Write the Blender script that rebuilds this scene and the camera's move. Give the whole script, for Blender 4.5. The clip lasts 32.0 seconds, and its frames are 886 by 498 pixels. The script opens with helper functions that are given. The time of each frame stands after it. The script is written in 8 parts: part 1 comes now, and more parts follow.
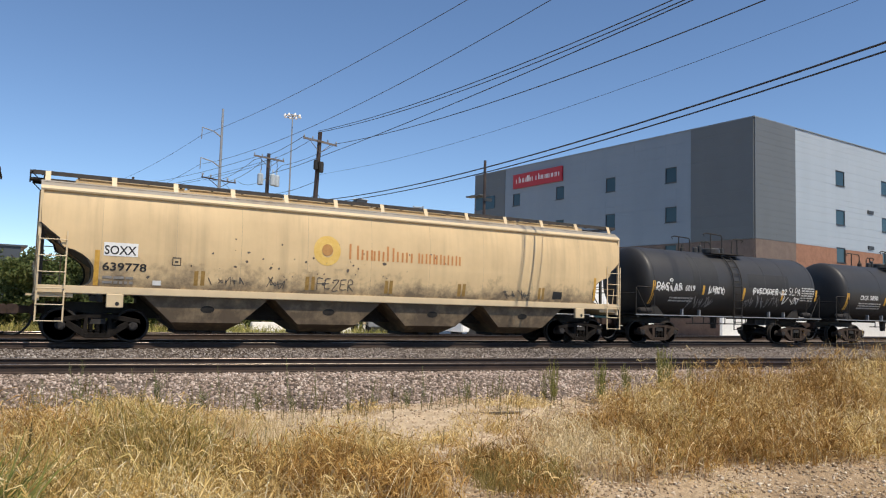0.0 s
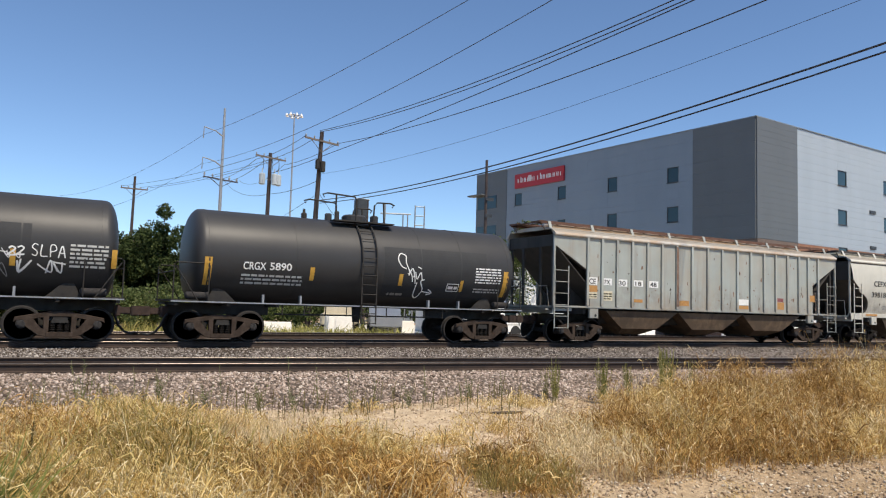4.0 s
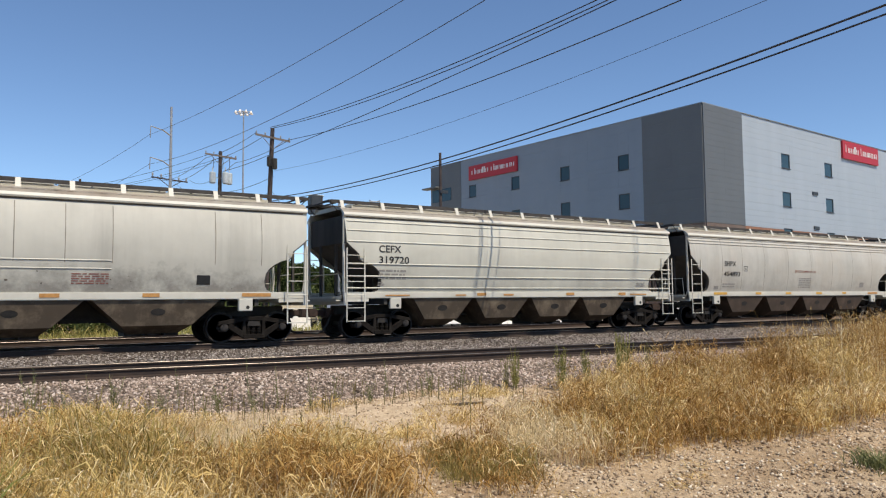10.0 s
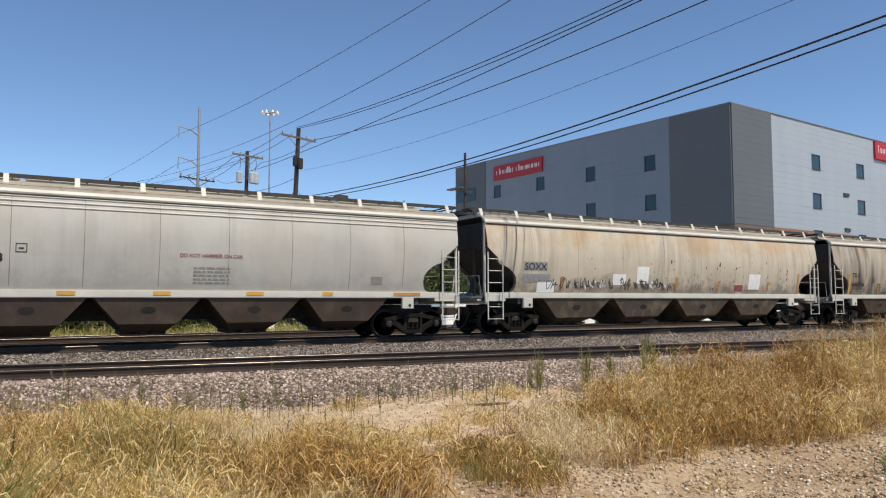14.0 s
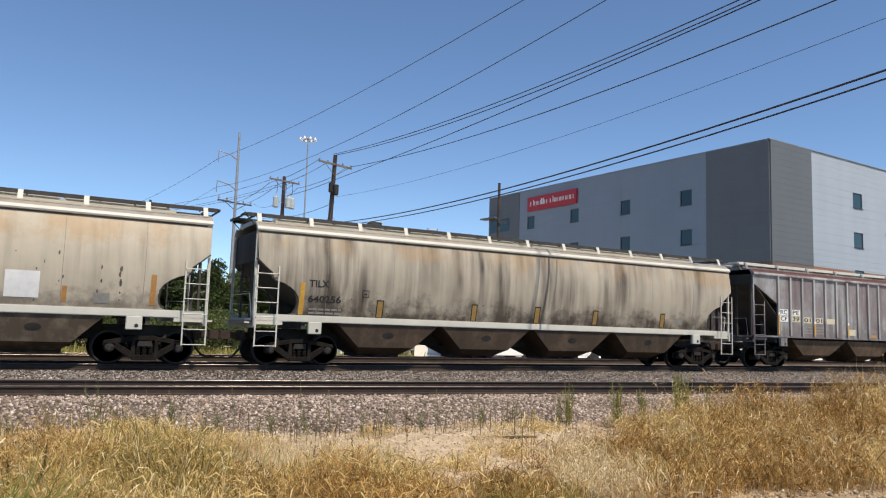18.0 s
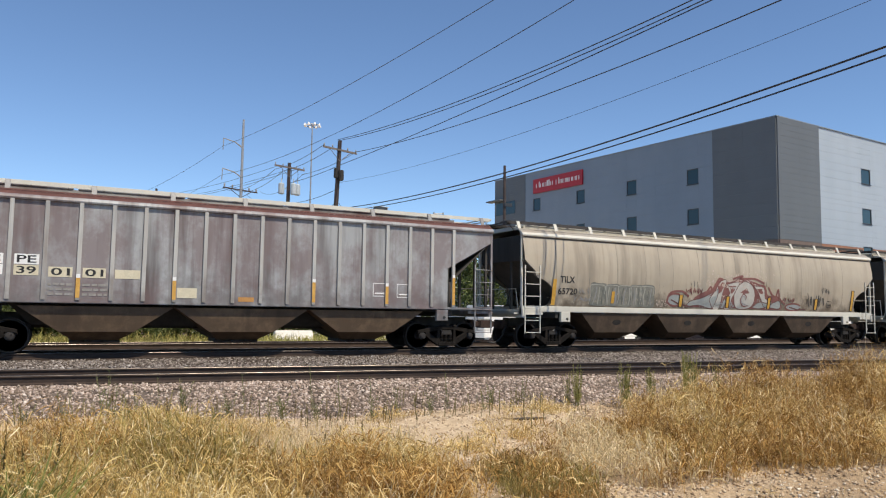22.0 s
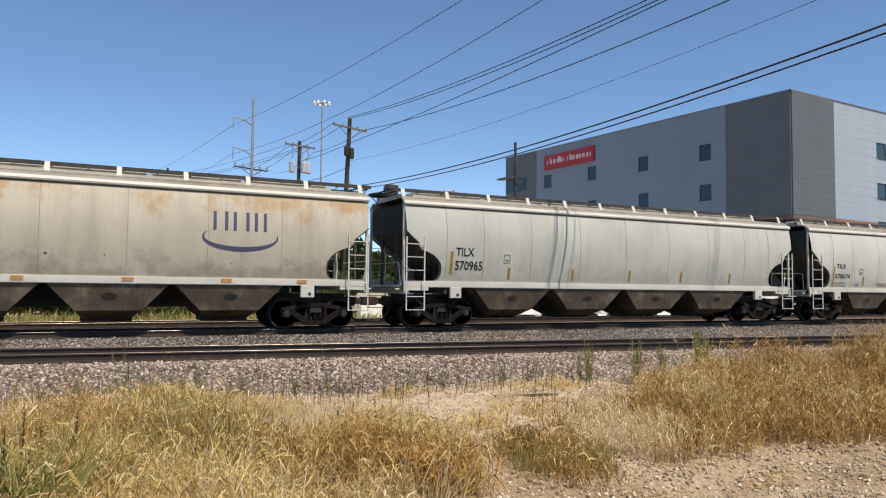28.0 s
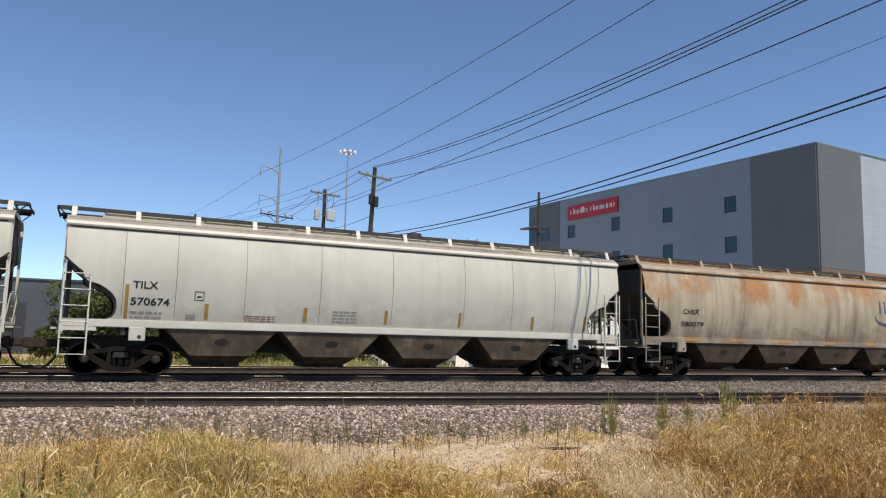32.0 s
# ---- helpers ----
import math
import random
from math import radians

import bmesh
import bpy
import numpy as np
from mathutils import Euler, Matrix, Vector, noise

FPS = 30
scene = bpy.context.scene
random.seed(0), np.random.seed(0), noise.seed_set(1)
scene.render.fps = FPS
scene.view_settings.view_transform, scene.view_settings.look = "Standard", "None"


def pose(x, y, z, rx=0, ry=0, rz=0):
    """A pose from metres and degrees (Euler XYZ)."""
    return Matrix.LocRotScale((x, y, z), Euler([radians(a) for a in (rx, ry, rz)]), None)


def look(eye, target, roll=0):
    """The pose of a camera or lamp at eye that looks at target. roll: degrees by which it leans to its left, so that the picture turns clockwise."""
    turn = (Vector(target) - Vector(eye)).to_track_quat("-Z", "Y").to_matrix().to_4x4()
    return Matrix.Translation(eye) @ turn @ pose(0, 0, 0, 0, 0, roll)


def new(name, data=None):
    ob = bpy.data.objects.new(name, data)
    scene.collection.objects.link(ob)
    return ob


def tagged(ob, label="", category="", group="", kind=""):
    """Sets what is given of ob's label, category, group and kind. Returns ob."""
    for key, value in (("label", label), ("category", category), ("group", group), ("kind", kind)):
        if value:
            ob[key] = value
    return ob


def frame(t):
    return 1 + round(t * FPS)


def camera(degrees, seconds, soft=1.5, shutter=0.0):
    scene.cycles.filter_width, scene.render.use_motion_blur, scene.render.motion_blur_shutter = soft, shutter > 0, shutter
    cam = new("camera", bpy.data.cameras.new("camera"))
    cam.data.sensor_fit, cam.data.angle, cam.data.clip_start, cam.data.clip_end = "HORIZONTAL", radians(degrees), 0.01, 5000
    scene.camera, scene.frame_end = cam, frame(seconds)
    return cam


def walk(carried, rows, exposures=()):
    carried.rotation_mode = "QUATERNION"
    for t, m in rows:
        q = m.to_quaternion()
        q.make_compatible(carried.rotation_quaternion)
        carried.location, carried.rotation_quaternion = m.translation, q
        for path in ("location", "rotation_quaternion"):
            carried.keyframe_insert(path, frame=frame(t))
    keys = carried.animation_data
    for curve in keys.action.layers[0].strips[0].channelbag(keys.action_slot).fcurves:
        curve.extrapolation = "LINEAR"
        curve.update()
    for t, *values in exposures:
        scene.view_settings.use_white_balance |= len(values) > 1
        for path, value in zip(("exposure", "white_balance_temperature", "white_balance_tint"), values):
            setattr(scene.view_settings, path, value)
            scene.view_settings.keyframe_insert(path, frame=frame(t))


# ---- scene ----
cam = camera(61.3, 32.0, soft=1.15)

# seconds, yaw, pitch, roll of a camera held at one spot
EYE = (0.0, 0.0, 1.2)
TURNS = [
    (0, -29.41, 4.49, -1.61), (0.5, -29.39, 4.48, -1.66), (1, -29.37, 4.43, -1.6), (1.5, -29.38, 4.41, -1.66),
    (2, -29.37, 4.38, -1.59), (2.5, -29.35, 4.38, -1.61), (4.5, -29.27, 4.54, -1.69), (5, -29.25, 4.66, -1.72),
    (5.5, -29.2, 4.76, -1.76), (6, -29.14, 4.84, -1.82), (6.5, -29.09, 4.86, -1.83), (7, -28.98, 4.86, -1.69),
    (7.5, -28.95, 4.7, -1.25), (8, -29.13, 4.67, -0.51), (8.5, -29.74, 4.62, 0.37), (9, -30.68, 4.67, 0.88),
    (9.5, -31.73, 4.51, 0.85), (10, -32.48, 3.97, 0.5), (10.5, -32.78, 3.27, -0.02), (11, -32.71, 2.39, -0.35),
    (11.5, -32.27, 1.94, -0.36), (12, -31.8, 1.83, -0.33), (12.5, -31.37, 2.04, -0.24), (13, -31.06, 2.57, -0.09),
    (13.5, -30.83, 3.24, -0), (14, -30.64, 3.99, 0.06), (14.5, -30.35, 4.78, -0.08), (16.5, -28.73, 5.13, -0.58),
    (17, -28.57, 5.2, -0.97), (17.5, -28.47, 5.56, -1.37), (18, -28.33, 6.18, -1.78), (18.5, -28.17, 6.79, -1.92),
    (19, -28.05, 7.28, -2), (19.5, -28.08, 7.17, -1.66), (20, -28.16, 6.64, -1.15), (20.5, -28.3, 5.76, -0.78),
    (21, -28.3, 5.12, -0.61), (21.5, -28.09, 4.91, -0.71), (22, -27.74, 4.92, -0.82), (22.5, -27.44, 4.97, -0.93),
    (23, -27.3, 5.03, -0.91), (23.5, -27.32, 5.06, -0.69), (24, -27.38, 5.22, -0.36), (24.5, -27.54, 5.51, -0.11),
    (25, -27.59, 5.92, -0.02), (25.5, -27.53, 6.39, -0.12), (26, -27.45, 6.46, -0.24), (26.5, -27.34, 5.88, -0.28),
    (28.5, -26.81, 2.9, -0.62), (29, -26.75, 3.56, -0.55), (29.5, -26.9, 3.95, -0.51), (30, -26.97, 3.9, -0.37),
    (30.5, -26.86, 3.68, -0.46), (31, -26.35, 3.97, -0.74), (31.5, -25.7, 5.34, -1.11), (32, -25.21, 6.89, -1.43),
]
EXPOSURE = [(0, 0.03), (2.5, 0.07), (6, 0.18), (9, 0.09), (13, 0.01), (16, 0.05), (18, 0.09), (20, 0.12), (23, 0.11), (26, 0.13), (29, 0.01), (32, 0.01)]
walk(cam, [(t, pose(*EYE, 90 + p, r, y)) for t, y, p, r in TURNS], EXPOSURE)

# ---------------------------------------------------------------- light
SUN_AZ, SUN_EL = 168.0, 59.0
world = bpy.data.worlds.new("sky")
scene.world = world
world.use_nodes = True
wn = world.node_tree.nodes
sky = wn.new("ShaderNodeTexSky")
sky.sky_type, sky.sun_disc = "NISHITA", False
sky.sun_elevation, sky.sun_rotation = radians(SUN_EL), radians(SUN_AZ)
sky.altitude, sky.air_density, sky.dust_density, sky.ozone_density = 2300, 1.0, 0.0, 2.3
hue = wn.new("ShaderNodeHueSaturation")
hue.inputs["Saturation"].default_value = 1.0
world.node_tree.links.new(sky.outputs[0], hue.inputs["Color"])
haze = wn.new("ShaderNodeMix")
haze.data_type, haze.blend_type = "RGBA", "MULTIPLY"
haze.inputs[0].default_value, haze.inputs[7].default_value = 1.0, (0.925, 1.0, 1.05, 1)
world.node_tree.links.new(hue.outputs[0], haze.inputs[6])
world.node_tree.links.new(haze.outputs[2], wn["Background"].inputs[0])
wn["Background"].inputs[1].default_value = 0.138
sun = new("sun", bpy.data.lights.new("sun", "SUN"))
sun.data.energy, sun.data.angle, sun.data.color = 4.7, radians(0.5), (1.0, 0.893, 0.735)
a, e = radians(SUN_AZ), radians(SUN_EL)
sun.matrix_world = look((0, 0, 60), (-math.sin(a) * math.cos(e), -math.cos(a) * math.cos(e), 60 - math.sin(e)))


# ---------------------------------------------------------------- materials
def material(name, rough=0.6, metal=0.0, spec=0.5):
    m = bpy.data.materials.new(name)
    m.use_nodes = True
    b = m.node_tree.nodes["Principled BSDF"]
    b.inputs["Roughness"].default_value = rough
    b.inputs["Metallic"].default_value = metal
    b.inputs["Specular IOR Level"].default_value = spec
    return m, m.node_tree.nodes, m.node_tree.links, b


def coords(nodes, links, scale=(1, 1, 1), loc=(0, 0, 0)):
    tc = nodes.new("ShaderNodeTexCoord")
    mp = nodes.new("ShaderNodeMapping")
    mp.inputs["Scale"].default_value = scale
    mp.inputs["Location"].default_value = loc
    links.new(tc.outputs["Object"], mp.inputs[0])
    return mp.outputs[0]


def noise_tex(nodes, links, vec, scale, detail=4, rough=0.6):
    n = nodes.new("ShaderNodeTexNoise")
    n.inputs["Scale"].default_value = scale
    n.inputs["Detail"].default_value = detail
    n.inputs["Roughness"].default_value = rough
    links.new(vec, n.inputs["Vector"])
    return n.outputs["Fac"]


def ramp(nodes, links, fac, stops):
    r = nodes.new("ShaderNodeValToRGB")
    while len(r.color_ramp.elements) < len(stops):
        r.color_ramp.elements.new(0.5)
    for el, (p, c) in zip(r.color_ramp.elements, stops):
        el.position = p
        el.color = (*c, 1) if len(c) == 3 else c
    links.new(fac, r.inputs[0])
    return r.outputs[0]


def mixc(nodes, links, fac, a, b, mode="MIX"):
    m = nodes.new("ShaderNodeMix")
    m.data_type, m.blend_type = "RGBA", mode
    for sock, v in ((m.inputs[0], fac), (m.inputs[6], a), (m.inputs[7], b)):
        if isinstance(v, (int, float)):
            sock.default_value = v
        elif isinstance(v, tuple):
            sock.default_value = (*v, 1)
        else:
            links.new(v, sock)
    return m.outputs[2]


def bump(nodes, links, bsdf, height, strength=0.3, dist=0.02):
    b = nodes.new("ShaderNodeBump")
    b.inputs["Strength"].default_value = strength
    b.inputs["Distance"].default_value = dist
    links.new(height, b.inputs["Height"])
    links.new(b.outputs[0], bsdf.inputs["Normal"])


def plain(name, c1, c2, scale=3.0, rough=0.7, metal=0.0, bumps=0.2, fine=40.0, per=0.0, spec=0.5):
    """Two-tone mottled surface with fine relief; per: how far pieces differ from one another."""
    m, n, l, b = material(name, rough, metal, spec)
    v = coords(n, l)
    big = noise_tex(n, l, v, scale)
    col = ramp(n, l, big, [(0.3, c1), (0.7, c2)])
    small = noise_tex(n, l, v, fine, 3)
    col = mixc(n, l, 0.25, col, ramp(n, l, small, [(0.3, (0.25,) * 3), (0.7, (0.75,) * 3)]), "OVERLAY")
    if per:
        oi = n.new("ShaderNodeObjectInfo")
        col = mixc(n, l, per, col, ramp(n, l, oi.outputs["Random"], [(0, (0.2,) * 3), (1, (0.8,) * 3)]), "OVERLAY")
    l.new(col, b.inputs["Base Color"])
    if bumps:
        bump(n, l, b, small, bumps)
    return m


def sheet_metal(name, c1, c2, rough=0.5):
    """Coated wall cladding: nearly even, with broad soft shifts and faint dust."""
    m, n, l, b = material(name, rough, 0.1, 0.4)
    v = coords(n, l)
    col = ramp(n, l, noise_tex(n, l, v, 0.25, 3), [(0.3, c1), (0.7, c2)])
    run = noise_tex(n, l, coords(n, l, (0.8, 0.8, 0.08)), 1.0, 3)
    col = mixc(n, l, 0.07, col, ramp(n, l, run, [(0.35, (0.35,) * 3), (0.65, (0.65,) * 3)]), "OVERLAY")
    l.new(col, b.inputs["Base Color"])
    return m


def islands(name, stops, rough=0.8, trans=0.0, mott=0.0):
    """Colour that varies from piece to piece of one joined mesh."""
    m, n, l, b = material(name, rough, 0, 0.08)
    g = n.new("ShaderNodeNewGeometry")
    col = ramp(n, l, g.outputs["Random Per Island"], stops)
    v = coords(n, l)
    big = noise_tex(n, l, v, 0.9, 3)
    col = mixc(n, l, 0.35, col, ramp(n, l, big, [(0.3, (0.3,) * 3), (0.7, (0.72,) * 3)]), "OVERLAY")
    l.new(col, b.inputs["Base Color"])
    if trans:
        t = n.new("ShaderNodeBsdfTranslucent")
        l.new(col, t.inputs[0])
        mx = n.new("ShaderNodeMixShader")
        mx.inputs[0].default_value = trans
        l.new(b.outputs[0], mx.inputs[1])
        l.new(t.outputs[0], mx.inputs[2])
        l.new(mx.outputs[0], n["Material Output"].inputs[0])
    return m


def car_paint(name, base, dirt=(0.10, 0.085, 0.07), streaks=0.35, grime=0.5, rust=0.0, seed=0.0, rough=0.5, rust_low=1.0, rust_high=1.2, rust_col=(0.43, 0.225, 0.06), cover=0.0):
    """Weathered railcar paint: vertical rain streaks, patches of road dirt, rust runs."""
    m, n, l, b = material(name, rough, 0, 0.35)
    v = coords(n, l, (1, 1, 1), (seed * 7.3, 0, seed * 3.1))
    st = coords(n, l, (1.7, 1.0, 0.16), (seed * 11.7, 0, seed))
    fine = coords(n, l, (7.0, 2.0, 0.35), (seed * 5.9, 0, seed))
    col = mixc(n, l, ramp(n, l, noise_tex(n, l, v, 0.8), [(0.35, (0, 0, 0)), (0.7, (1, 1, 1))]), base,
               tuple(c * 0.86 for c in base))
    s1 = ramp(n, l, noise_tex(n, l, st, 1.3, 4, 0.5), [(0.47 - cover, (0, 0, 0)), (0.72 - cover, (1, 1, 1))])
    s2 = ramp(n, l, noise_tex(n, l, fine, 1.0, 4, 0.6), [(0.5, (0, 0, 0)), (0.8, (1, 1, 1))])
    zone = ramp(n, l, noise_tex(n, l, coords(n, l, (0.5, 1, 0.25), (seed * 4.1, 0, seed)), 0.8, 3), [(0.38, (0.12,) * 3), (0.62, (1.25,) * 3)])
    s1 = mixc(n, l, 1.0, s1, zone, "MULTIPLY")
    s2 = mixc(n, l, 1.0, s2, zone, "MULTIPLY")
    half = mixc(n, l, streaks, (0, 0, 0), s1)
    col = mixc(n, l, half, col, dirt)
    half2 = mixc(n, l, streaks * 0.7, (0, 0, 0), s2)
    col = mixc(n, l, half2, col, dirt)
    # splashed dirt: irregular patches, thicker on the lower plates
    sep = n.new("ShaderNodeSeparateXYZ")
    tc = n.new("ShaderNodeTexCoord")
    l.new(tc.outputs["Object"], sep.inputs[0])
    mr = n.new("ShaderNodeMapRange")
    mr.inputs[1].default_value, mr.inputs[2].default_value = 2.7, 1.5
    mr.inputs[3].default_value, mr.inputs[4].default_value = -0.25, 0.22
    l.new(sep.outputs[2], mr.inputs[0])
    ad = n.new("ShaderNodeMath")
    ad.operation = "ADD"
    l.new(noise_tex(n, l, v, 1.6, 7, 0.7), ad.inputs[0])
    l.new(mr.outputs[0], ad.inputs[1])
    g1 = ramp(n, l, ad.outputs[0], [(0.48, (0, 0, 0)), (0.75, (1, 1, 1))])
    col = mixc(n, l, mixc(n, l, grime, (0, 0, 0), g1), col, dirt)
    if rust:
        rv = coords(n, l, (0.45, 1.0, 0.35), (seed * 3.3, 0, seed * 2))
        hr = n.new("ShaderNodeMapRange")
        hr.inputs[1].default_value, hr.inputs[2].default_value = rust_low, rust_high
        hr.inputs[3].default_value, hr.inputs[4].default_value = -0.3, 0.04
        l.new(sep.outputs[2], hr.inputs[0])
        rs = n.new("ShaderNodeMath")
        rs.operation = "ADD"
        l.new(noise_tex(n, l, rv, 1.2, 6, 0.7), rs.inputs[0])
        l.new(hr.outputs[0], rs.inputs[1])
        r1 = ramp(n, l, rs.outputs[0], [(0.48, (0, 0, 0)), (0.62, (1, 1, 1))])
        col = mixc(n, l, mixc(n, l, rust, (0, 0, 0), r1), col, rust_col)
    l.new(col, b.inputs["Base Color"])
    bump(n, l, b, noise_tex(n, l, coords(n, l, (0.9, 1, 0.5)), 1.5, 3), 0.25, 0.03)
    return m


M = {}
M["steel_dark"] = plain("grimy steel", (0.014, 0.0125, 0.0115), (0.035, 0.03, 0.025), 4, 0.75, 0.1)
M["truck"] = plain("dusty cast steel", (0.006, 0.005, 0.0045), (0.024, 0.020, 0.017), 6, 0.9, 0.0, spec=0.12)
M["truck_brown"] = plain("brown dusty cast steel", (0.030, 0.021, 0.016), (0.072, 0.052, 0.04), 6, 0.9, 0.0, spec=0.15)
M["wheel"] = plain("worn wheel steel", (0.014, 0.012, 0.011), (0.035, 0.029, 0.025), 5, 0.75, 0.1)
M["hub"] = plain("bearing cap", (0.022, 0.021, 0.022), (0.055, 0.05, 0.047), 8, 0.9, 0.0, spec=0.2)
M["black"] = plain("black lettering", (0.012, 0.012, 0.013), (0.02, 0.02, 0.02), 8, 0.6, 0, 0)
M["white"] = plain("white paint", (0.72, 0.72, 0.70), (0.82, 0.82, 0.80), 6, 0.6, 0, 0.05)
M["yellow"] = plain("yellow reflective tape", (0.50, 0.27, 0.04), (0.62, 0.36, 0.06), 9, 0.5, 0, 0.05)
M["orange"] = plain("orange paint", (0.38, 0.185, 0.05), (0.50, 0.26, 0.08), 9, 0.5, 0, 0.05)
M["faint"] = plain("faded stencil", (0.22, 0.21, 0.19), (0.30, 0.28, 0.26), 9, 0.6, 0, 0)
M["red"] = plain("red paint", (0.40, 0.014, 0.026), (0.45, 0.02, 0.033), 5, 0.5, 0, 0.02)
M["blue"] = plain("greyed navy paint", (0.055, 0.062, 0.115), (0.075, 0.082, 0.14), 5, 0.5, 0, 0.02)
M["rail"] = plain("rusty rail steel", (0.022, 0.013, 0.009), (0.048, 0.029, 0.02), 3, 0.75, 0.0)
M["rail_head"] = plain("worn rail head", (0.10, 0.083, 0.068), (0.22, 0.19, 0.16), 6, 0.3, 1.0, 0.05)
M["walk"] = plain("weathered walkway steel", (0.028, 0.025, 0.024), (0.062, 0.055, 0.05), 4, 0.8, 0.1)
M["tie"] = plain("creosoted tie", (0.034, 0.024, 0.017), (0.080, 0.058, 0.042), 3, 0.9, 0, 0.5, 25, 0.5, 0.1)
M["wood_pole"] = plain("weathered pole wood", (0.035, 0.025, 0.024), (0.075, 0.056, 0.05), 3, 0.9, 0, 0.5, 30)
M["crossarm"] = plain("bleached crossarm wood", (0.12, 0.10, 0.088), (0.21, 0.18, 0.16), 3, 0.9, 0, 0.4, 30)
M["galv"] = plain("galvanised steel", (0.26, 0.27, 0.28), (0.38, 0.39, 0.40), 4, 0.5, 0.5)
M["wire"] = plain("weathered cable", (0.03, 0.03, 0.033), (0.05, 0.05, 0.055), 6, 0.6, 0.2, 0)
M["transformer"] = plain("light grey tank", (0.42, 0.46, 0.48), (0.52, 0.56, 0.58), 5, 0.5, 0.1)
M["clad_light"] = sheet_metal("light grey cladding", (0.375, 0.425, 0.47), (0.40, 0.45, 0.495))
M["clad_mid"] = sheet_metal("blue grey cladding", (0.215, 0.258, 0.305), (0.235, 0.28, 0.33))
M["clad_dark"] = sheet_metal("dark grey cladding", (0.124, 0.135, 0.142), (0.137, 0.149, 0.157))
M["shed"] = sheet_metal("slate blue shed cladding", (0.070, 0.082, 0.098), (0.088, 0.10, 0.118))
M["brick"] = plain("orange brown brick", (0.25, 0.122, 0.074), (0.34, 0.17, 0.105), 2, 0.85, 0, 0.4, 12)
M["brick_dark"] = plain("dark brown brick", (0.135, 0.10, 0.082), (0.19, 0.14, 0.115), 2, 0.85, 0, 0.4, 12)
M["frame"] = plain("dark window frame", (0.04, 0.045, 0.05), (0.06, 0.065, 0.07), 4, 0.5, 0.3, 0.05)
M["roof"] = plain("roof membrane", (0.4, 0.4, 0.39), (0.5, 0.5, 0.48), 1, 0.8)
M["concrete"] = plain("pale concrete", (0.62, 0.59, 0.53), (0.76, 0.73, 0.67), 0.5, 0.9, 0, 0.3, 12)
M["tank"] = car_paint("black tank paint", (0.041, 0.040, 0.040), (0.030, 0.028, 0.026), 0.2, 0.5, 0, 4, 0.48)
M["rusty"] = plain("rusted steel", (0.024, 0.015, 0.012), (0.06, 0.034, 0.025), 5, 0.85)
m, n, l, b = material("window glass", 0.08, 0, 0.5)
b.inputs["Base Color"].default_value = (0.022, 0.05, 0.06, 1)
M["glass"] = m


# ---------------------------------------------------------------- mesh helpers
def box(bm, x0, x1, y0, y1, z0, z1):
    v = [bm.verts.new((x, y, z)) for z in (z0, z1) for x, y in ((x0, y0), (x1, y0), (x1, y1), (x0, y1))]
    for f in ((3, 2, 1, 0), (4, 5, 6, 7), (0, 1, 5, 4), (1, 2, 6, 5), (2, 3, 7, 6), (3, 0, 4, 7)):
        bm.faces.new([v[i] for i in f])


def hexa(bm, pts):
    """A block from eight corners: four below, four above, both counter-clockwise."""
    v = [bm.verts.new(p) for p in pts]
    for f in ((3, 2, 1, 0), (4, 5, 6, 7), (0, 1, 5, 4), (1, 2, 6, 5), (2, 3, 7, 6), (3, 0, 4, 7)):
        bm.faces.new([v[i] for i in f])


def prism(bm, pts, y0, y1):
    """A polygon in x and z drawn out from y0 to y1."""
    a_ = [bm.verts.new((x, y0, z)) for x, z in pts]
    b_ = [bm.verts.new((x, y1, z)) for x, z in pts]
    bm.faces.new(a_)
    bm.faces.new(b_[::-1])
    k = len(pts)
    for i in range(k):
        bm.faces.new((a_[i], b_[i], b_[(i + 1) % k], a_[(i + 1) % k]))


def tube(bm, pts, r, seg=6, r1=None, caps=True):
    """A round bar along points, from radius r to r1."""
    pts = [Vector(p) for p in pts]
    rings = []
    for i, p in enumerate(pts):
        d = (pts[min(i + 1, len(pts) - 1)] - pts[max(i - 1, 0)]).normalized()
        u = d.orthogonal().normalized() if abs(d.z) > 0.95 else d.cross(Vector((0, 0, 1))).normalized()
        w = d.cross(u)
        rr = r if r1 is None else r + (r1 - r) * i / (len(pts) - 1)
        rings.append([bm.verts.new(p + rr * (math.cos(2 * math.pi * k / seg) * u + math.sin(2 * math.pi * k / seg) * w)) for k in range(seg)])
    for a_, b_ in zip(rings, rings[1:]):
        for k in range(seg):
            bm.faces.new((a_[k], a_[(k + 1) % seg], b_[(k + 1) % seg], b_[k]))
    if caps:
        bm.faces.new(rings[0][::-1])
        bm.faces.new(rings[-1])


def lathe(bm, prof, axis="y", seg=24, origin=(0, 0, 0)):
    """A turned body: prof holds (along, radius)."""
    o = Vector(origin)
    rings = []
    for s_, r in prof:
        ring = []
        for k in range(seg):
            c, q = r * math.cos(2 * math.pi * k / seg), r * math.sin(2 * math.pi * k / seg)
            ring.append(bm.verts.new(o + Vector({"y": (c, s_, q), "x": (s_, c, q), "z": (c, q, s_)}[axis])))
        rings.append(ring)
    for a_, b_ in zip(rings, rings[1:]):
        for k in range(seg):
            bm.faces.new((a_[k], b_[k], b_[(k + 1) % seg], a_[(k + 1) % seg]))
    bm.faces.new(rings[0])
    bm.faces.new(rings[-1][::-1])


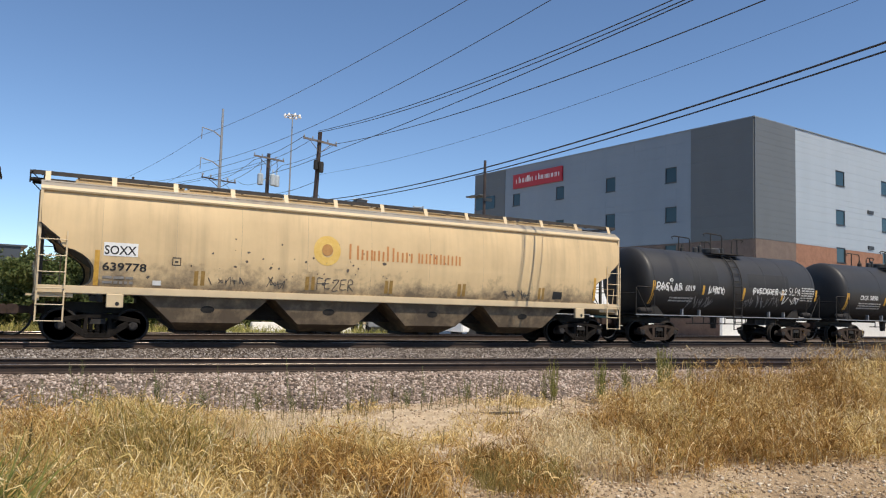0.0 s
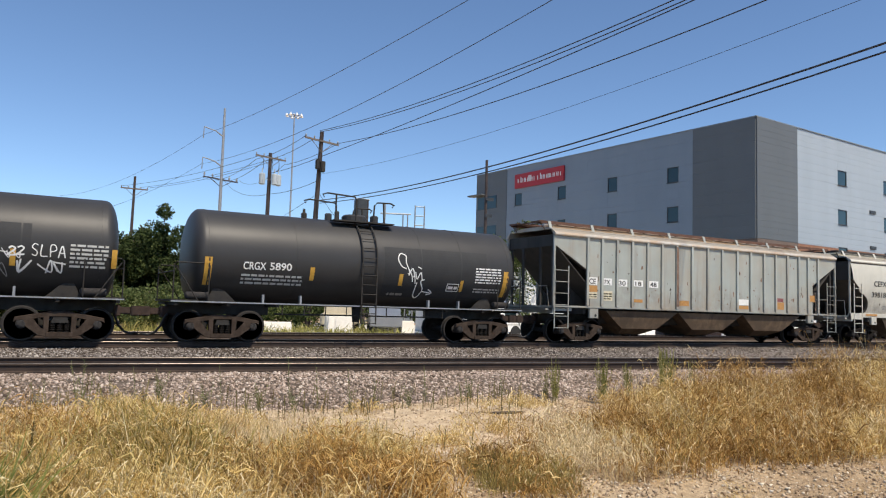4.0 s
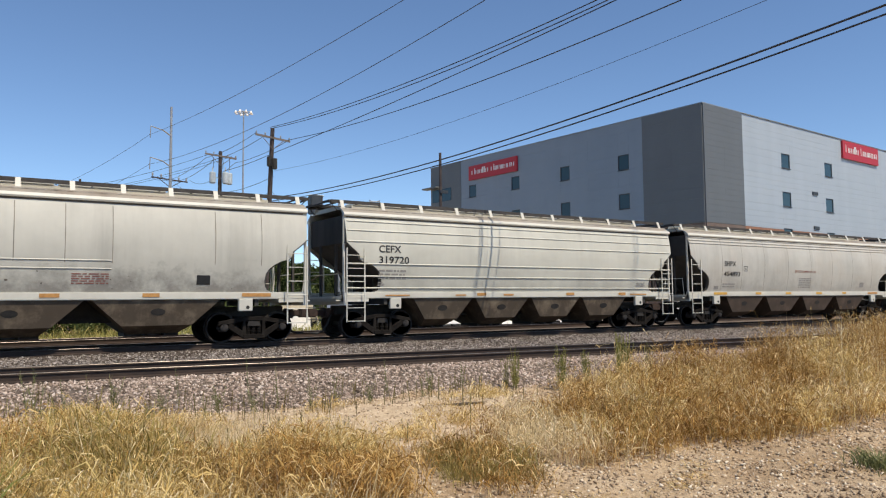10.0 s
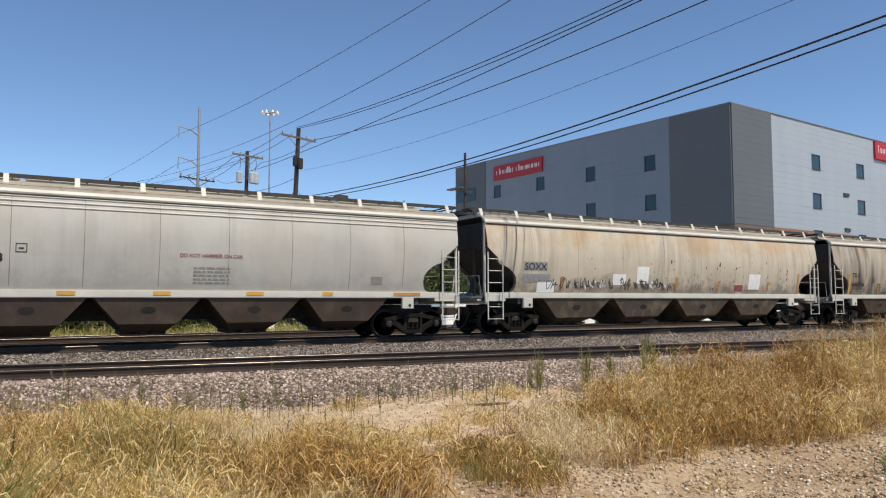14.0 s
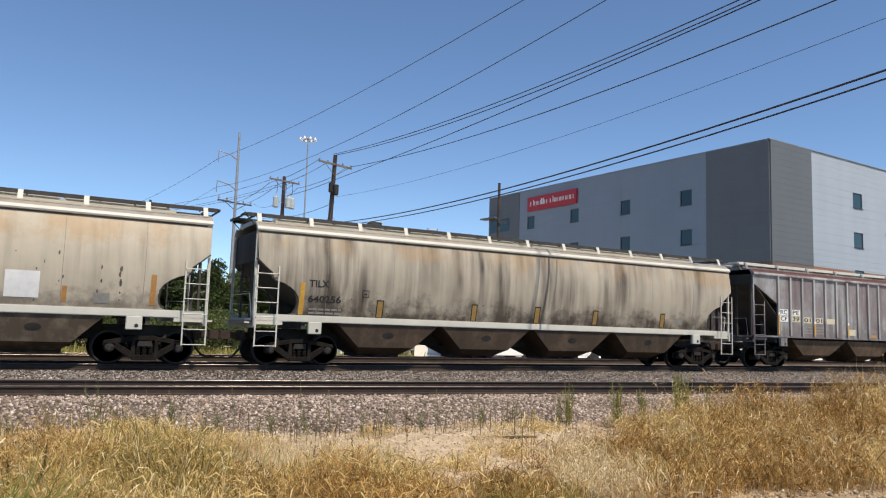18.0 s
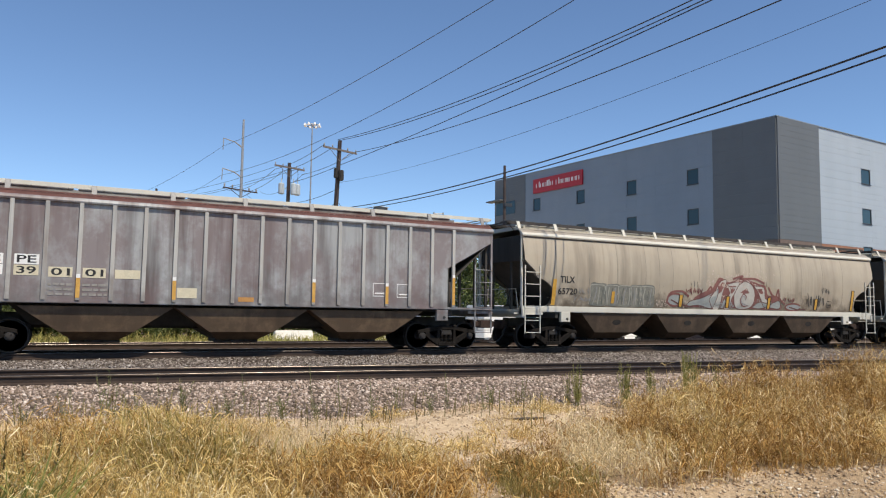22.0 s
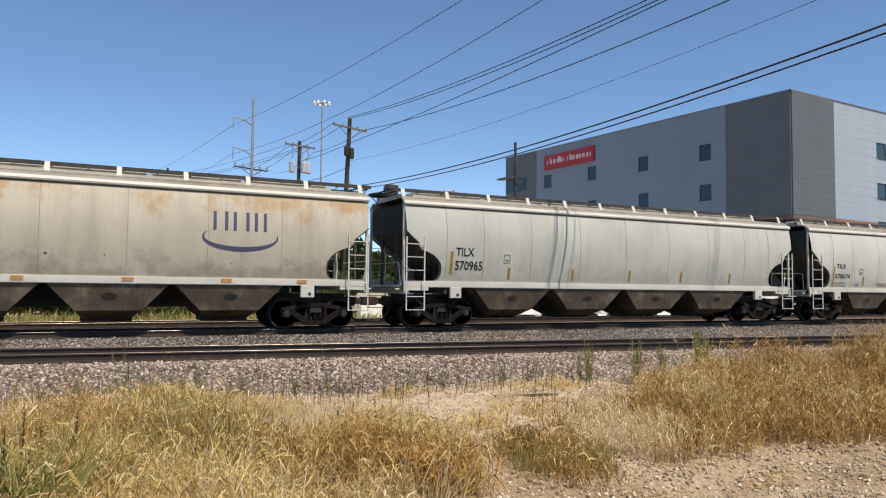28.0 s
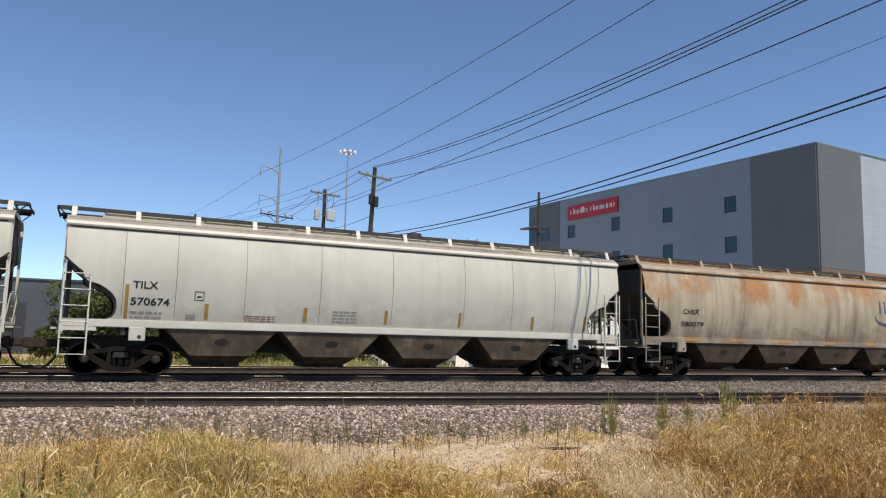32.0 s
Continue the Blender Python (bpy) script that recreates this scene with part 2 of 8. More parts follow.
def finish(bm, name, mat, smooth=False):
    bmesh.ops.recalc_face_normals(bm, faces=bm.faces)
    me = bpy.data.meshes.new(name)
    bm.to_mesh(me)
    bm.free()
    for mm in mat if isinstance(mat, (list, tuple)) else [mat]:
        me.materials.append(mm)
    if smooth:
        me.shade_smooth() if smooth is True else me.set_sharp_from_angle(angle=radians(smooth))
    return me


def part(name, bm, mat, parent, label="", smooth=False, at=None):
    me = finish(bm, name, mat, smooth) if isinstance(bm, bmesh.types.BMesh) else bm
    ob = new(name, me)
    ob.parent = parent
    if at is not None:
        ob.matrix_basis = at
    if label:
        tagged(ob, label)
    return ob


def thing(name, label, category, group="", kind="", at=None):
    ob = new(name)
    ob.empty_display_size = 0.3
    if at is not None:
        ob.matrix_basis = at
    return tagged(ob, label, category, group, kind)


def whole(name, bm, mat, label, category="", group="", kind="", smooth=False, at=None):
    me = finish(bm, name, mat, smooth) if isinstance(bm, bmesh.types.BMesh) else bm
    ob = new(name, me)
    if at is not None:
        ob.matrix_basis = at
    return tagged(ob, label, category, group, kind)


def joined(name, verts, faces, mat):
    """A big mesh from numpy arrays of vertices and equal-sided faces."""
    me = bpy.data.meshes.new(name)
    k = faces.shape[1]
    me.vertices.add(len(verts))
    me.vertices.foreach_set("co", verts.astype(np.float32).ravel())
    me.loops.add(faces.size)
    me.loops.foreach_set("vertex_index", faces.astype(np.int32).ravel())
    me.polygons.add(len(faces))
    me.polygons.foreach_set("loop_start", np.arange(0, faces.size, k, dtype=np.int32))
    me.update(calc_edges=True)
    me.materials.append(mat)
    return me


def letters(text, size, squeeze=1.0):
    """Vertices and faces of a line of writing in x and z, its baseline's start at the origin."""
    cu = bpy.data.curves.new("writing", "FONT")
    cu.body, cu.size, cu.resolution_u, cu.offset = text, size, 3, 0.016 * size
    ob = bpy.data.objects.new("writing", cu)
    me = bpy.data.meshes.new_from_object(ob)
    out = [(v.co.x * squeeze, v.co.y) for v in me.vertices], [tuple(p.vertices) for p in me.polygons]
    bpy.data.objects.remove(ob)
    bpy.data.meshes.remove(me)
    bpy.data.curves.remove(cu)
    return out


# ---------------------------------------------------------------- ground and tracks
def near_y(x):
    """Centre line of the empty near track, which runs slightly askew of the train's."""
    return 15.98 - 0.112 * x


TRAIN_Y = 23.3
FAR_Y0, FAR_K = 28.6, 0.05


def ground_z(x, y):
    z = -0.52 + 0.05 * np.sin(x * 0.9 + 1.3 * np.sin(y * 0.7)) + 0.04 * np.sin(y * 1.7 + x * 0.5)
    z = z + 0.02 * np.sin(x * 5.1 + y * 3.3) + 0.015 * np.sin(y * 7.7 - x * 4.1)
    return np.where(y > 13, -0.55 + 0 * x, z)


def spaced(lo, hi, step, far, k=14):
    inner = np.arange(lo, hi + step / 2, step)
    out = np.geomspace(step * 2, far, k)
    return np.concatenate([lo - out[::-1], inner, hi + out])


def build_ground():
    xs, ys = spaced(-8, 28, 0.2, 2500), spaced(2, 14, 0.2, 2500)
    X, Y = np.meshgrid(xs, ys)
    V = np.stack([X, Y, ground_z(X, Y)], -1).reshape(-1, 3)
    w = len(xs)
    i = (np.arange(len(ys) - 1)[:, None] * w + np.arange(w - 1)).ravel()
    me = joined("ground", V, np.stack([i, i + 1, i + w + 1, i + w], -1), M["soil"])
    me.shade_smooth()
    tagged(new("ground", me), "pale dry sandy soil with gravel and straw", "ground", kind="structure")


m, n, l, b = material("sandy soil", 0.95, 0, 0.04)
v = coords(n, l)
col = ramp(n, l, noise_tex(n, l, v, 0.7, 5), [(0.3, (0.31, 0.212, 0.124)), (0.5, (0.455, 0.335, 0.21)), (0.72, (0.60, 0.47, 0.32))])
fine = noise_tex(n, l, v, 16, 8, 0.75)
col = mixc(n, l, 0.7, col, ramp(n, l, fine, [(0.3, (0.22,) * 3), (0.7, (0.78,) * 3)]), "OVERLAY")
l.new(col, b.inputs["Base Color"])
bump(n, l, b, fine, 0.8, 0.05)
M["soil"] = m
M["ballast"] = plain("ballast bed", (0.085, 0.067, 0.054), (0.18, 0.145, 0.12), 1.2, 0.95, 0, 0.8, 18, 0, 0.03)
M["stones"] = islands("ballast stones", [(0.0, (0.085, 0.063, 0.048)), (0.3, (0.25, 0.192, 0.148)), (0.6, (0.37, 0.285, 0.232)),
                                        (0.85, (0.49, 0.395, 0.33)), (1.0, (0.66, 0.565, 0.485))])
M["stones_grey"] = islands("grey ballast stones", [(0.0, (0.065, 0.054, 0.046)), (0.4, (0.20, 0.17, 0.147)), (0.8, (0.35, 0.305, 0.268)), (1.0, (0.52, 0.47, 0.42))])
M["gravel"] = islands("tan gravel", [(0.0, (0.16, 0.11, 0.07)), (0.3, (0.375, 0.275, 0.177)), (0.75, (0.55, 0.435, 0.305)), (1.0, (0.74, 0.645, 0.51))])
build_ground()


def bed(name, centre, skew, x0, x1, top, half, foot, z_top, z_foot, label, mat="ballast"):
    """A ballast bed with sloping shoulders along a straight track."""
    k = 60
    prof = [(-foot, z_foot), (-half, z_top), (half, z_top), (foot, z_foot)]
    V, F = [], []
    for i in range(k + 1):
        x = x0 + (x1 - x0) * i / k
        for dy, z in prof:
            V.append((x, centre + skew * x + dy, z + 0.004 * math.sin(x * 2.1 + dy)))
    for i in range(k):
        for j in range(3):
            p = i * 4 + j
            F.append((p, p + 4, p + 5, p + 1))
    tagged(new(name, joined(name, np.array(V), np.array(F), M[mat])), label, "ballast", kind="structure")


bed("ballast_bed", 15.98, -0.112, -60, 110, 0, 1.75, 3.3, -0.19, -0.62, "grey-pink crushed stone bed of the empty track")
# dirty ballast, with the train's shade painted into the bed's colour
M["ballast_shaded"] = plain("dirty ballast darkened for train shade", (0.032, 0.025, 0.020), (0.078, 0.060, 0.047), 1.2, 0.95, 0, 0.8, 18, 0, 0.03)
bed("ballast_bed", TRAIN_Y, 0, -60, 200, 0, 3.4, 4.6, -0.18, -0.62, "grey crushed stone bed under the freight train", "ballast_shaded")
bed("ballast_bed", FAR_Y0, FAR_K, -60, 200, 0, 1.75, 3.0, -0.18, -0.62, "grey crushed stone bed of the farthest track")


def rail_mesh(length):
    bm = bmesh.new()
    crown = [(0.022 + 0.014 * math.cos(q), -0.016 + 0.016 * math.sin(q)) for q in np.linspace(0, math.pi / 2, 6)]
    prof = [(-0.07, -0.17), (0.07, -0.17), (0.07, -0.155), (0.012, -0.13), (0.012, -0.045), (0.036, -0.035)] + crown
    prof += [(-y, z) for y, z in crown[::-1]] + [(-0.036, -0.035), (-0.012, -0.045), (-0.012, -0.13), (-0.07, -0.155)]
    k = len(prof)
    a_ = [bm.verts.new((0, y, z)) for y, z in prof]
    b_ = [bm.verts.new((length, y, z)) for y, z in prof]
    for i in range(len(prof)):
        f = bm.faces.new((a_[i], a_[(i + 1) % k], b_[(i + 1) % k], b_[i]))
        f.material_index = 1 if 7 <= i <= 15 else 0
    return finish(bm, "rail", [M["rail"], M["rail_head"]], 35)


def tie_mesh():
    bm = bmesh.new()
    box(bm, -0.115, 0.115, -1.3, 1.3, -0.36, -0.175)
    bmesh.ops.bevel(bm, geom=bm.edges[:], offset=0.012, segments=1, affect="EDGES")
    return finish(bm, "tie", M["tie"])


TIE = tie_mesh()


def track(name, y0, skew, x0, x1, ties, label):
    ob = thing(name, label, "track", kind="structure", at=pose(x0, y0 + skew * x0, 0, 0, 0, math.degrees(math.atan(skew))))
    me = rail_mesh((x1 - x0) * math.hypot(1, skew))
    for dy in (-0.753, 0.753):
        part("rail", me, None, ob, at=pose(0, dy, 0))
    for i in range(ties):
        part("tie", TIE, None, ob, at=pose(52 + i * 0.53 + 0.04 * math.sin(i * 7.7), 0.05 * math.sin(i * 3.1), 0, 0, 0, 1.2 * math.sin(i * 5.3)))


track("railway_track", 15.98, -0.112, -60, 110, 70, "empty near railway track with rusty rails and dark ties")
track("railway_track", TRAIN_Y, 0, -60, 200, 130, "railway track carrying the freight train")
track("railway_track", FAR_Y0, FAR_K, -60, 200, 130, "empty railway track beyond the freight train")


def stones(name, x0, x1, yfun, zfun, count, lo, hi, mat, label, seed, category="gravel"):
    rng = np.random.default_rng(seed)
    base = np.array([(1, 0, 0), (-1, 0, 0), (0, 1, 0), (0, -1, 0), (0, 0, 1), (0, 0, -1)], float)
    tri = np.array([(0, 2, 4), (2, 1, 4), (1, 3, 4), (3, 0, 4), (2, 0, 5), (1, 2, 5), (3, 1, 5), (0, 3, 5)])
    x = rng.uniform(x0, x1, count)
    y = yfun(x, rng.random(count))
    z = zfun(x, y)
    sz = lo * (hi / lo) ** (rng.random(count) ** 1.5)
    shape = base[None] * rng.uniform(0.55, 1.25, (count, 6, 1)) + rng.normal(0, 0.22, (count, 6, 3))
    q = rng.normal(size=(count, 4))
    q /= np.linalg.norm(q, axis=1, keepdims=True)
    w_, a_, b_, c_ = q.T
    Rm = np.stack([1 - 2 * (b_ * b_ + c_ * c_), 2 * (a_ * b_ - c_ * w_), 2 * (a_ * c_ + b_ * w_), 2 * (a_ * b_ + c_ * w_), 1 - 2 * (a_ * a_ + c_ * c_),
                   2 * (b_ * c_ - a_ * w_), 2 * (a_ * c_ - b_ * w_), 2 * (b_ * c_ + a_ * w_), 1 - 2 * (a_ * a_ + b_ * b_)], -1).reshape(-1, 3, 3)
    V = np.einsum("kij,kvj->kvi", Rm, shape * sz[:, None, None]) * np.array([1, 1, 0.8]) + np.stack([x, y, z + sz * 0.25], -1)[:, None]
    F = (tri[None] + 6 * np.arange(count)[:, None, None]).reshape(-1, 3)
    tagged(new(name, joined(name, V.reshape(-1, 3), F, mat)), label, category, kind="stuff")


def shoulder_z(x, y):
    """Surface of the near track's bed."""
    d = np.abs(y - near_y(x))
    return np.where(d < 1.75, -0.195, -0.195 - (d - 1.75) * 0.43 / 1.55)


stones("ballast_stones", -4, 26, lambda x, r: near_y(x) - 0.5 - 2.9 * r ** 0.8, shoulder_z, 56000, 0.02, 0.048, M["stones"],
       "loose grey and pink crushed stones on the near track's shoulder", 1, "ballast")
stones("ballast_stones", -4, 34, lambda x, r: near_y(x) + 0.9 + r * (22.2 - near_y(x)), lambda x, y: np.maximum(shoulder_z(x, y), -0.19), 50000, 0.016, 0.038,
       M["stones_grey"], "loose grey crushed stones between the two tracks", 2, "ballast")
stones("gravel", 1.5, 14, lambda x, r: 2.5 + r * 10.3, lambda x, y: ground_z(x, y), 80000, 0.006, 0.030, M["gravel"],
       "scattered pale tan gravel on dry soil", 3)


stones("gravel", -7, 7, lambda x, r: -7 + r * 9.5, lambda x, y: ground_z(x, y), 9000, 0.006, 0.028, M["gravel"],
       "sparse tan gravel on trodden soil", 4)


# ---------------------------------------------------------------- grass
def swell(xy, seed):
    """Slow rise and fall of the grass height from place to place, 0.55 to 1.2."""
    r_ = np.random.default_rng(seed + 500)
    v_ = np.zeros(len(xy))
    for k in range(5):
        a_, f_ = r_.uniform(0, 6.28), r_.uniform(2.0, 6.5)
        v_ += np.sin(f_ * (xy[:, 0] * math.cos(a_) + xy[:, 1] * math.sin(a_)) + r_.uniform(0, 6.28))
    return 0.9 + np.clip(v_ * 0.17, -0.4, 0.3)


def blades(name, centres, per, spread, height, width, lean, mat, label, seed, curl=1.0, lo=0.35):
    """Tufts of curved tapering blades that lean out from each tuft's middle."""
    rng = np.random.default_rng(seed)
    n_ = len(centres)
    size = rng.uniform(lo, 1.0, n_) * swell(centres, 1)
    off = rng.normal(0, 1, (n_, per, 2)) * (spread * (0.5 + size))[:, None, None]
    xy = (centres[:, None] + off).reshape(-1, 2)
    k = len(xy)
    h = height * np.repeat(size, per) * rng.uniform(0.4, 1.1, k)
    out_az = np.arctan2(off[..., 1], off[..., 0]).ravel() + rng.normal(0, 0.9, k)
    d = np.stack([np.cos(out_az), np.sin(out_az)], -1)
    turn = rng.uniform(0, math.pi, k)
    side = np.stack([np.cos(turn), np.sin(turn)], -1)
    ln = lean * rng.uniform(0.1, 1.0, k) * h
    bend = curl * rng.random(k) ** 1.3
    w = width * rng.uniform(0.5, 1.4, k)
    z0 = ground_z(xy[:, 0], xy[:, 1]) - 0.01
    rows = []
    kink = np.zeros((k, 3))
    for t_, ww in ((0, 0.8), (0.4, 1.0), (0.75, 1.05), (1.0, 0.15)):
        kink = kink + rng.normal(0, 1, (k, 3)) * (h * 0.055 * (t_ > 0))[:, None] * np.array([1, 1, 0.5])
        go = ln * (t_ ** 1.5) * (1 + 0.9 * bend * t_ * t_)
        zz = z0 + h * (t_ - 0.75 * bend * t_ ** 3)
        for s_ in (-0.5, 0.5):
            p = xy + d * go[:, None] + side * (s_ * ww * w)[:, None]
            rows.append(np.stack([p[:, 0], p[:, 1], zz], -1) + kink)
    V = np.stack(rows, 1)
    q = np.array([(0, 1, 3, 2), (2, 3, 5, 4), (4, 5, 7, 6)])
    F = (q[None] + 8 * np.arange(k)[:, None, None]).reshape(-1, 4)
    tagged(new(name, joined(name, V.reshape(-1, 3), F, mat)), label, "grass", kind="stuff")


def inside(rng, poly, k):
    """Random points within a polygon in x and y."""
    P = np.array(poly, float)
    out = []
    while len(out) < k:
        q = rng.uniform(P.min(0), P.max(0), (k * 3, 2))
        c = np.zeros(len(q), bool)
        for (xa, ya), (xb, yb) in zip(P, np.roll(P, -1, 0)):
            hit = ((ya > q[:, 1]) != (yb > q[:, 1])) & (q[:, 0] < (xb - xa) * (q[:, 1] - ya) / (yb - ya + 1e-12) + xa)
            c ^= hit
        out += list(q[c])
    return np.array(out[:k])


def patchy(pts, keep, seed):
    """Thins points out to irregular clumps."""
    r_ = np.random.default_rng(seed)
    v_ = np.zeros(len(pts))
    for k in range(6):
        a_, f_ = r_.uniform(0, 6.28), r_.uniform(0.9, 3.2)
        v_ += np.sin(f_ * (pts[:, 0] * math.cos(a_) + pts[:, 1] * math.sin(a_)) + r_.uniform(0, 6.28))
    return pts[v_ > np.quantile(v_, 1 - keep)]


M["straw"] = islands("dry straw grass", [(0.0, (0.25, 0.15, 0.05)), (0.35, (0.46, 0.31, 0.115)), (0.75, (0.64, 0.47, 0.21)), (1.0, (0.80, 0.66, 0.38))], 0.7, 0.3)
M["amber"] = islands("dry amber grass", [(0.0, (0.22, 0.115, 0.035)), (0.4, (0.43, 0.255, 0.08)), (0.8, (0.60, 0.395, 0.145)), (1.0, (0.78, 0.58, 0.30))], 0.7, 0.3)
M["greenish"] = islands("green grass", [(0.0, (0.19, 0.162, 0.042)), (0.6, (0.37, 0.305, 0.09)), (1.0, (0.57, 0.465, 0.185))], 0.6, 0.35)
M["weed"] = islands("weed leaves", [(0.0, (0.13, 0.145, 0.04)), (0.6, (0.30, 0.30, 0.095)), (1.0, (0.52, 0.46, 0.18))], 0.6, 0.5)

def curly(name, centres, per, spread, height, mat, label, seed, curls=4, lo=0.5, lean=0.25):
    """Tufts of thin upright stems that carry short arching dry leaves."""
    rng = np.random.default_rng(seed)
    n_ = len(centres)
    size = rng.uniform(lo, 1.0, n_) * swell(centres, 1)
    off = rng.normal(0, 1, (n_, per, 2)) * (spread * (0.5 + size))[:, None, None]
    xy = (centres[:, None] + off).reshape(-1, 2)
    k = len(xy)
    h = height * np.repeat(size, per) * rng.uniform(0.45, 1.1, k)
    z0 = ground_z(xy[:, 0], xy[:, 1]) - 0.01
    foot = np.stack([xy[:, 0], xy[:, 1], z0], -1)
    tip = foot + np.concatenate([rng.normal(0, lean, (k, 2)) * h[:, None], h[:, None]], 1)
    mid = (foot + tip) / 2 + rng.normal(0, 0.05, (k, 3)) * h[:, None]
    q = rng.uniform(0, math.pi, k)
    sd = np.stack([np.cos(q), np.sin(q), 0 * q], -1) * 0.0026
    V = [np.stack([foot - sd, foot + sd, mid - sd, mid + sd, tip - sd * 0.5, tip + sd * 0.5], 1).reshape(-1, 3)]
    F = [(np.array([(0, 1, 3, 2), (2, 3, 5, 4)])[None] + 6 * np.arange(k)[:, None, None]).reshape(-1, 4)]
    m_ = k * curls
    t_ = rng.uniform(0.15, 1.0, (k, curls, 1)) ** 0.8
    a_ = np.where(t_ < 0.5, foot[:, None] + (mid - foot)[:, None] * t_ * 2, mid[:, None] + (tip - mid)[:, None] * (t_ * 2 - 1)).reshape(-1, 3)
    q = rng.uniform(0, 2 * math.pi, m_)
    ln = rng.uniform(0.05, 0.22, m_)
    d = np.stack([np.cos(q), np.sin(q)], -1)
    up = rng.uniform(0.1, 0.9, m_)
    drop = rng.uniform(-0.1, 0.9, m_)
    b_ = a_ + np.concatenate([d * (ln * 0.5)[:, None], (ln * up * 0.7)[:, None]], 1)
    c_ = a_ + np.concatenate([d * ln[:, None], (ln * (up * 0.7 - drop))[:, None]], 1)
    q2 = q + rng.normal(0, 0.6, m_)
    sd = np.stack([-np.sin(q2), np.cos(q2), rng.normal(0, 0.6, m_)], -1) * rng.uniform(0.0018, 0.0052, m_)[:, None]
    V.append(np.stack([a_ - sd * 0.6, a_ + sd * 0.6, b_ - sd, b_ + sd, c_ - sd * 0.2, c_ + sd * 0.2], 1).reshape(-1, 3))
    F.append((np.array([(0, 1, 3, 2), (2, 3, 5, 4)])[None] + 6 * np.arange(m_)[:, None, None]).reshape(-1, 4) + 6 * k)
    tagged(new(name, joined(name, np.concatenate(V), np.concatenate(F), mat)), label, "grass", kind="stuff")


M["olive_soft"] = islands("soft olive grass", [(0.0, (0.21, 0.175, 0.06)), (0.6, (0.37, 0.30, 0.105)), (1.0, (0.56, 0.46, 0.20))], 0.7, 0.35)
M["bleached"] = islands("bleached fine grass", [(0.0, (0.46, 0.35, 0.18)), (0.5, (0.68, 0.54, 0.31)), (1.0, (0.88, 0.76, 0.52))], 0.7, 0.35)
M["olive_far"] = islands("yellow-green rough grass", [(0.0, (0.16, 0.16, 0.05)), (0.6, (0.30, 0.29, 0.09)), (1.0, (0.48, 0.42, 0.16))], 0.7, 0.35)
M["fresh"] = islands("fresh green leaves", [(0.0, (0.12, 0.145, 0.035)), (0.6, (0.25, 0.27, 0.075)), (1.0, (0.44, 0.43, 0.16))], 0.6, 0.4)
M["sage"] = islands("grey-green weed", [(0.0, (0.10, 0.115, 0.045)), (0.6, (0.205, 0.22, 0.095)), (1.0, (0.35, 0.345, 0.17))], 0.7, 0.3)
M["brown"] = islands("brown weathered stems", [(0.0, (0.14, 0.07, 0.022)), (0.4, (0.33, 0.185, 0.055)), (0.75, (0.50, 0.315, 0.11)), (0.93, (0.72, 0.52, 0.235)), (1.0, (0.92, 0.77, 0.48))], 0.7, 0.3)
M["golden"] = islands("golden dry grass", [(0.0, (0.30, 0.195, 0.064)), (0.4, (0.56, 0.395, 0.142)), (0.75, (0.73, 0.555, 0.25)), (0.93, (0.87, 0.73, 0.42)), (1.0, (0.95, 0.85, 0.58))], 0.7, 0.35)

rng = np.random.default_rng(11)
LEFT = [(-2.5, 4.0), (2.0, 3.8), (2.7, 5.2), (2.85, 6.0), (2.5, 6.7), (2.0, 7.5), (1.7, 8.6), (1.0, 9.7), (0.0, 10.5), (-3.5, 11.2)]
SAND = [(-3.5, 11.2), (0.1, 10.3), (1.3, 9.2), (2.2, 7.8), (3.5, 7.0), (4.2, 7.6), (5.2, 8.2), (6.2, 8.6), (7.4, 9.4), (8.6, 10.6), (7.4, 11.6), (4, 12.2), (0, 12.6), (-3.5, 12.9)]
GREEN = [(0.7, 9.5), (0.8, 7.2), (1.4, 6.7), (1.95, 7.3), (1.8, 8.6), (1.2, 9.4)]
BACK = [(-3.5, 11.6), (0.1, 10.6), (1.4, 9.2), (2.3, 7.8), (3.5, 7.1), (4.1, 7.8), (5, 8.6), (7.0, 9.4), (8.4, 10.8), (5, 11.6), (2, 12.2), (-3.5, 12.6)]
SPARSE = [(4.9, 6.7), (5.6, 5.9), (6.8, 5.7), (7.4, 6.4), (7.6, 8.6), (6.9, 8.9), (5.8, 8.1)]
FUZZ = [(1.3, 10.5), (1.8, 8.7), (2.5, 7.1), (3.3, 7.0), (3.9, 8.0), (4.4, 9.5), (3.4, 10.6)]
RIGHT = [(6.5, 7.2), (6.5, 6.2), (7.9, 5.5), (9.5, 5.3), (14, 6.8), (24, 11), (25, 12.2), (15.5, 10.8), (12.2, 10.2), (9.0, 10.0), (7.5, 8.7), (6.9, 8.0)]
TALL = [(10.3, 6.5), (11.5, 5.9), (16, 8.0), (22, 10.4), (23, 12.0), (16.5, 10.2), (13.4, 8.9)]
MIDDLE = [(7.2, 6.4), (10.2, 6.2), (12.6, 8.1), (14.0, 9.6), (11.4, 9.9), (8.8, 8.7), (7.2, 7.6)]
HOLLOW = [(2.1, 7.4), (2.5, 6.5), (3.0, 6.1), (3.5, 6.3), (3.5, 7.0), (2.6, 7.6)]
OLIVE = [(3.85, 5.9), (4.2, 5.4), (4.75, 5.8), (5.1, 6.4), (5.0, 7.1), (4.6, 7.3), (4.25, 7.0), (4.05, 6.5)]
M["sand"] = plain("pale fine sand", (0.36, 0.275, 0.18), (0.60, 0.47, 0.32), 2.2, 0.95, 0, 0.8, 22, 0, 0.03)


